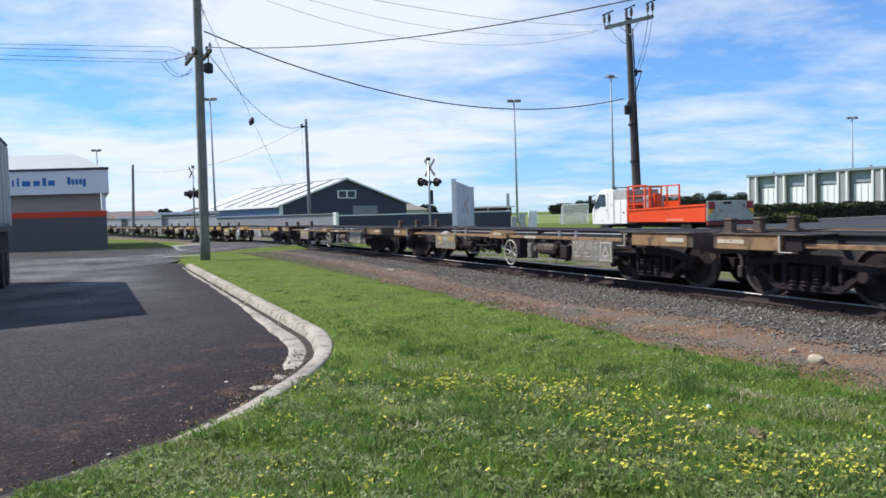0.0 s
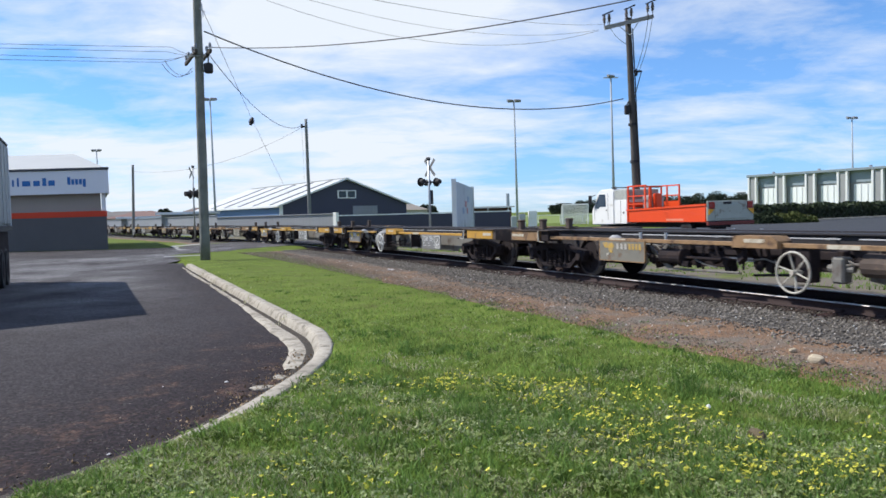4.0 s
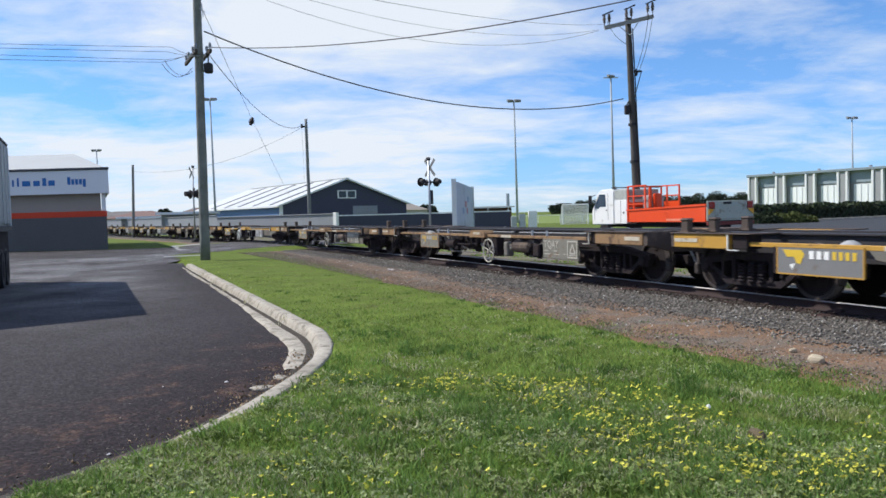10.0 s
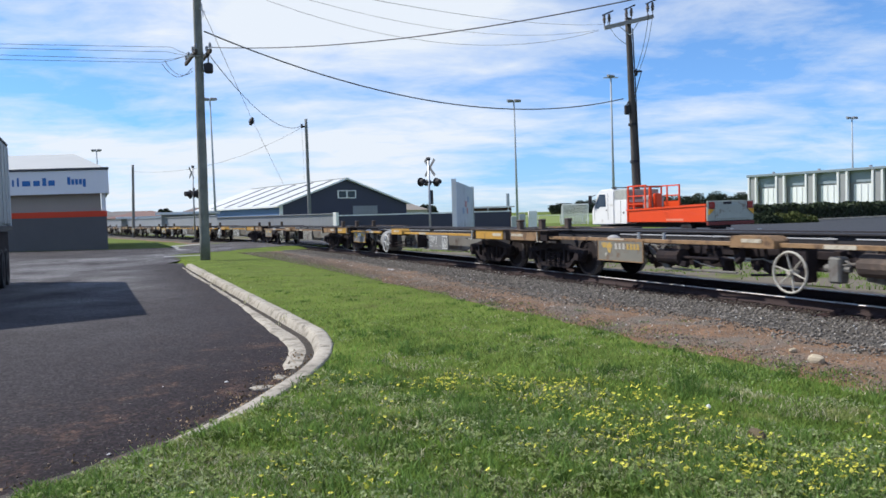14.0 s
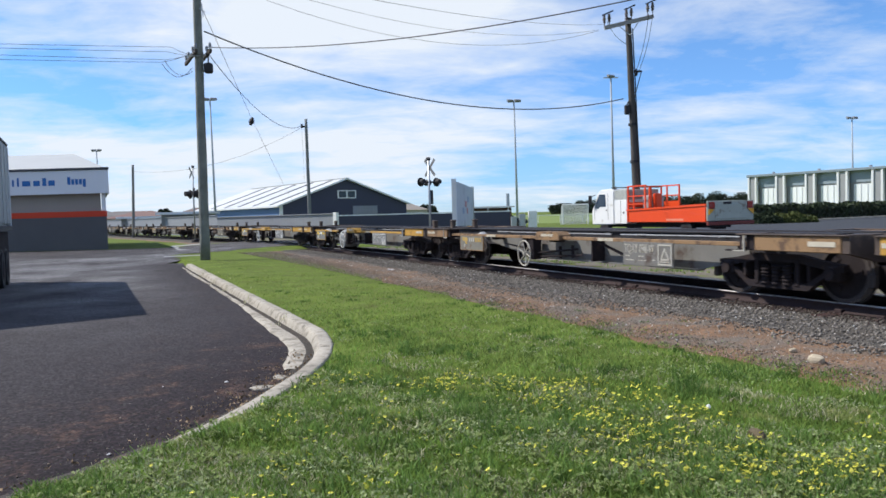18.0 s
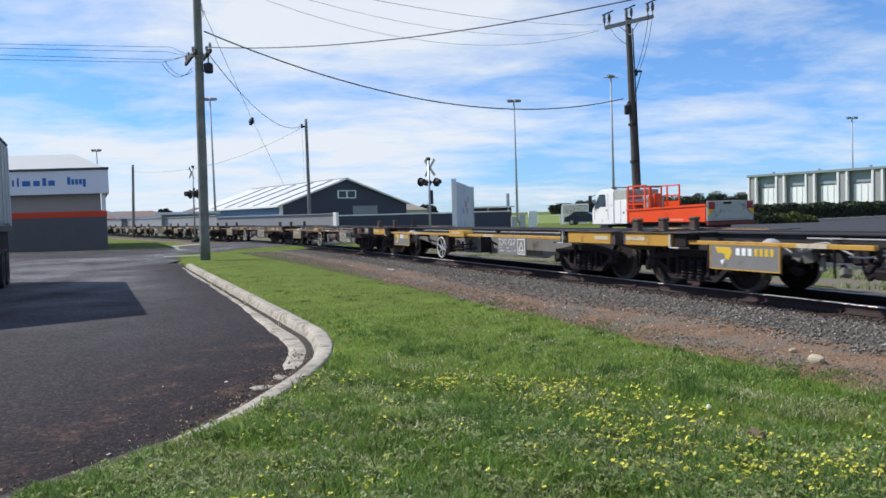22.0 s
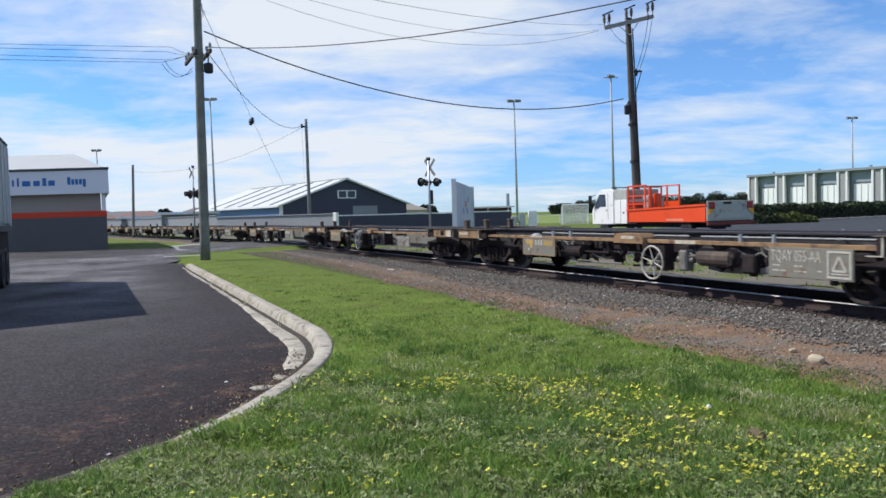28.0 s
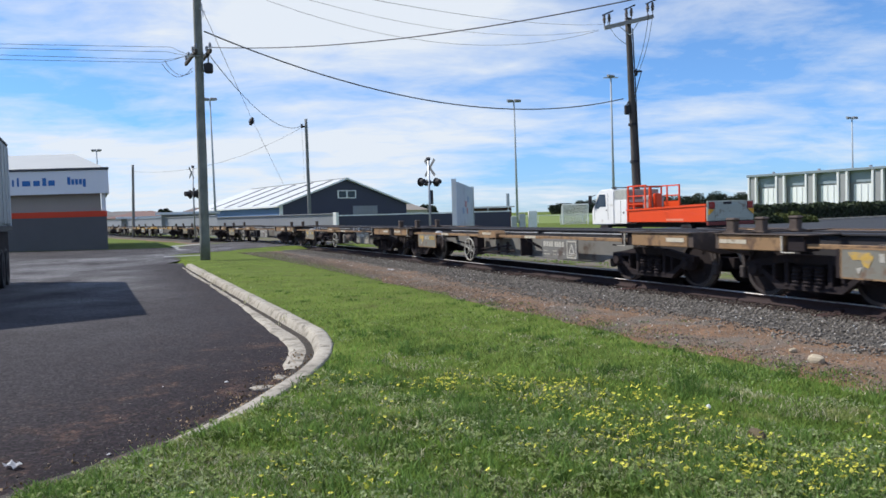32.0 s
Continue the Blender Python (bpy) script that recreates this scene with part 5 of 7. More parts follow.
def build_leaf_litter():
    """Dead leaves and grass washed up where the gutter ends, and along the road edge."""
    rng = np.random.default_rng(17)
    pts = np.array([tuple(q) for q in kerb_line(0.3)])
    i = rng.integers(39, 62, 1500)
    t = rng.uniform(0, 1, 1500)
    x = pts[i, 0] * (1 - t) + pts[i + 1, 0] * t + rng.normal(0, 0.16, 1500) - 0.1
    y = pts[i, 1] * (1 - t) + pts[i + 1, 1] * t + rng.normal(0, 0.12, 1500)
    heap = (np.exp(-((i - 45) / 2.6) ** 2) > rng.uniform(0, 1, 1500)) | (rng.uniform(0, 1, 1500) < 0.25)
    ok = (road_side(x, y) > 0.16) & heap
    x, y = x[ok], y[ok]
    def at_spots(n):
        return np.stack([x, y, np.full(n, -0.093) + rng.uniform(0, 0.02, n)], -1)
    v, f = leaf_cloud(len(x), rng, at_spots, 0.016)
    v[:, 2] = np.maximum(v[:, 2], -0.105)
    tagged(new("leaf_litter", raw("leaf_litter", v, f, mat("dead_leaf", (0.26, 0.18, 0.105), 0.9, vary=0.3, scale=5, fine=30, bump=0, island=1.3))), "dead brown leaves and straw at the gutter end", "leaves", kind="stuff")
    # weeds rooted in the gutter
    spots = [kerb_line(0.22)[k] for k in (12, 17, 21, 26, 32)]
    x = np.concatenate([rng.normal(q.x, 0.05, 26) for q in spots])
    y = np.concatenate([rng.normal(q.y, 0.12, 26) for q in spots])
    v, f = blades(x, y, rng, 0.06, 0.008, 1.1)
    v[:, 2] += -0.09 - v[:, 2].min()
    tagged(new("gutter_weeds", raw("gutter_weeds", v, f, M_DRY)), "small dry weeds rooted in the gutter joint", "weeds", kind="stuff")


build_lawn()
build_lawn_behind()
build_far_weeds()
build_leaf_litter()


# where the flowers stand thickest, and how many heads
FLOWER_BEDS = ((-0.91, 7.18, 4), (-1.26, 7.35, 3), (0.10, 7.30, 7), (-0.18, 6.92, 3), (0.70, 6.81, 7), (0.36, 7.04, 4), (-0.75, 5.70, 2), (-1.28, 5.76, 2),
               (-0.98, 4.94, 1), (0.00, 5.38, 2), (0.50, 4.81, 2), (-1.14, 4.31, 3), (-0.61, 4.20, 2), (1.55, 6.35, 7), (1.14, 6.76, 9), (1.20, 5.81, 6),
               (1.83, 5.74, 7), (1.25, 5.09, 8), (0.98, 5.34, 4), (1.59, 5.25, 7), (1.52, 4.82, 6), (1.16, 4.44, 5), (1.86, 4.86, 4), (2.06, 4.62, 5),
               (2.27, 4.37, 5), (2.49, 4.56, 6), (2.50, 4.40, 4), (1.92, 4.11, 4), (1.64, 4.31, 4), (2.87, 5.15, 3), (0.89, 6.36, 5))


def build_flowers():
    rng = np.random.default_rng(21)
    xs, ys = [], []
    for cx, cy, n in FLOWER_BEDS:
        for _ in range(int(2.2 * n)):
            ax, ay, k = rng.normal(cx, 0.15), rng.normal(cy, 0.16), int(rng.integers(2, 6))
            xs.append(rng.normal(ax, 0.06, k)); ys.append(rng.normal(ay, 0.05, k))
    # strays over the rough part
    x, y = rng.uniform(-2.2, 2.9, 260), rng.uniform(4.0, 7.4, 260)
    ok = (rough_part(x, y) > 0.5) & (x > -0.5 - rng.exponential(0.8, 260))
    xs.append(x[ok]); ys.append(y[ok])
    x, y = np.concatenate(xs), np.concatenate(ys)
    ok = (road_side(x, y) < -0.15) & (line_offset(x, y) > 4.6) & (y > 3.9)
    x, y = x[ok], y[ok]
    V, F, base = [], [], 0
    for px, py in zip(x, y):
        z = float(ground_z(np.array(px), np.array(py))) + rng.uniform(0.05, 0.085)
        r = rng.uniform(0.0095, 0.0185)
        slim = rng.uniform(0.35, 1.0)
        tilt = Matrix.Rotation(rng.uniform(0.1, 1.3), 3, Vector((rng.normal(), rng.normal(), 0.01)).normalized())
        k = 9
        pts = [Vector((0, 0, 0.004))]
        for i in range(2 * k):
            a = math.pi * i / k
            rr = r if i % 2 == 0 else r * 0.62
            pts.append(Vector((rr * math.cos(a), slim * rr * math.sin(a), 0.006 if i % 2 == 0 else 0.0)))
        V += [tuple(tilt @ p + Vector((px, py, z))) for p in pts]
        F += [(base, base + 1 + i, base + 1 + (i + 1) % (2 * k)) for i in range(2 * k)]
        base += len(pts)
    tagged(new("yellow_flowers", raw("yellow_flowers", V, F, M_PETAL)), "small bright yellow daisy-like wild flowers in the grass", "flowers", kind="stuff")


build_flowers()


M_PALESTONE = mat("pale_stone", (0.44, 0.37, 0.27), 0.9, vary=0.15, scale=12, fine=60, bump=0.4)
stone("rock", 3.68, 7.56, 0.055, (0.098, 0.062, 0.055), M_PALESTONE, "pale tan rock lying on the bare dirt", 3)
stone("rock", 3.69, 8.1, 0.05, (0.045, 0.035, 0.03), M_PALESTONE, "small pale tan rock lying on the dirt", 5)
stone("dirt_clod", 2.12, 5.2, 0.03, (0.085, 0.05, 0.04), mat("brown_clod", (0.11, 0.085, 0.05), 0.95, vary=0.3, scale=9, fine=50, bump=0.5), "dried brown clod of soil lying in the grass", 7)
stone("rock", 2.03, 5.9, 0.05, (0.022, 0.018, 0.018), mat("white_pebble", (0.8, 0.79, 0.77), 0.7), "small white pebble lying in the grass", 6)


def litter():
    M_PAPER = mat("scrap_paper", (0.75, 0.75, 0.76), 0.8, vary=0.08, scale=20, fine=60, bump=0.1)
    def scrap(w, d, h):
        bm = bmesh.new()
        g = [[bm.verts.new(((i / 4 - .5) * w, (j / 3 - .5) * d, h * (0.5 + 0.5 * math.sin(i * 2.1 + j * 1.7)))) for j in range(4)] for i in range(5)]
        for i in range(4):
            for j in range(3):
                bm.faces.new((g[i][j], g[i + 1][j], g[i + 1][j + 1], g[i][j + 1]))
        r = bmesh.ops.solidify(bm, geom=bm.faces[:], thickness=0.002)
        return bm
    for x, y, w in ((-2.33, 8.05, 0.05), (-2.95, 7.9, 0.02), (-2.52, 5.62, 0.04), (-1.5, 21.8, 0.2)):
        z = -0.112 if road_side(np.array(x), np.array(y)) > 0 else 0.05
        ob = new("paper_scrap", mesh_of("paper_scrap", scrap(w, w * .6, w * .2), M_PAPER))
        ob.matrix_basis = pose(x, y, z, 0, 0, 40 * x)
        tagged(ob, "small crumpled scrap of white paper", "litter", "litter")
    ob = new("paper_scrap", mesh_of("paper_scrap", scrap(0.14, 0.07, 0.03), M_PAPER))
    return tagged(ob, "white paper scrap blowing along the road edge", "litter", "litter")


BLOWN = litter()

# ---------------------------------------------------------------- poles and wires


def lean_pole(name, foot, top, r0, r1, material, label):
    p = thing(name, pose(*foot), label, "utility pole", "utility poles")
    v = Vector(top) - Vector(foot)
    bm = bmesh.new()
    n, sides = 14, 14
    g = []
    for i in range(n + 1):
        k = i / n
        c = v * k
        r = r0 + (r1 - r0) * k
        g.append([bm.verts.new(c + Vector((math.cos(a), math.sin(a), 0)) * r * (1 + 0.03 * math.sin(3 * a + i * 1.3))) for a in (2 * math.pi * s / sides for s in range(sides))])
    for i in range(n):
        for s in range(sides):
            bm.faces.new((g[i][s], g[i][(s + 1) % sides], g[i + 1][(s + 1) % sides], g[i + 1][s]))
    bm.faces.new(g[-1]); bm.faces.new(g[0][::-1])
    part("shaft", bm, material, p, smooth=True)
    return p


def insulator_bm():
    bm = rod((0, 0, 0), (0, 0, 0.12), 0.018, None, 8)
    for k, r in ((0.10, 0.06), (0.16, 0.075), (0.22, 0.055)):
        rod((0, 0, k), (0, 0, k + 0.05), r, r * 0.7, 10, bm)
    return bm


INSUL = mesh_of("insulator", insulator_bm(), mat("brown_porcelain", (0.10, 0.07, 0.06), 0.3, vary=0.15, bump=0))
INSUL_GREY = mesh_of("insulator", insulator_bm(), mat("grey_porcelain", (0.3, 0.31, 0.33), 0.35, vary=0.1, bump=0))

P1 = lean_pole("utility_pole", (-9.62, 31.0, -0.05), (-9.52, 31.0, 11.2), 0.20, 0.155, M_WOODPOLE3, "tall grey-green treated timber power pole beside the road")
for cx, cy in ((-0.44, 0.6), (0.12, 0.62)):
    arm = part("crossarm", box(-0.055, 0.055, -1.42, 1.42, -0.07, 0.07, 0.01), mat("dark_hardwood_arm", (0.07, 0.06, 0.052), 0.85, vary=0.3, scale=4, fine=40, bump=0.3), P1, at=pose(cx, cy, 8.3, 0, 0, 26.2))
    for k in (-1.25, -0.55, 0.55, 1.25):
        part("insulator", INSUL_GREY, None, arm, at=pose(0, k, 0.06))
part("arm_spacer", merge(rod((-0.45, 0.15, 8.28), (0.3, 0.5, 8.28), 0.03, None, 6), rod((-0.2, -0.2, 8.28), (0.45, 0.1, 8.28), 0.03, None, 6)), M_GALV, P1)
for a, b, dip in (((-1.75, 1.0, 8.15), (-0.15, -0.18, 7.75), 0.45), ((-1.65, 1.0, 8.28), (-0.15, -0.18, 7.6), 0.35), ((-0.4, 0.9, 8.6), (0.2, -0.18, 8.9), -0.25)):
    pts = sagging(a, b, dip, 8)
    bm = bmesh.new()
    for p0, p1 in zip(pts[:-1], pts[1:]):
        rod(p0, p1, 0.012, None, 5, bm)
    part("jumper_wire", bm, M_WIRE, P1)
part("service_box", merge(box(-0.16, 0.16, -0.14, 0.14, -0.2, 0.2, 0.05), rod((0, 0, 0.2), (0.02, 0, 0.75), 0.03, None, 8)), M_BLACK, P1, "black cable junction box hung on the pole", at=pose(0.47, -0.1, 7.72))
part("hook", merge(rod((0.16, -0.1, 10.1), (0.45, -0.2, 9.9), 0.02, None, 6), rod((0.3, -0.1, 10.25), (0.4, -0.3, 9.7), 0.02, None, 6)), M_GALV, P1)
part("mounting_bolt", rod((-0.2, -0.18, 8.2), (0.2, -0.18, 8.2), 0.02, None, 6), M_GALV, P1)

P2 = lean_pole("utility_pole", (-12.05, 70.0, -0.05), (-12.1, 70.0, 10.55), 0.17, 0.13, mat("silver_grey_pole", (0.20, 0.205, 0.195), 0.9, vary=0.25, scale=2.5, fine=30, bump=0.4), "grey weathered timber pole behind the grey wall")
part("bracket", merge(box(-0.5, -0.1, -0.06, 0.06, 9.85, 10.0, 0.01), rod((-0.45, 0, 9.8), (-0.45, 0, 10.15), 0.09, None, 8)), M_BLACK, P2)

P3 = lean_pole("utility_pole", (11.75, 46.0, -0.05), (11.32, 46.0, 12.9), 0.25, 0.17, M_WOODPOLE2, "tall rough dark timber power pole with a crossarm")
part("crossarm", box(-1.55, 1.55, -0.09, 0.09, -0.11, 0.11, 0.01), mat("weathered_grey_arm", (0.30, 0.29, 0.27), 0.8, vary=0.2, scale=3), P3, at=pose(-0.42, -0.2, 12.66, 0, -13, 8))
part("crossarm_brace", merge(rod((-1.0, -0.2, 12.45), (-0.38, -0.2, 11.9), 0.025, None, 6), rod((0.2, -0.2, 12.75), (-0.36, -0.2, 11.9), 0.025, None, 6)), M_GALV, P3)
for k in (-1.35, 0.0, 1.3):
    part("switch_blade", box(-0.28, 0.42, -0.03, 0.03, -0.035, 0.035), M_CHASSIS, P3, at=pose(-0.42 + k * 0.97, -0.2, 13.5 + k * 0.225, 0, -22, 0))
for k in (-1.5, -1.2, -0.15, 0.15, 1.15, 1.45):
    part("insulator", INSUL, None, P3, at=pose(-0.42 + k * 0.97, -0.2, 12.72 + k * 0.225) @ Matrix.Diagonal((1.5, 1.5, 2.7, 1)))
part("service_box", merge(box(-0.16, 0.16, -0.14, 0.14, -0.28, 0.28, 0.05), rod((0, 0, 0.28), (0.1, 0, 0.5), 0.05, None, 8)), M_BLACK, P3, "black cable end box strapped to the pole", at=pose(-0.58, -0.1, 7.55))
part("fuse_bracket", merge(box(-0.3, 0.35, -0.05, 0.05, 9.75, 9.85), box(-0.05, 0.07, -0.06, 0.06, 9.55, 9.95), rod((0.32, 0, 9.8), (-0.1, 0, 8.3), 0.025, None, 6)), M_BLACK, P3)
part("conduit", merge(rod((-0.2, -0.14, 12.3), (-0.04, -0.16, 7.5), 0.035, None, 6), rod((-0.08, -0.2, 8.0), (0.10, -0.22, 3.0), 0.04, None, 6)), M_BLACK, P3)
part("strap", merge(rod((-0.24, 0, 6.6), (-0.24, 0, 6.75), 0.27, None, 12), rod((-0.15, 0, 4.4), (-0.15, 0, 4.55), 0.29, None, 12)), M_BLACK, P3)

for a, b, c in (((-1.7, 12.7), (-1.3, 11.7), (-0.45, 11.3)), ((-0.55, 13.0), (-0.2, 11.6), (-0.22, 9.9)), ((0.75, 13.1), (0.5, 11.2), (-0.05, 9.8)), ((1.0, 13.2), (0.7, 10.9), (-0.02, 9.5))):
    pts = [(1 - t) ** 2 * Vector((a[0], -0.2, a[1])) + 2 * t * (1 - t) * Vector((b[0], -0.25, b[1])) + t * t * Vector((c[0], -0.2, c[1])) for t in (k / 8 for k in range(9))]
    bm = bmesh.new()
    for p0, p1 in zip(pts[:-1], pts[1:]):
        rod(p0, p1, 0.014, None, 5, bm)
    part("jumper_wire", bm, M_WIRE, P3)

M_POLE4 = mat("grey_timber_pole", (0.2, 0.195, 0.185), 0.9, vary=0.2)
lean_pole("utility_pole", (-32.2, 80.0, -0.05), (-31.95, 80.0, 7.6), 0.15, 0.12, M_POLE4, "distant plain timber pole near the houses")


def wire(a, b, sag, r, label="thin black overhead wire"):
    cu = tube(sagging(a, b, sag), r, M_WIRE)
    ob = bpy.data.objects.new("tmp_wire", cu)
    scene.collection.objects.link(ob)
    bpy.context.view_layer.update()
    me = bpy.data.meshes.new_from_object(ob)
    bpy.data.objects.remove(ob)
    w = new("overhead_wire", me)
    return tagged(w, label, "wire", "overhead wires")


wire((-9.3, 31, 9.15), (10.95, 45.9, 8.15), 1.62, 0.028, "thick black twisted overhead cable between two poles")
wire((-9.19, 31, 8.52), (9.0, 16.0, 6.93), 0.68, 0.017, "black overhead service cable rising towards the viewer")
wire((9.56, 46, 12.2), (-24.0, 22.0, 20.47), 5.26, 0.009)
wire((9.56, 46, 12.26), (-24.0, 8.0, 16.05), 4.06, 0.0075)
wire((9.86, 45.8, 12.52), (-8.0, 11.0, 6.44), 0.61, 0.0075)
for a, b in (((-10.98, 32.0, 8.79), (-15.17, 25.0, 7.57)), ((-11.12, 32.0, 8.60), (-15.17, 25.0, 7.44)), ((-11.3, 32.0, 8.28), (-15.18, 25.0, 7.23)), ((-11.45, 32.0, 8.18), (-15.19, 25.0, 7.07))):
    a, b = Vector(a), Vector(b)
    wire(a, a + (b - a) * 2.5, 0.05, 0.008)
    wire(Vector((-10.1 - 0.2 * (a.z < 8.5), 31.9, 8.42)), a, 0.04, 0.008)
wire((-9.2, 31, 8.3), (-12.45, 69.9, 9.95), 1.2, 0.02, "black overhead cable from one pole to the next")
wire((-9.3, 31, 9.95), (-18.3, 96.0, 3.2), 0.4, 0.011)
wire((-12.5, 70, 9.8), (-31.9, 80, 6.9), 1.3, 0.011)
wire((-12.5, 70, 9.9), (-17.0, 96.0, 6.0), 0.5, 0.008)
ob = new("line_insulator", mesh_of("line_insulator", merge(rod((0, 0, -0.25), (0, 0, 0.25), 0.1, None, 8), rod((0, 0, -0.1), (0, 0, 0.1), 0.17, None, 8)), M_BLACK))
ob.matrix_basis = pose(-11.8, 48.5, 7.75, -25, 12, 0)
tagged(ob, "dark egg insulator strung on a stay wire", "insulator")


def flood_tower(x, y, h, label="slim galvanised floodlight mast of the sports ground", lamps=2):
    t = thing("floodlight_mast", pose(x, y, 0), label, "light mast", "floodlight masts")
    part("mast", rod((0, 0, -0.1), (-0.15, 0, h), 0.19, 0.10, 10), mat("weathered_mast_steel", (0.36, 0.40, 0.44), 0.7, vary=0.1, scale=1.5, fine=20, bump=0.03), t, smooth=True)
    part("crosshead", box(-0.9, 0.9, -0.06, 0.06, h - 0.1, h + 0.02), M_GALV, t, at=pose(-0.15, 0, 0))
    for i in range(lamps):
        part("floodlight", box(-0.45, 0.45, -0.25, 0.25, -0.14, 0.16, 0.04), mat("lamp_housing", (0.2, 0.21, 0.23), 0.5, vary=0.1), t, at=pose(-0.15 + (i - (lamps - 1) / 2) * 1.05, 0, h + 0.15, 20, 0, 25))


flood_tower(10.8, 110, 17.3); flood_tower(21.3, 95, 17.8, lamps=1); flood_tower(69.6, 130, 15.8); flood_tower(-32.4, 110, 18.7); flood_tower(-66.7, 150, 15.7)
p = thing("grey_post", pose(7.75, 90, 0), "plain thick grey post by the sports ground", "post")
part("shaft", rod((0, 0, -0.1), (0, 0, 3.8), 0.2, 0.19, 10), M_GALV, p)


# ---------------------------------------------------------------- corrugated cladding helper


def ribbed(x0, x1, z0, z1, pitch=0.3, depth=0.04, flat=True):
    """A ribbed sheet in the x-z plane, facing -y."""
    bm = bmesh.new()
    n = max(1, int(abs(x1 - x0) / pitch))
    xs = []
    for i in range(n):
        a = x0 + (x1 - x0) * i / n
        w = (x1 - x0) / n
        xs += [(a, 0), (a + w * 0.6, 0), (a + w * 0.7, -depth), (a + w * 0.9, -depth)]
    xs.append((x1, 0))
    lo = [bm.verts.new((x, y, z0)) for x, y in xs]
    hi = [bm.verts.new((x, y, z1)) for x, y in xs]
    for i in range(len(xs) - 1):
        bm.faces.new((lo[i], lo[i + 1], hi[i + 1], hi[i]))
    return bm


# ---------------------------------------------------------------- trade shop at the left
M_SHOPDARK = mat("slate_painted_block", (0.105, 0.102, 0.104), 0.8, vary=0.1, scale=1.2, fine=30, bump=0.15)
M_SHOPTAN = mat("beige_render", (0.33, 0.30, 0.265), 0.85, vary=0.06, scale=1, fine=30, bump=0.1)
M_ORANGE = mat("orange_red_band", (0.62, 0.05, 0.013), 0.55, vary=0.06, scale=2, fine=30, bump=0.03)
M_FASCIA = mat("pale_blue_fascia", (0.74, 0.75, 0.77), 0.5, vary=0.04, scale=1, fine=20, bump=0.02)
M_BLUEINK = mat("deep_blue_paint", (0.025, 0.15, 0.42), 0.5, vary=0.05)
M_WHITEROOF = mat("white_roof_sheet", (0.56, 0.575, 0.58), 0.55, vary=0.05, scale=0.6, fine=20, bump=0.03)


def build_shop():
    skew = Matrix.Identity(4)
    skew[0][1] = -0.46                       # the plot's side boundary runs askew
    def askew(name, bm, material, parent, label=""):
        bm.transform(skew)
        return part(name, bm, material, parent, label)
    s = thing("trade_shop", pose(-20.72, 47.5, 0), "low grey shop with a pale blue fascia and orange band", "shop")
    askew("wall", box(-22, 0, 0, 14, -0.3, 2.04), M_SHOPDARK, s, "dark slate grey lower wall")
    askew("orange_band", box(-22, 0.03, -0.03, 14.03, 2.04, 2.39), M_ORANGE, s)
    askew("upper_wall", box(-22, -0.32, 0.35, 14, 2.39, 3.5), M_SHOPTAN, s, "beige recessed upper wall")
    askew("corner_post", box(-0.27, -0.02, 0.1, 0.4, 2.39, 3.5, 0.01), M_FASCIA, s)
    askew("fascia", box(-22, 0.2, -0.28, 0.0, 3.46, 4.9, 0.01), M_FASCIA, s)
    askew("fascia_return", box(0.0, 0.2, 0.0, 14, 3.46, 4.9, 0.01), M_FASCIA, s)
    askew("gutter", box(-22, 0.24, -0.36, -0.24, 4.9, 5.05, 0.01), mat("charcoal_gutter", (0.06, 0.065, 0.075), 0.5), s)
    bm = bmesh.new()
    a = [bm.verts.new(p) for p in ((-22, -0.2, 4.95), (0.15, -0.2, 4.95), (0.15, 14, 4.95), (-22, 14, 4.95))]
    r = [bm.verts.new(p) for p in ((-22, 6.5, 6.5), (-1.9, 6.5, 6.5))]
    for f in ((a[0], a[1], r[1], r[0]), (a[1], a[2], r[1]), (a[2], a[3], r[0], r[1]), (a[3], a[0], r[0]), (a[3], a[2], a[1], a[0])):
        bm.faces.new(f)
    askew("roof", bm, mat("pale_grey_roof_sheet", (0.42, 0.43, 0.425), 0.6, vary=0.06, scale=0.6, fine=20, bump=0.03), s, "white sheet metal hip roof")
    # plain blue shapes in place of the trade names
    def mark(x0, x1, z0, z1):
        askew("sign_mark", box(x0, x1, -0.30, -0.278, z0, z1, 0.02), M_BLUEINK, s)
    mark(-6.0, -5.87, 4.0, 4.52); mark(-5.72, -5.6, 4.0, 4.4); mark(-5.42, -5.3, 4.0, 4.52)
    for x0, x1, z1 in ((-5.1, -4.6, 4.32), (-4.42, -4.02, 4.32), (-3.86, -3.62, 4.48), (-3.5, -3.1, 4.32)):
        mark(x0, x1, 4.0, z1)
    for i, (z0, z1) in enumerate(((4.03, 4.5), (4.03, 4.36), (4.03, 4.36), (4.03, 4.36), (3.88, 4.36))):
        mark(-2.32 + i * 0.235, -2.14 + i * 0.235, z0, z1)


build_shop()


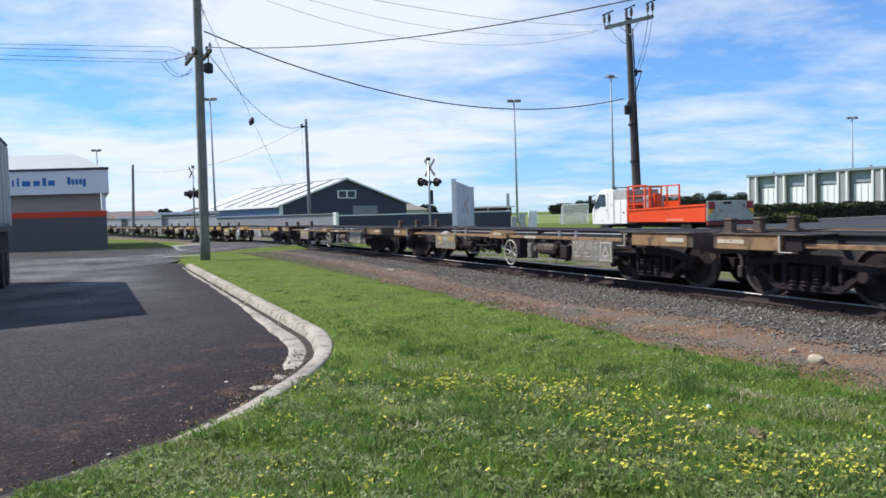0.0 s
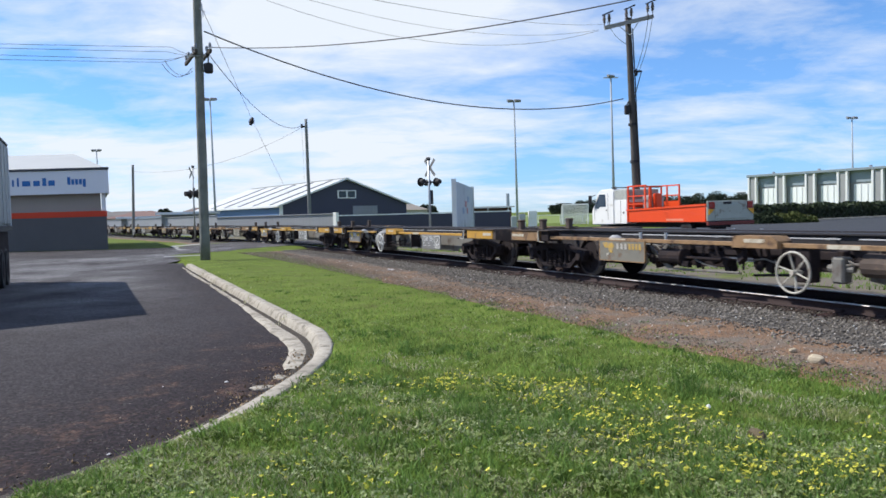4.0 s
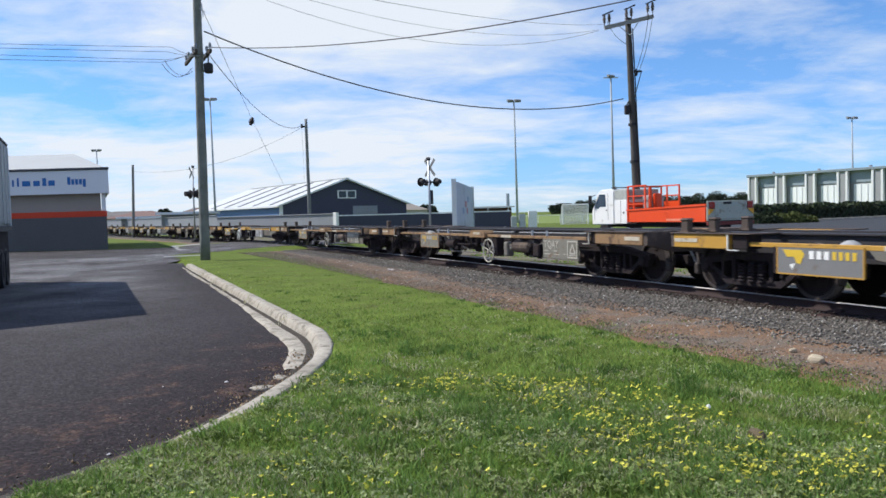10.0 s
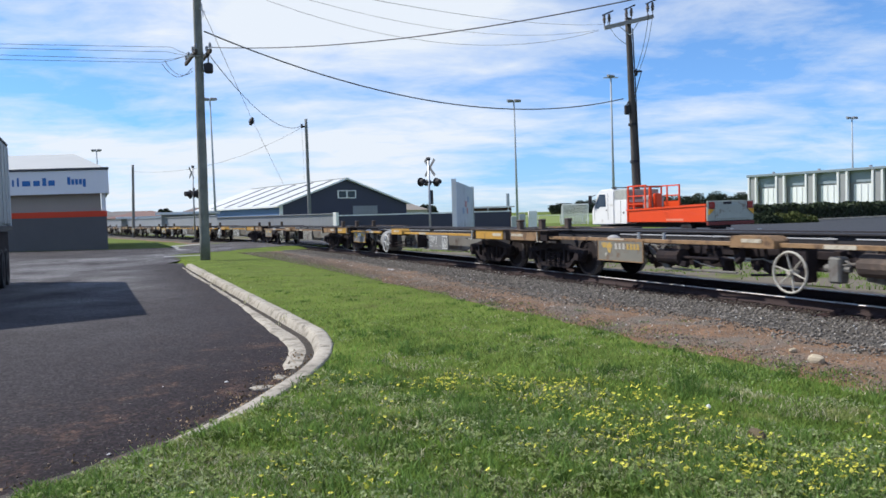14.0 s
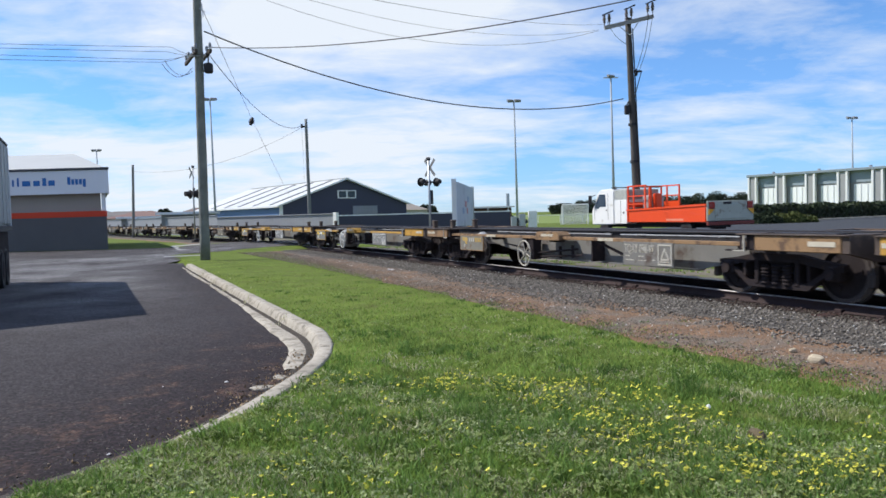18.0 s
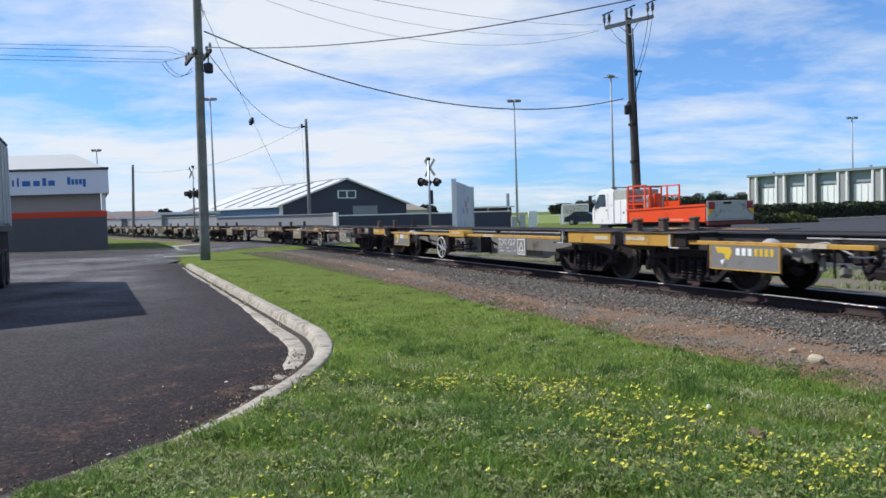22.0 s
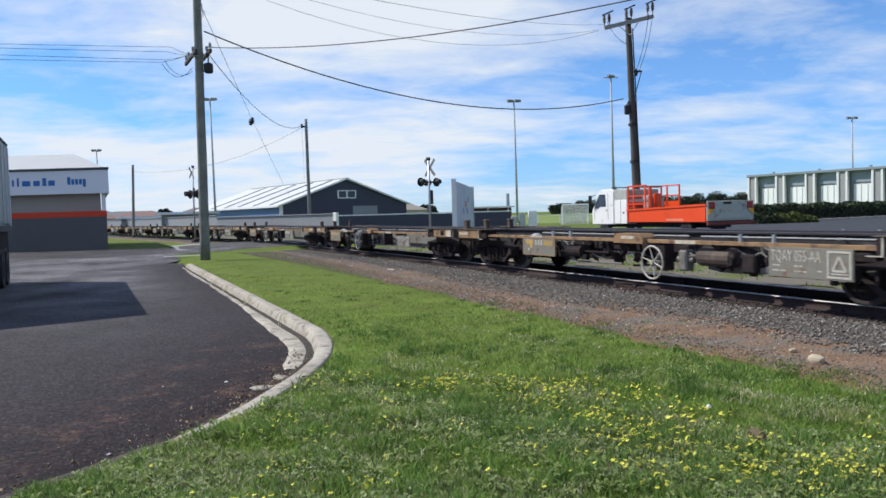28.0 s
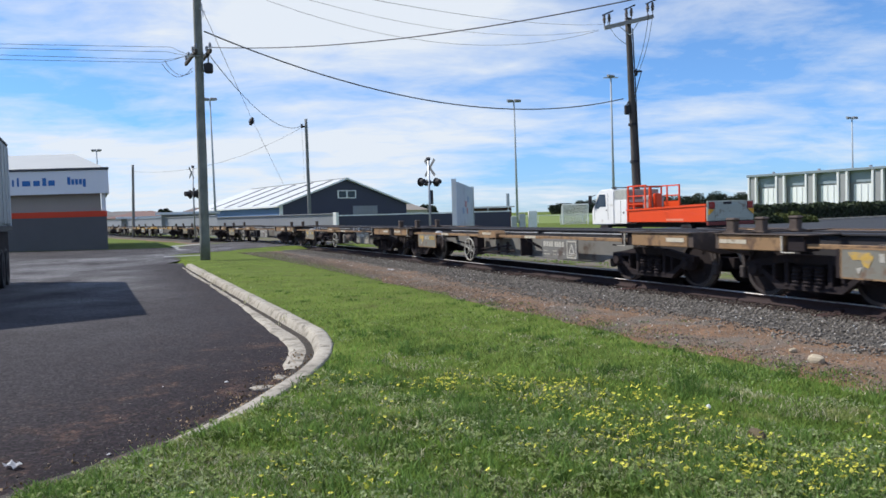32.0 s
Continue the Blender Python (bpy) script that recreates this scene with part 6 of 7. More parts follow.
def build_parked_truck():
    """The box trailer at the picture's edge; its local x runs from its far end towards the camera."""
    ang = math.degrees(math.atan2(-0.907, 0.42))
    t = thing("box_trailer", pose(-13.2, 23.5, -0.12, 0, 0, ang), "parked trailer with a tall dull silver box body", "trailer")
    M_SIDE = mat("dull_silver_panel", (0.17, 0.205, 0.23), 0.45, metal=0.2, vary=0.1, scale=0.8, fine=20, bump=0.03, stain=(0.2, 0.22, 0.22), stain_amount=0.2, stain_scale=0.8)
    bm = prism([(0, 0), (9.0, 0), (9.7, -2.5), (0, -2.5)], 1.72, 4.22, "z")
    bmesh.ops.bevel(bm, geom=bm.edges[:], offset=0.08, segments=2, affect="EDGES")
    body = part("box_body", bm, M_SIDE, t)
    part("corner_trim", box(-0.03, 0.10, -0.12, 0.03, 1.66, 4.12, 0.02), M_GALV, body)
    part("roof_trim", box(0.0, 9.0, -0.08, 0.03, 4.13, 4.23, 0.03), M_BLACK, body)
    part("bottom_rail", box(0, 9.0, -0.06, 0.03, 1.56, 1.73, 0.01), M_BLACK, body)
    part("side_guard", merge(box(0.05, 9.0, -0.5, -0.1, 1.2, 1.56), box(3.3, 6.8, -0.16, -0.12, 0.55, 0.68), box(3.3, 6.8, -0.16, -0.12, 0.85, 0.98), box(4.0, 4.08, -0.16, -0.1, 0.5, 1.2), box(6.0, 6.08, -0.16, -0.1, 0.5, 1.2)), M_BLACK, t)
    for k in range(8):
        part("panel_rib", box(1.05 + k * 1.05, 1.09 + k * 1.05, 0.0, 0.02, 1.75, 4.1), M_GALV, body)
    part("chassis", box(0.1, 9.2, -1.75, -0.75, 0.75, 1.2, 0.02), M_BLACK, t)
    part("side_skirt", box(0.05, 3.6, -0.3, -0.08, 0.62, 1.56, 0.02), M_CHASSIS, t)
    part("underrun_bar", merge(box(-0.12, 0.0, -2.4, -0.1, 0.55, 0.70, 0.02), box(-0.02, 0.1, -1.9, -1.7, 0.6, 1.3), box(-0.02, 0.1, -0.8, -0.6, 0.6, 1.3)), M_BLACK, t)
    part("tail_lamp", box(-0.06, 0.0, -0.45, -0.15, 0.8, 1.0, 0.02), mat("red_lens", (0.3, 0.02, 0.015), 0.25), t)
    for y in (-0.9, -1.6):
        part("landing_leg", merge(box(7.4, 7.55, y - 0.07, y + 0.07, 0.1, 1.2), box(7.3, 7.65, y - 0.15, y + 0.15, 0.02, 0.1)), M_BLACK, t)
    for x in (1.2, 2.5):
        for y in (-0.18, -2.3):
            w = part("wheel", rod((0, -0.15, 0), (0, 0.15, 0), 0.5, None, 24), mat("black_rubber", (0.02, 0.02, 0.021), 0.85, vary=0.2, bump=0.2), t, at=pose(x, y, 0.5))
            part("rim", rod((0, -0.16, 0), (0, 0.16, 0), 0.27, None, 16), M_CHASSIS, w)
        part("mudguard", prism([(-0.62, 0.62), (-0.45, 0.98), (0, 1.1), (0.45, 0.98), (0.62, 0.62), (0.58, 0.6), (0.42, 0.93), (0, 1.04), (-0.42, 0.93), (-0.58, 0.6)], -0.18, 0.12, "y"), M_BLACK, t, at=pose(x, -0.18, 0.0))


build_parked_truck()


def build_tipper():
    """White and red tray truck beyond the line; local x runs from its tail forward, y to its left."""
    t = thing("tray_truck", pose(14.22, 38.45, 0, 0, 0, math.degrees(math.atan2(0.933, -0.36))), "white cab truck with a red tray and steel cage", "truck")
    longer = Matrix.Diagonal((1.18, 1, 1, 1))
    def piece(name, bm, material, parent, label=""):
        bm.transform(longer)
        return part(name, bm, material, parent, label)
    M_RED = mat("orange_red_truck_paint", (0.74, 0.075, 0.018), 0.4, vary=0.06, scale=1.5, fine=20, bump=0.02)
    M_TAIL = mat("grey_green_tailgate", (0.40, 0.42, 0.36), 0.55, vary=0.12, scale=2, fine=20, bump=0.05, stain=(0.2, 0.16, 0.12), stain_amount=0.2)
    M_GLASS = mat("dark_cab_glass", (0.025, 0.045, 0.075), 0.08, vary=0.0, bump=0)
    piece("tray_side", prism([(0.03, 0.86), (5.7, 0.86), (5.7, 1.50), (0.03, 1.68)], 1.10, 1.20, "y"), M_RED, t)
    for x in (0.05, 5.6):
        piece("side_rib", box(x, x + 0.07, 1.20, 1.235, 0.88, 1.56 - 0.015 * x), M_RED, t)
    piece("tray_rail", prism([(0.0, 1.66), (5.72, 1.48), (5.72, 1.58), (0.0, 1.76)], 1.08, 1.25, "y"), M_RED, t)
    piece("tray_side", box(0.03, 5.7, -1.70, -1.60, 0.86, 1.68, 0.015), M_RED, t)
    piece("tray_rail", box(0.0, 5.72, -1.74, -1.58, 1.66, 1.76, 0.02), M_RED, t)
    piece("tray_floor", box(0.0, 5.7, -1.6, 1.1, 0.80, 0.92), M_BLACK, t)
    piece("pale_sticker", box(1.5, 2.7, 1.20, 1.206, 0.92, 1.03), mat("salmon_film", (0.75, 0.25, 0.16), 0.5), t)
    tail = piece("tailgate", merge(box(-0.05, 0.03, -1.7, 1.2, 0.90, 1.90, 0.015), box(-0.08, -0.05, -1.25, 0.75, 1.0, 1.75, 0.01)), M_TAIL, t, "worn grey-green tailgate")
    piece("latch", box(-0.11, -0.08, -0.25, 0.25, 1.72, 1.84, 0.01), M_BLACK, tail)
    for sy, oy in ((1, 0.0), (-1, -0.5)):
        piece("tail_lamp", box(-0.10, -0.05, oy + min(sy * 0.78, sy * 1.12), oy + max(sy * 0.78, sy * 1.12), 1.5, 1.84, 0.015), mat("red_lens", (0.3, 0.02, 0.015), 0.25), tail)
        piece("amber_panel", prism([(oy + sy * 0.8, 1.48), (oy + sy * 1.15, 1.48), (oy + sy * 1.15, 1.2)], -0.10, -0.05, "x"), mat("amber_film", (0.75, 0.36, 0.03), 0.4), tail)
    piece("rear_bumper", box(-0.1, 0.05, -1.7, 1.2, 0.68, 0.86, 0.02), mat("dark_red_steel", (0.16, 0.03, 0.025), 0.6, vary=0.15), t)
    # steel cage over the front of the tray
    for x in (4.28, 5.2, 5.66):
        for y in (1.15, -1.15):
            piece("cage_post", box(x - 0.035, x + 0.035, y - 0.035, y + 0.035, 1.5, 2.92), M_RED, t)
    for y in (1.15, -1.15):
        piece("cage_rail", box(4.25, 5.7, y - 0.03, y + 0.03, 2.86, 2.93), M_RED, t)
        piece("cage_rail", box(4.25, 5.7, y - 0.03, y + 0.03, 1.84, 1.91), M_RED, t)
        piece("cage_rail", box(4.28, 5.7, y - 0.03, y + 0.03, 2.30, 2.36), M_RED, t)
    for z in (2.86, 2.3, 1.9):
        piece("cage_bar", box(5.63, 5.7, -1.15, 1.15, z, z + 0.07), M_RED, t)
    piece("far_side_board", box(4.28, 5.7, -1.2, -1.1, 1.6, 2.0, 0.01), M_RED, t)
    piece("headboard", box(5.62, 5.68, -1.12, 1.12, 1.7, 1.98), M_RED, t)
    piece("tool_load", merge(box(4.4, 4.7, -0.1, 0.3, 0.95, 2.45, 0.04), rod((4.6, 0.55, 1.0), (4.6, 0.55, 2.8), 0.09, None, 8), rod((5.2, 0.3, 1.0), (5.3, 0.3, 2.75), 0.07, None, 8)), M_RED, t)
    piece("grey_load", box(4.7, 5.3, -0.5, 0.5, 0.95, 2.35, 0.05), M_TANK, t)
    # cab
    cab_bm = prism([(6.9, 0.7), (6.9, 2.66), (7.1, 2.84), (8.05, 2.82), (8.36, 2.66), (8.80, 1.80), (8.95, 1.55), (8.95, 0.7)], -1.15, 1.15, "y")
    bmesh.ops.bevel(cab_bm, geom=cab_bm.edges[:], offset=0.05, segments=2, affect="EDGES")
    piece("side_locker", box(5.8, 6.85, -1.15, 1.15, 0.75, 2.15, 0.02), M_WHITE, t)
    piece("mesh_guard", box(5.82, 6.84, -1.1, 1.12, 2.15, 2.74, 0.02), mat("pale_mesh", (0.36, 0.37, 0.34), 0.8, vary=0.25, scale=5, fine=40, contrast=1.6), t)
    piece("roof_bar", merge(rod((5.7, 1.05, 2.84), (7.2, 1.05, 2.9), 0.03, None, 6), rod((5.7, -1.05, 2.84), (7.2, -1.05, 2.9), 0.03, None, 6)), M_BLACK, t)
    piece("locker_seam", merge(box(6.30, 6.32, 1.15, 1.156, 0.8, 2.12), box(6.0, 6.1, 1.15, 1.17, 1.35, 1.45)), M_CHASSIS, t)
    cab = piece("cab", cab_bm, M_WHITE, t, "clean white truck cab")
    piece("side_window", prism([(7.62, 1.78), (7.66, 2.52), (8.18, 2.54), (8.34, 2.36), (8.66, 1.70), (8.3, 1.66), (8.2, 1.78)], 1.148, 1.165, "y"), M_GLASS, cab)
    piece("side_window", prism([(7.55, 1.75), (7.55, 2.42), (8.2, 2.42), (8.62, 1.85)], -1.16, -1.15, "y"), M_GLASS, cab)
    piece("windscreen", prism([(8.50, 2.46), (8.52, 2.46), (8.91, 1.78), (8.89, 1.78)], -1.0, 1.0, "y"), M_GLASS, cab)
    piece("door_seam", merge(box(7.42, 7.44, 1.15, 1.156, 0.95, 2.6), box(8.68, 8.70, 1.15, 1.156, 0.95, 1.7), box(7.5, 7.62, 1.15, 1.18, 1.55, 1.6)), M_BLACK, cab)
    piece("mirror", merge(box(8.70, 8.82, 1.3, 1.5, 1.95, 2.5, 0.03), rod((8.6, 1.15, 2.5), (8.7, 1.42, 2.4), 0.02, None, 6)), M_BLACK, cab)
    piece("roof_beacon", rod((7.1, 0.9, 2.82), (7.1, 0.9, 2.95), 0.09, 0.06, 10), M_BLACK, cab)
    for x in (1.7, 9.3):
        for y in (0.95, -0.95):
            w = part("wheel", rod((0, -0.14, 0), (0, 0.14, 0), 0.45, None, 20), mat("black_rubber", (0.02, 0.02, 0.021), 0.85, vary=0.2, bump=0.2), t, at=pose(x, y, 0.45))
            part("rim", rod((0, -0.15, 0), (0, 0.15, 0), 0.24, None, 14), M_CHASSIS, w)
    piece("chassis", box(0.2, 8.6, -0.5, 0.5, 0.55, 0.82), M_BLACK, t)


build_tipper()

# ---------------------------------------------------------------- sports ground: shed, walls, boards, goal, cabinets
M_NAVY = mat("dark_navy_cladding", (0.049, 0.050, 0.082), 0.6, vary=0.1, scale=0.4, fine=12, bump=0.05)
M_BLUECLAD = mat("blue_cladding", (0.12, 0.20, 0.36), 0.6, vary=0.1, scale=0.4, fine=12, bump=0.05)
M_GREYCLAD = mat("pale_grey_cladding", (0.27, 0.28, 0.30), 0.6, vary=0.08, scale=0.5, fine=15, bump=0.05)
M_SKYLIGHT = mat("dull_skylight_sheet", (0.05, 0.055, 0.07), 0.95, spec=0.05, vary=0.05)


def build_shed():
    back = Vector((-0.57, 0.82, 0))
    ang = math.degrees(math.atan2(back.x, back.y))     # local y runs along the ridge
    s = thing("sports_shed", pose(-12.4, 100.0, 0, 0, 0, -ang), "long dark navy gabled shed with a white ribbed roof", "shed")
    W, E, R, L = 9.2, 3.2, 6.5, 33.0
    part("gable_wall", prism([(-W, -0.2), (-W, E), (0, R - 0.12), (W, E), (W, -0.2)], 0.0, 0.25, "y"), M_NAVY, s)
    part("side_wall", box(-W, -W + 0.2, 0.25, L, -0.2, E), M_BLUECLAD, s, "lighter blue side wall")
    part("side_wall", box(W - 0.2, W, 0.25, L, -0.2, E), M_NAVY, s)
    part("back_wall", prism([(-W, -0.2), (-W, E), (0, R - 0.12), (W, E), (W, -0.2)], L - 0.25, L, "y"), M_NAVY, s)
    slope = math.hypot(W + 0.35, R - E)
    pitch = math.degrees(math.atan2(R - E, W))
    for sgn in (-1, 1):
        roof = part("roof", prism([(0, R), (sgn * (W + 0.35), E - 0.1), (sgn * (W + 0.35), E + 0.02), (0, R + 0.13)], -0.35, L + 0.2, "y"), M_WHITEROOF, s, "white sheet metal roof slope")
        for k in range(5):
            y0 = 2.7 + k * 5.7
            part("skylight", prism([(sgn * 0.5, R - 0.08), (sgn * W, E + 0.11), (sgn * W, E + 0.175), (sgn * 0.5, R - 0.02)], y0, y0 + 0.85, "y"), M_SKYLIGHT, roof)
        part("barge_board", prism([(0, R - 0.05), (sgn * (W + 0.4), E - 0.18), (sgn * (W + 0.4), E + 0.04), (0, R + 0.17)], -0.42, -0.34, "y"), M_WHITE, s)
    part("gutter", box(-W - 0.5, -W - 0.3, -0.3, L, E - 0.2, E - 0.02), M_WHITE, s)
    part("ridge_cap", box(-0.3, 0.3, -0.4, L, R + 0.1, R + 0.17), M_WHITEROOF, s)
    win = part("window", box(-1.35, 1.35, -0.05, 0.05, 4.0, 5.05), M_WHITE, s, at=pose(0.1, 0, 0))
    for x in (-0.65, 0.65):
        part("pane", box(x - 0.52, x + 0.52, -0.07, -0.045, 4.12, 4.93), mat("dark_window_glass", (0.025, 0.03, 0.04), 0.1, vary=0, bump=0), win)
    part("roller_door", ribbed(0.9, 4.6, -0.2, 3.0, 0.4, 0.05), M_GREYCLAD, s, at=pose(0, -0.06, 0))
    part("corner_trim", box(-W - 0.05, -W + 0.35, -0.06, 0.1, -0.2, E), M_WHITE, s)


build_shed()


def build_walls():
    for x0, y0, x1, y1, h, lab in ((-8.5, 62.0, -22.0, 75.0, 1.95, "long pale grey metal boundary wall"), (-22.0, 75.0, -62.0, 137.0, 2.15, "pale grey boundary wall running towards the houses")):
        L = math.hypot(x1 - x0, y1 - y0)
        w = thing("grey_wall", pose(x0, y0, 0, 0, 0, math.degrees(math.atan2(y0 - y1, x0 - x1))), lab, "wall", "boundary walls")
        part("sheet", merge(ribbed(-L, 0, -0.1, h - 0.1, 0.45, 0.012), box(-L, 0, 0.02, 0.1, -0.1, h - 0.12)), M_GREYCLAD, w)
        part("coping", box(-L, 0.0, -0.1, 0.14, h - 0.1, h - 0.03), M_GREYCLAD, w)
        if L < 30:
            part("end_post", box(-0.35, 0.08, -0.12, 0.14, -0.1, h + 0.03, 0.01), M_WHITE, w)
    f = thing("dark_fence", pose(-10.0, 75.0, 0), "dark navy panel fence with a white top rail", "fence")
    for i in range(8):
        part("panel", box(0.04, 2.05, -0.03, 0.03, 0.05, 1.66), M_NAVY, f, at=pose(i * 2.08, 0, 0))
        part("post", box(-0.04, 0.04, -0.05, 0.05, -0.1, 1.7), M_NAVY, f, at=pose(i * 2.08, 0, 0))
    part("top_rail", box(-0.1, 16.7, -0.06, 0.06, 1.68, 1.79), M_WHITE, f)
    d = thing("team_shelter", pose(2.6, 76.0, 0), "low open team shelter with a white flat roof", "shelter")
    part("back", box(0, 4.4, 1.4, 1.5, -0.1, 2.1), mat("rust_brown_sheet", (0.12, 0.065, 0.05), 0.7, vary=0.15), d)
    part("front", box(0, 4.0, -0.05, 0.05, -0.1, 1.35), M_NAVY, d)
    part("front_rail", box(-0.1, 4.1, -0.09, 0.09, 1.42, 1.52), M_WHITE, d)
    part("roof", box(-0.2, 4.6, -0.2, 1.7, 2.12, 2.26, 0.02), M_WHITE, d)
    for x in (0.0, 1.9, 3.9):
        part("post", box(x, x + 0.1, -0.12, -0.02, -0.1, 2.12), M_WHITE, d)
    b = thing("hoarding", pose(0.66, 40.0, 0, 0, 0, math.degrees(math.atan2(12.0, 1.42))), "tall white advertising hoarding with faded marks, edge-on", "hoarding")
    part("board", box(0, 12.1, -0.04, 0.04, 0.7, 3.32), mat("weathered_white_board", (0.46, 0.50, 0.52), 0.6, vary=0.12, scale=0.5, fine=10, bump=0.03, stain=(0.3, 0.34, 0.36), stain_amount=0.25, stain_scale=0.6), b)
    part("edge_post", box(-0.12, 0.02, -0.12, 0.12, -0.1, 3.42), M_WHITE, b)
    part("edge_post", box(12.05, 12.2, -0.1, 0.1, -0.1, 3.4), M_GALV, b)
    for i, (x, z, c) in enumerate(((5.8, 2.0, "red_mark"), (6.8, 1.6, "red_mark"), (4.2, 1.6, "blue_mark"), (7.6, 2.3, "blue_mark"))):
        part("faded_mark", box(x, x + 1.1, -0.05, -0.04, z, z + 0.35), mat(c, (0.45, 0.2, 0.2) if "red" in c else (0.25, 0.33, 0.45), 0.6), b)
    g = thing("soccer_goal", pose(14.15, 90.0, 0), "white framed soccer goal with sagging netting", "goal")
    for x in (0, 2.95):
        part("upright", rod((x, 0, -0.05), (x, 0, 2.3), 0.085, None, 8), M_WHITE, g)
        part("stay", rod((x, 0, 2.25), (x, 1.6, 0), 0.03, None, 6), M_WHITE, g)
    part("crossbar", rod((-0.05, 0, 2.28), (3.0, 0, 2.28), 0.09, None, 8), M_WHITE, g)
    bm = bmesh.new()
    for i in range(19):
        rod((i * 0.164, 1.6, 0), (i * 0.164, 0.9, 2.1), 0.038, None, 4, bm)
    for j in range(13):
        k = j / 12
        rod((0, 1.6 - 0.7 * k, 2.1 * k), (2.95, 1.6 - 0.7 * k, 2.1 * k), 0.038, None, 4, bm)
    part("netting", bm, M_WHITE, g)
    for x, w_, h, mm, lab in ((7.05, 0.55, 1.45, M_GALV, "grey metal service cabinet on the ground"), (7.9, 0.75, 1.68, M_WHITE, "white metal service cabinet on the ground"), (6.3, 0.5, 1.2, M_GALV, "low grey service cabinet on the ground")):
        c = thing("service_cabinet", pose(x, 70.0, 0), lab, "cabinet", "service cabinets")
        part("body", box(0, w_, 0, 0.6, 0, h, 0.02), mm, c)
        part("door", box(0.05, w_ - 0.05, -0.02, 0.0, 0.1, h - 0.1, 0.005), mm, c)
    r = thing("field_rail", pose(7.0, 104.0, 0), "white rail fence round the sports field", "fence")
    for i in range(14):
        part("post", box(-0.05, 0.05, -0.05, 0.05, 0, 1.1), M_WHITE, r, at=pose(i * 3.0, 0, 0))
    part("rail", box(0, 39, -0.03, 0.03, 1.02, 1.1), M_WHITE, r)


build_walls()


def build_signal(x, y, h, turn, label, drop=1.2, size=0.85, blades=62):
    s = thing("crossing_signal", pose(x, y, 0, 0, 0, turn), label, "railway signal", "level crossing signals")
    part("mast", rod((0, 0, -0.1), (0, 0, h), 0.06, 0.055, 10), M_GALV, s, smooth=True)
    part("base", box(-0.2, 0.2, -0.2, 0.2, -0.1, 0.25, 0.03), M_BLACK, s)
    part("lamp_arm", rod((-0.6, 0, h - drop), (0.6, 0, h - drop), 0.035, None, 8), M_BLACK, s)
    for sx in (-0.48, 0.48):
        lamp = part("lamp_unit", rod((0, -0.06, 0), (0, 0.10, 0), 0.17, None, 14), M_BLACK, s, at=pose(sx, 0, h - drop) @ Matrix.Scale(size, 4))
        part("backboard", rod((0, 0.02, 0), (0, 0.035, 0), 0.26, None, 18), M_BLACK, lamp)
        part("hood", merge(rod((0, -0.3, 0.03), (0, -0.06, 0.03), 0.14, 0.16, 12)), M_BLACK, lamp)
    part("second_lamp", rod((0, 0.06, 0), (0, 0.34, 0), 0.15, None, 14), M_BLACK, s, at=pose(0.1, 0.05, h - drop - 0.02))
    for a in (45, -45):
        part("crossbuck_blade", box(-0.55, 0.55, -0.012, 0.012, -0.065, 0.065), mat("dull_grey_blade", (0.17, 0.175, 0.18), 0.7, vary=0.15), s, at=pose(0, -0.09, h - 0.5, 0, 0, blades) @ pose(0, 0, 0, 0, a, 0))
    part("bell", rod((0, -0.06, h - 0.06), (0, 0.1, h - 0.06), 0.09, None, 10), M_BLACK, s)
    part("number_board", box(0.06, 0.2, -0.06, 0.03, h - 2.3, h - 1.6, 0.01), M_BLACK, s)


build_signal(-0.6, 38.0, 4.4, 38, "level crossing signal with black lamps and a crossbuck", blades=90)
build_signal(-18.05, 56.0, 5.6, -40, "distant level crossing signal seen side-on", 2.05, 1.25, 124)

# ---------------------------------------------------------------- warehouse, hedge and yard at the right


def build_warehouse():
    a, b = Vector((55.5, 141.0)), Vector((78.0, 100.5))
    d = (b - a).normalized()
    L = (b - a).length
    w = thing("warehouse", pose(a.x, a.y, 0, 0, 0, math.degrees(math.atan2(d.y, d.x))), "long grey warehouse with columns and pale window panels", "warehouse")
    M_WALL = mat("grey_warehouse_wall", (0.27, 0.275, 0.28), 0.7, vary=0.08, scale=0.4, fine=10, bump=0.05)
    M_COL = mat("pale_column", (0.66, 0.67, 0.67), 0.6, vary=0.06)
    M_PANEL = mat("white_panel", (0.72, 0.74, 0.74), 0.5, vary=0.05, scale=0.5)
    part("wall", box(1.02, L, 0.9, 25, -0.2, 6.6), M_WALL, w)
    part("eave", box(0.7, L + 0.3, -0.25, 25, 6.75, 7.15, 0.03), mat("blue_grey_eave", (0.20, 0.24, 0.27), 0.5, vary=0.06), w)
    part("soffit_band", box(1.1, L, 0.75, 0.9, 4.9, 6.75), mat("blue_shaded_band", (0.24, 0.29, 0.33), 0.6, vary=0.08), w)
    n = 8
    bay = 5.78
    for i in range(n):
        x = 1.02 + i * bay
        part("pier", box(x, x + 1.55, 0.05, 0.95, -0.2, 6.75), M_WALL, w)
        for c in (x - 0.12, x + 1.4):
            part("column", box(c, c + 0.35, -0.15, 0.35, -0.2, 6.75), M_COL, w)
        win = part("window", box(x + 2.3, x + 5.6, 0.78, 0.9, 0.6, 4.6), M_PANEL, w)
        for k in range(3):
            part("mullion", box(x + 2.3 + 1.1 * k, x + 2.4 + 1.1 * k, 0.7, 0.8, 0.6, 4.6), M_COL, win)
    for i in range(5):
        part("roof_vent", rod((4 + i * 9.0, 3, 7.1), (4 + i * 9.0, 3, 7.6), 0.25, None, 8), M_GALV, w)


build_warehouse()


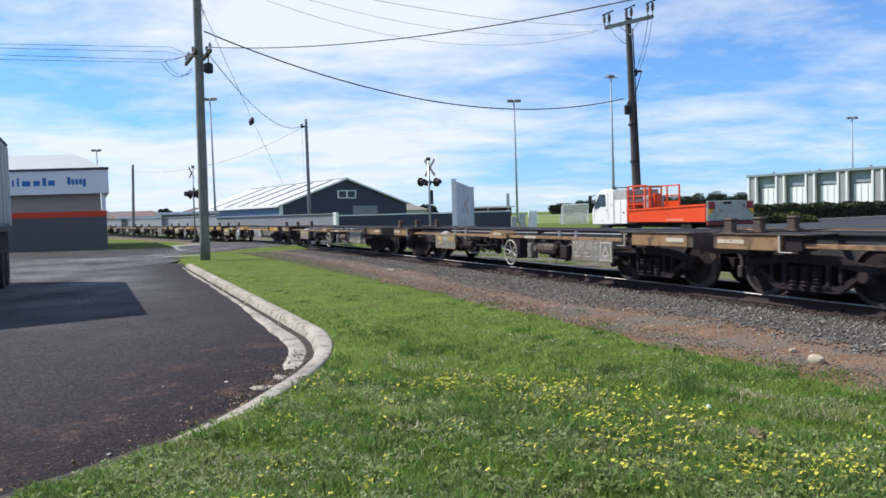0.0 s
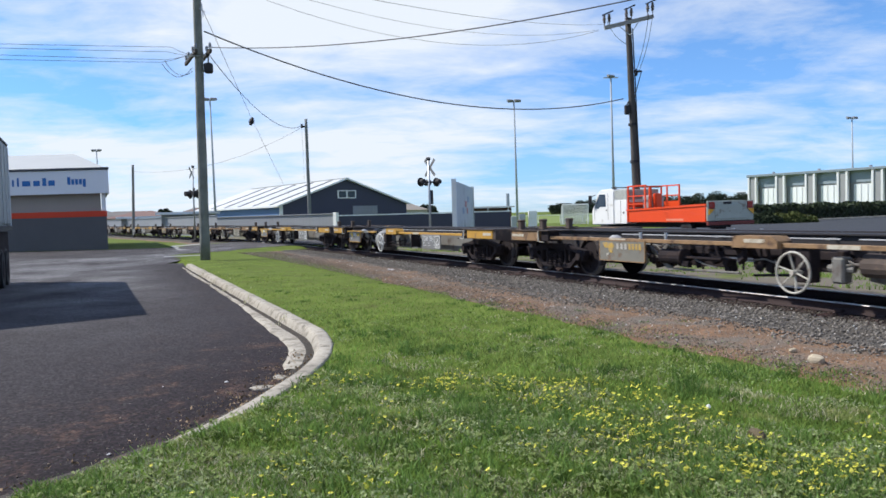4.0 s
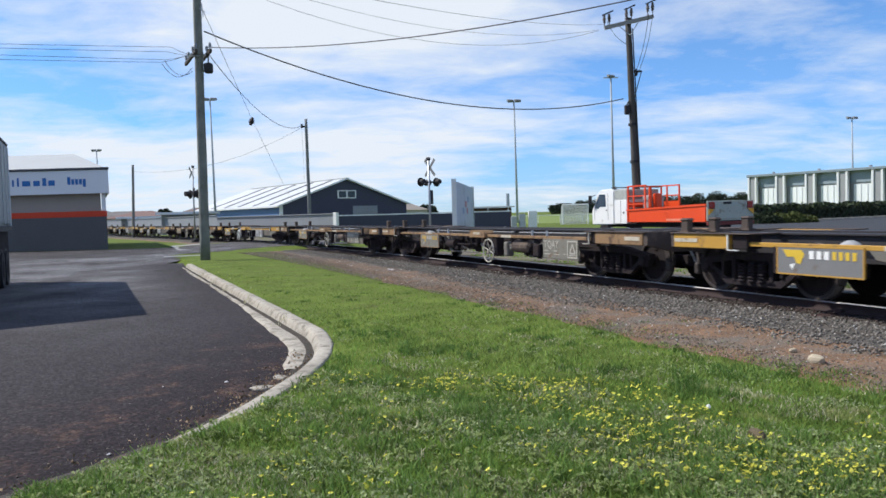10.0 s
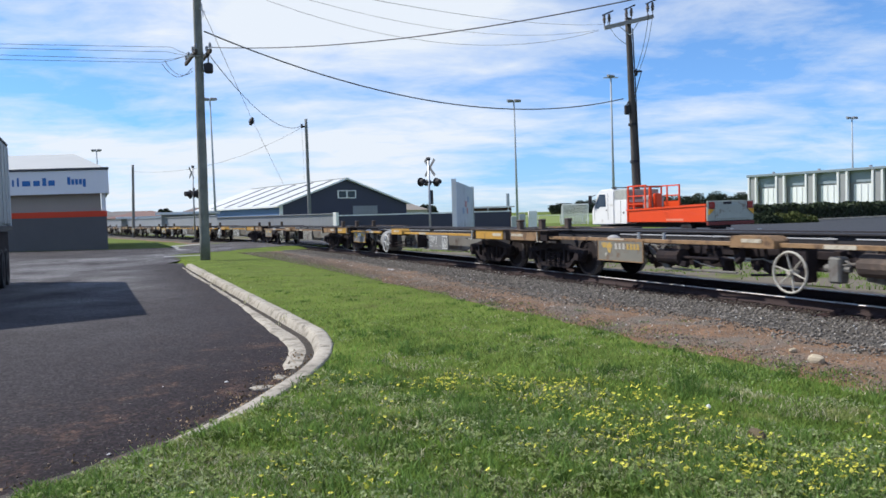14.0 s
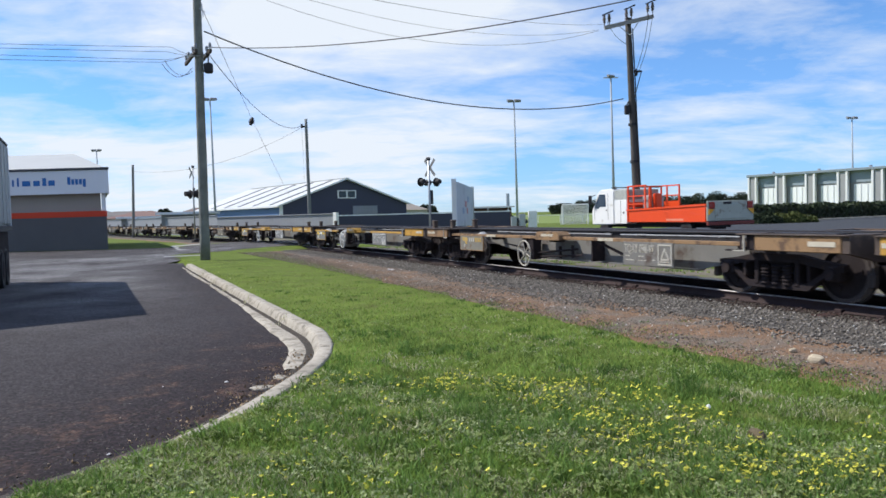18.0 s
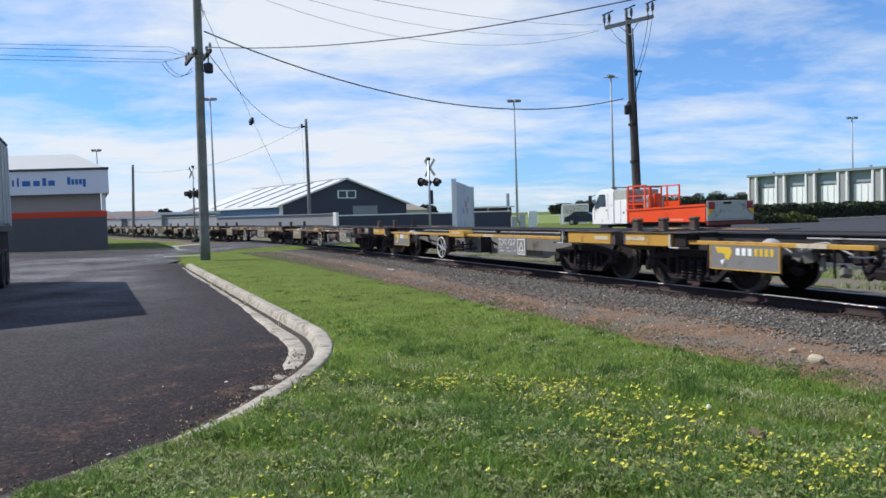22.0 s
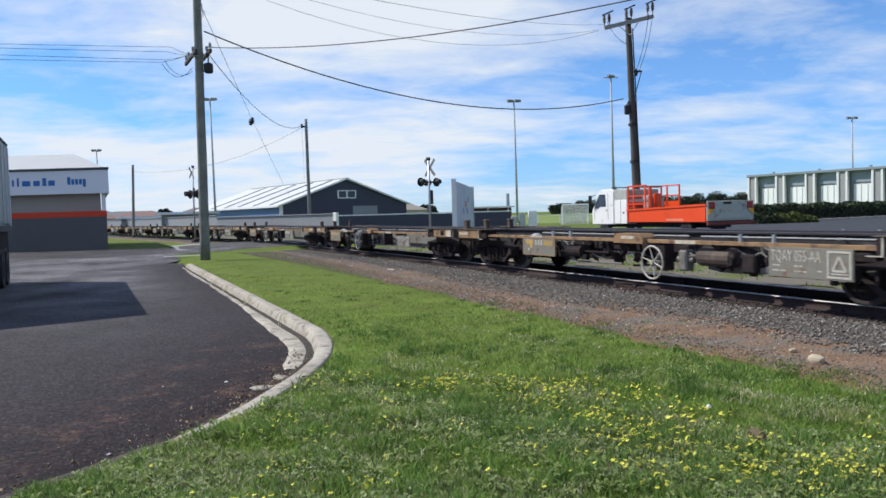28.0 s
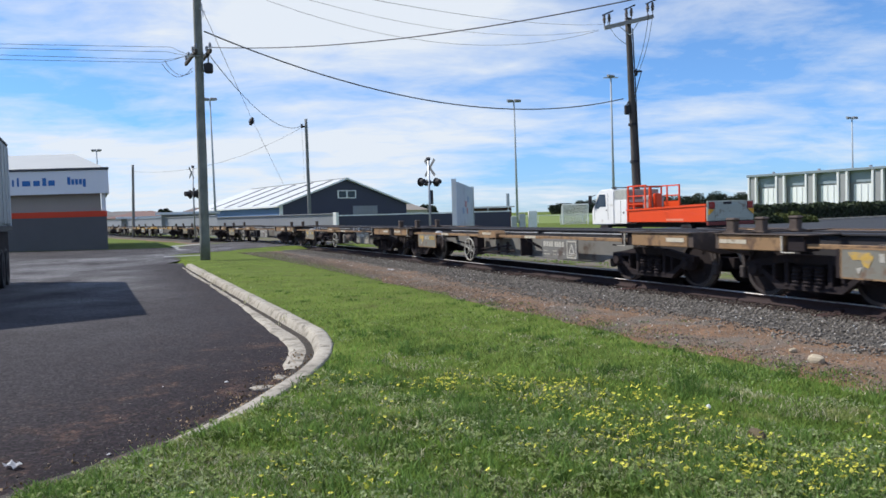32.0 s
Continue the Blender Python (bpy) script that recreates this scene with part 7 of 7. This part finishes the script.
M_HEDGE = mat("dark_hedge_leaf", (0.032, 0.045, 0.022), 0.7, vary=0.25, scale=0.5, fine=6, bump=0, island=1.2, spec=0.2)
M_BUSH = mat("yellow_green_leaf", (0.075, 0.09, 0.025), 0.7, vary=0.25, scale=0.5, fine=6, bump=0, island=1.2, spec=0.2)
M_TREE = mat("dark_tree_leaf", (0.03, 0.042, 0.026), 0.7, vary=0.25, scale=0.2, fine=3, bump=0, island=1.2, spec=0.2)


def build_plants():
    rng = np.random.default_rng(31)
    a, b = np.array((27.5, 70.5)), np.array((60.0, 94.0))
    d = (b - a) / np.linalg.norm(b - a)
    nrm = np.array((-d[1], d[0]))
    L = float(np.linalg.norm(b - a))
    def hedge(n):
        t, w = rng.uniform(0, 1, n), rng.uniform(-0.9, 0.9, n)
        top = 1.62 + 0.1 * np.sin(t * 40) + 0.08 * np.sin(t * 93)
        h = top * rng.uniform(0.0, 1.0, n) ** 0.8
        return np.stack([a[0] + d[0] * t * L + nrm[0] * w, a[1] + d[1] * t * L + nrm[1] * w, h], -1)
    v, f = leaf_cloud(16000, rng, hedge, 0.17)
    h = thing("hedge", pose(0, 0, 0), "long clipped dark green hedge along the yard", "hedge")
    part("foliage", raw("foliage", v, f, M_HEDGE), None, h)
    core = box(0, L, -0.7, 0.7, -0.1, 1.35, 0.15)
    part("woody_core", core, mat("hedge_core", (0.018, 0.022, 0.012), 0.9, vary=0.3), h, at=pose(a[0], a[1], 0, 0, 0, math.degrees(math.atan2(d[1], d[0]))))
    for x, y, rx, ry, rz, m, lab in ((30.6, 67.6, 2.3, 1.1, 0.95, M_BUSH, "low rounded yellow-green shrub before the hedge"), (28.0, 67.0, 1.6, 1.1, 1.0, M_HEDGE, "low dark green shrub before the hedge")):
        def bush(n):
            q = rng.normal(0, 1, (n, 3)); q /= np.linalg.norm(q, axis=1)[:, None]
            q *= rng.uniform(0.55, 1.0, n)[:, None] ** 0.5
            q[:, 2] = abs(q[:, 2])
            return q * np.array((rx, ry, rz)) * (1 + 0.12 * np.sin(q[:, :1] * 9)) + np.array((x, y, 0))
        v, f = leaf_cloud(3500, rng, bush, 0.11)
        s = thing("shrub", pose(0, 0, 0), lab, "shrub", "shrubs by the hedge")
        part("foliage", raw("foliage", v, f, m), None, s)
        bm = bmesh.new()
        for k in range(7):
            rod((x, y, 0), (x + rng.normal(0, rx * .4), y + rng.normal(0, ry * .4), rz * 0.7), 0.03, 0.012, 5, bm)
        part("stems", bm, M_WOODPOLE2, s)
    # distant trees: trunk, limbs and an uneven crown
    spots = [(60, 400, 4.6, 9), (66, 405, 5.4, 11), (73, 400, 6.6, 10), (80, 402, 6.8, 12), (114, 395, 6.4, 12), (121, 400, 8.0, 13), (129, 405, 7.4, 13), (137, 398, 8.6, 14), (145, 402, 9.4, 14), (153, 402, 8.6, 13), (161, 400, 7.4, 13),
             (90, 410, 4.4, 12), (99, 410, 4.0, 12), (108, 408, 4.6, 12), (-63, 175, 5.0, 3.2), (-3, 180, 4.0, 4)]
    for x, y, h, w in spots:
        t = thing("tree", pose(x, y, 0), "distant dark green rounded tree", "tree", "distant trees")
        bm = rod((0, 0, -0.2), (0.1, 0, h * 0.55), 0.28, 0.16, 7)
        for k in range(5):
            an = k * 1.3
            rod((0.05, 0, h * 0.35), (math.cos(an) * w * 0.3, math.sin(an) * w * 0.3, h * 0.7), 0.12, 0.05, 5, bm)
        part("trunk", bm, M_WOODPOLE2, t)
        blobs = [(rng.uniform(-.38, .38) * w, rng.uniform(-.38, .38) * w, h * rng.uniform(0.25, 0.8), w * rng.uniform(0.14, 0.27)) for _ in range(15)]
        def crown(n):
            i = rng.integers(0, len(blobs), n)
            c = np.array(blobs)[i]
            q = rng.normal(0, 1, (n, 3)); q /= np.linalg.norm(q, axis=1)[:, None]
            q = c[:, :3] + q * (c[:, 3] * rng.uniform(0.5, 1.0, n))[:, None]
            q[:, 2] = np.minimum(q[:, 2], h)
            return q
        v, f = leaf_cloud(4200, rng, crown, 0.36)
        part("crown", raw("crown", v, f, M_TREE), None, t)


build_plants()


def build_yard():
    """Asphalt yard beyond the line, its pale kerb, a strip of driveway and rough grass."""
    S = np.arange(-26, 46, 1.0)
    x0, y0 = on_line(S, -6.5)
    a, b = np.array((22.0, 66.5)), np.array((64.0, 97.0))
    k = np.linspace(0, 1, len(S))
    far = a[None] + (b - a)[None] * k[:, None]
    rows = []
    for q in (0.0, 0.25, 0.5, 0.75, 1.0):
        rows.append(np.stack([x0 + (far[:, 0] - x0) * q, y0 + (far[:, 1] - y0) * q, np.full(len(S), 0.012)], -1))
    tagged(new("yard", strip_mesh("yard", rows, M_TARMAC_FAR, True)), "wide worn grey asphalt yard beyond the railway", "yard", kind="structure")
    d = (b - a) / np.linalg.norm(b - a)
    kb = new("yard_kerb", mesh_of("yard_kerb", box(0, float(np.linalg.norm(b - a)), -0.3, 0.3, -0.1, 0.16, 0.02), M_CONCRETE))
    kb.matrix_basis = pose(a[0] + 1.2, a[1] - 1.65, 0, 0, 0, math.degrees(math.atan2(d[1], d[0])))
    tagged(kb, "pale concrete kerb along the far yard edge", "kerb", kind="structure")
    lip = new("concrete_lip", mesh_of("concrete_lip", box(-0.8, 0.8, -0.3, 0.3, -0.2, 0.0, 0.02), M_CONCRETE2))
    lip.matrix_basis = pose(-11.9, 35.0, 0.03, 0, 0, 20)
    tagged(lip, "pale worn concrete slab at the kerb end", "slab", kind="structure")
    dr = new("driveway", mesh_of("driveway", prism([(-17.6, 49.6), (-14.6, 42.2), (-13.0, 43.6), (-14.8, 48.6), (-16.6, 53.0)], -0.05, 0.035, "z"), M_CONCRETE2))
    tagged(dr, "pale concrete driveway apron beside the road", "driveway", kind="structure")
    fl = new("sports_field", mesh_of("sports_field", prism([(4, 100), (60, 112), (150, 380), (-40, 380)], -0.05, 0.02, "z"), mat("bright_field_grass", (0.16, 0.21, 0.045), 0.95, vary=0.15, scale=0.08, fine=1.0, bump=0.1)))
    tagged(fl, "bright green mown sports field", "field", kind="structure")


build_yard()


def build_houses():
    rng = random.Random(41)
    M_BRICK = mat("cream_house_wall", (0.45, 0.42, 0.36), 0.8, vary=0.08, scale=0.6, fine=12)
    M_WIN = mat("dark_window_glass", (0.025, 0.03, 0.04), 0.1, vary=0, bump=0)
    for x, y, w, d, e, r, col, lab in ((-63, 148, 13, 9, 2.5, 3.9, (0.15, 0.14, 0.135), "low cream house with a grey hip roof"),
                                       (-55, 138, 11, 8, 2.4, 3.7, (0.19, 0.115, 0.10), "low cream house with a red hip roof"),
                                       (-49, 152, 10, 8, 2.6, 4.3, (0.17, 0.135, 0.12), "low cream house with a brown hip roof"),
                                       (-7.0, 150, 8, 8, 2.6, 4.2, (0.25, 0.22, 0.19), "low house with a tan hip roof behind the shed"),
                                       (-75, 160, 12, 9, 2.8, 4.8, (0.2, 0.2, 0.2), "low house with a dark hip roof")):
        h = thing("house", pose(x, y, 0), lab, "house", "houses in the distance")
        part("wall", box(-w / 2, w / 2, 0, d, -0.1, e), M_BRICK, h)
        bm = bmesh.new()
        o = 0.5
        a = [bm.verts.new(p) for p in ((-w / 2 - o, -o, e), (w / 2 + o, -o, e), (w / 2 + o, d + o, e), (-w / 2 - o, d + o, e))]
        q = [bm.verts.new(p) for p in ((-w / 2 + d / 2, d / 2, r), (w / 2 - d / 2, d / 2, r))]
        for f in ((a[0], a[1], q[1], q[0]), (a[1], a[2], q[1]), (a[2], a[3], q[0], q[1]), (a[3], a[0], q[0]), (a[3], a[2], a[1], a[0])):
            bm.faces.new(f)
        part("roof", bm, mat("roof_tile_%d" % int(col[0] * 100), col, 0.8, vary=0.15, scale=0.5, fine=6, bump=0.2), h)
        for wx in (-w * 0.3, w * 0.05, w * 0.32):
            win = part("window", box(wx - 0.8, wx + 0.8, -0.06, 0.04, 1.0, 2.1), M_WHITE, h)
            part("pane", box(wx - 0.7, wx + 0.7, -0.08, -0.05, 1.1, 2.0), M_WIN, win)
    # long low sheds with white roofs
    for x, y, w, h_, mm, lab in ((-31.3, 92.0, 5.0, 2.75, M_WHITEROOF, "low white carport with a flat pale roof"), (-43.0, 112.0, 8.0, 2.5, M_SHOPTAN, "low tan-roofed shed near the houses")):
        s = thing("low_shed", pose(x, y, 0), lab, "shed", "low sheds by the houses")
        part("wall", box(-w / 2, w / 2, 0.5, 6, -0.1, h_ - 0.3), M_GREYCLAD, s)
        part("roof", box(-w / 2 - 0.4, w / 2 + 0.4, -0.2, 6.4, h_ - 0.3, h_ - 0.05, 0.02), mm, s)
        part("roof_edge", box(-w / 2 - 0.45, w / 2 + 0.45, -0.26, -0.2, h_ - 0.33, h_ - 0.02), M_FASCIA, s)
        for k in range(3):
            part("opening", box(-w / 2 + 1 + k * w / 3, -w / 2 + 3.2 + k * w / 3, 0.44, 0.5, 0.0, h_ - 0.9), M_OFFWHITE, s)


build_houses()


def build_car():
    c = thing("dark_car", Matrix.Identity(4), "dark blue sedan driving across the far yard", "car")
    M_BODY = mat("dark_blue_car_paint", (0.02, 0.025, 0.045), 0.25, vary=0.03, bump=0)
    M_CGLASS = mat("car_glass", (0.03, 0.04, 0.05), 0.06, vary=0, bump=0)
    bm = prism([(-2.25, 0.35), (-2.28, 0.75), (-2.1, 0.95), (-1.4, 1.0), (1.0, 0.98), (2.05, 0.82), (2.28, 0.62), (2.25, 0.32)], -0.88, 0.88, "y")
    bmesh.ops.bevel(bm, geom=bm.edges[:], offset=0.06, segments=2, affect="EDGES")
    part("body", bm, M_BODY, c, smooth=False)
    part("roof", prism([(-1.45, 1.40), (-1.0, 1.46), (0.2, 1.46), (0.35, 1.40)], -0.68, 0.68, "y"), M_BODY, c)
    part("greenhouse", prism([(-1.85, 0.98), (-1.25, 1.40), (0.3, 1.40), (1.05, 0.97)], -0.74, 0.74, "y"), M_CGLASS, c)
    for x in (-1.4, 1.38):
        for y in (-0.80, 0.80):
            w = part("wheel", rod((0, -0.1, 0), (0, 0.1, 0), 0.32, None, 18), mat("black_rubber", (0.02, 0.02, 0.021), 0.85, vary=0.2, bump=0.2), c, at=pose(x, y, 0.32))
            part("rim", rod((0, -0.11, 0), (0, 0.11, 0), 0.2, None, 12), M_GALV, w)
    part("headlight", box(2.15, 2.27, 0.5, 0.8, 0.6, 0.74, 0.02), M_WHITE, c)
    part("headlight", box(2.15, 2.27, -0.8, -0.5, 0.6, 0.74, 0.02), M_WHITE, c)
    return c


CAR = build_car()


def motions_small():
    # the far car: rolls in from behind the fence, round behind the truck and off along the yard
    rows = [(0.0, -6.6, 86.0, 0), (17.0, 3.9, 86.0, 0), (18.3, 8.6, 86.0, 0), (19.0, 11.5, 86.0, 0), (20.2, 13.3, 86.0, 0), (21.2, 14.6, 86.0, -4), (22.2, 16.4, 85.0, -30),
            (23.4, 19.6, 80.0, -62), (24.3, 22.6, 72.5, -66), (24.9, 23.6, 66.8, -60), (25.5, 26.4, 62.6, -40), (26.3, 34.5, 58.0, -28), (28.0, 52.0, 50.0, -24), (29.0, 60.0, 46.5, -22), (32.0, 62.0, 45.7, -22)]
    walk(CAR, [(t, pose(x, y, 0.0, 0, 0, a)) for t, x, y, a in rows])
    rows = [(0.0, -5.6, 0), (28.6, -5.5, 0), (29.4, -3.3, 50), (30.0, -3.12, 90), (31.0, -3.13, 130), (32.0, -3.10, 150)]
    walk(BLOWN, [(t, pose(x, 5.38, -0.105, 0, 0, a)) for t, x, a in rows])


motions()
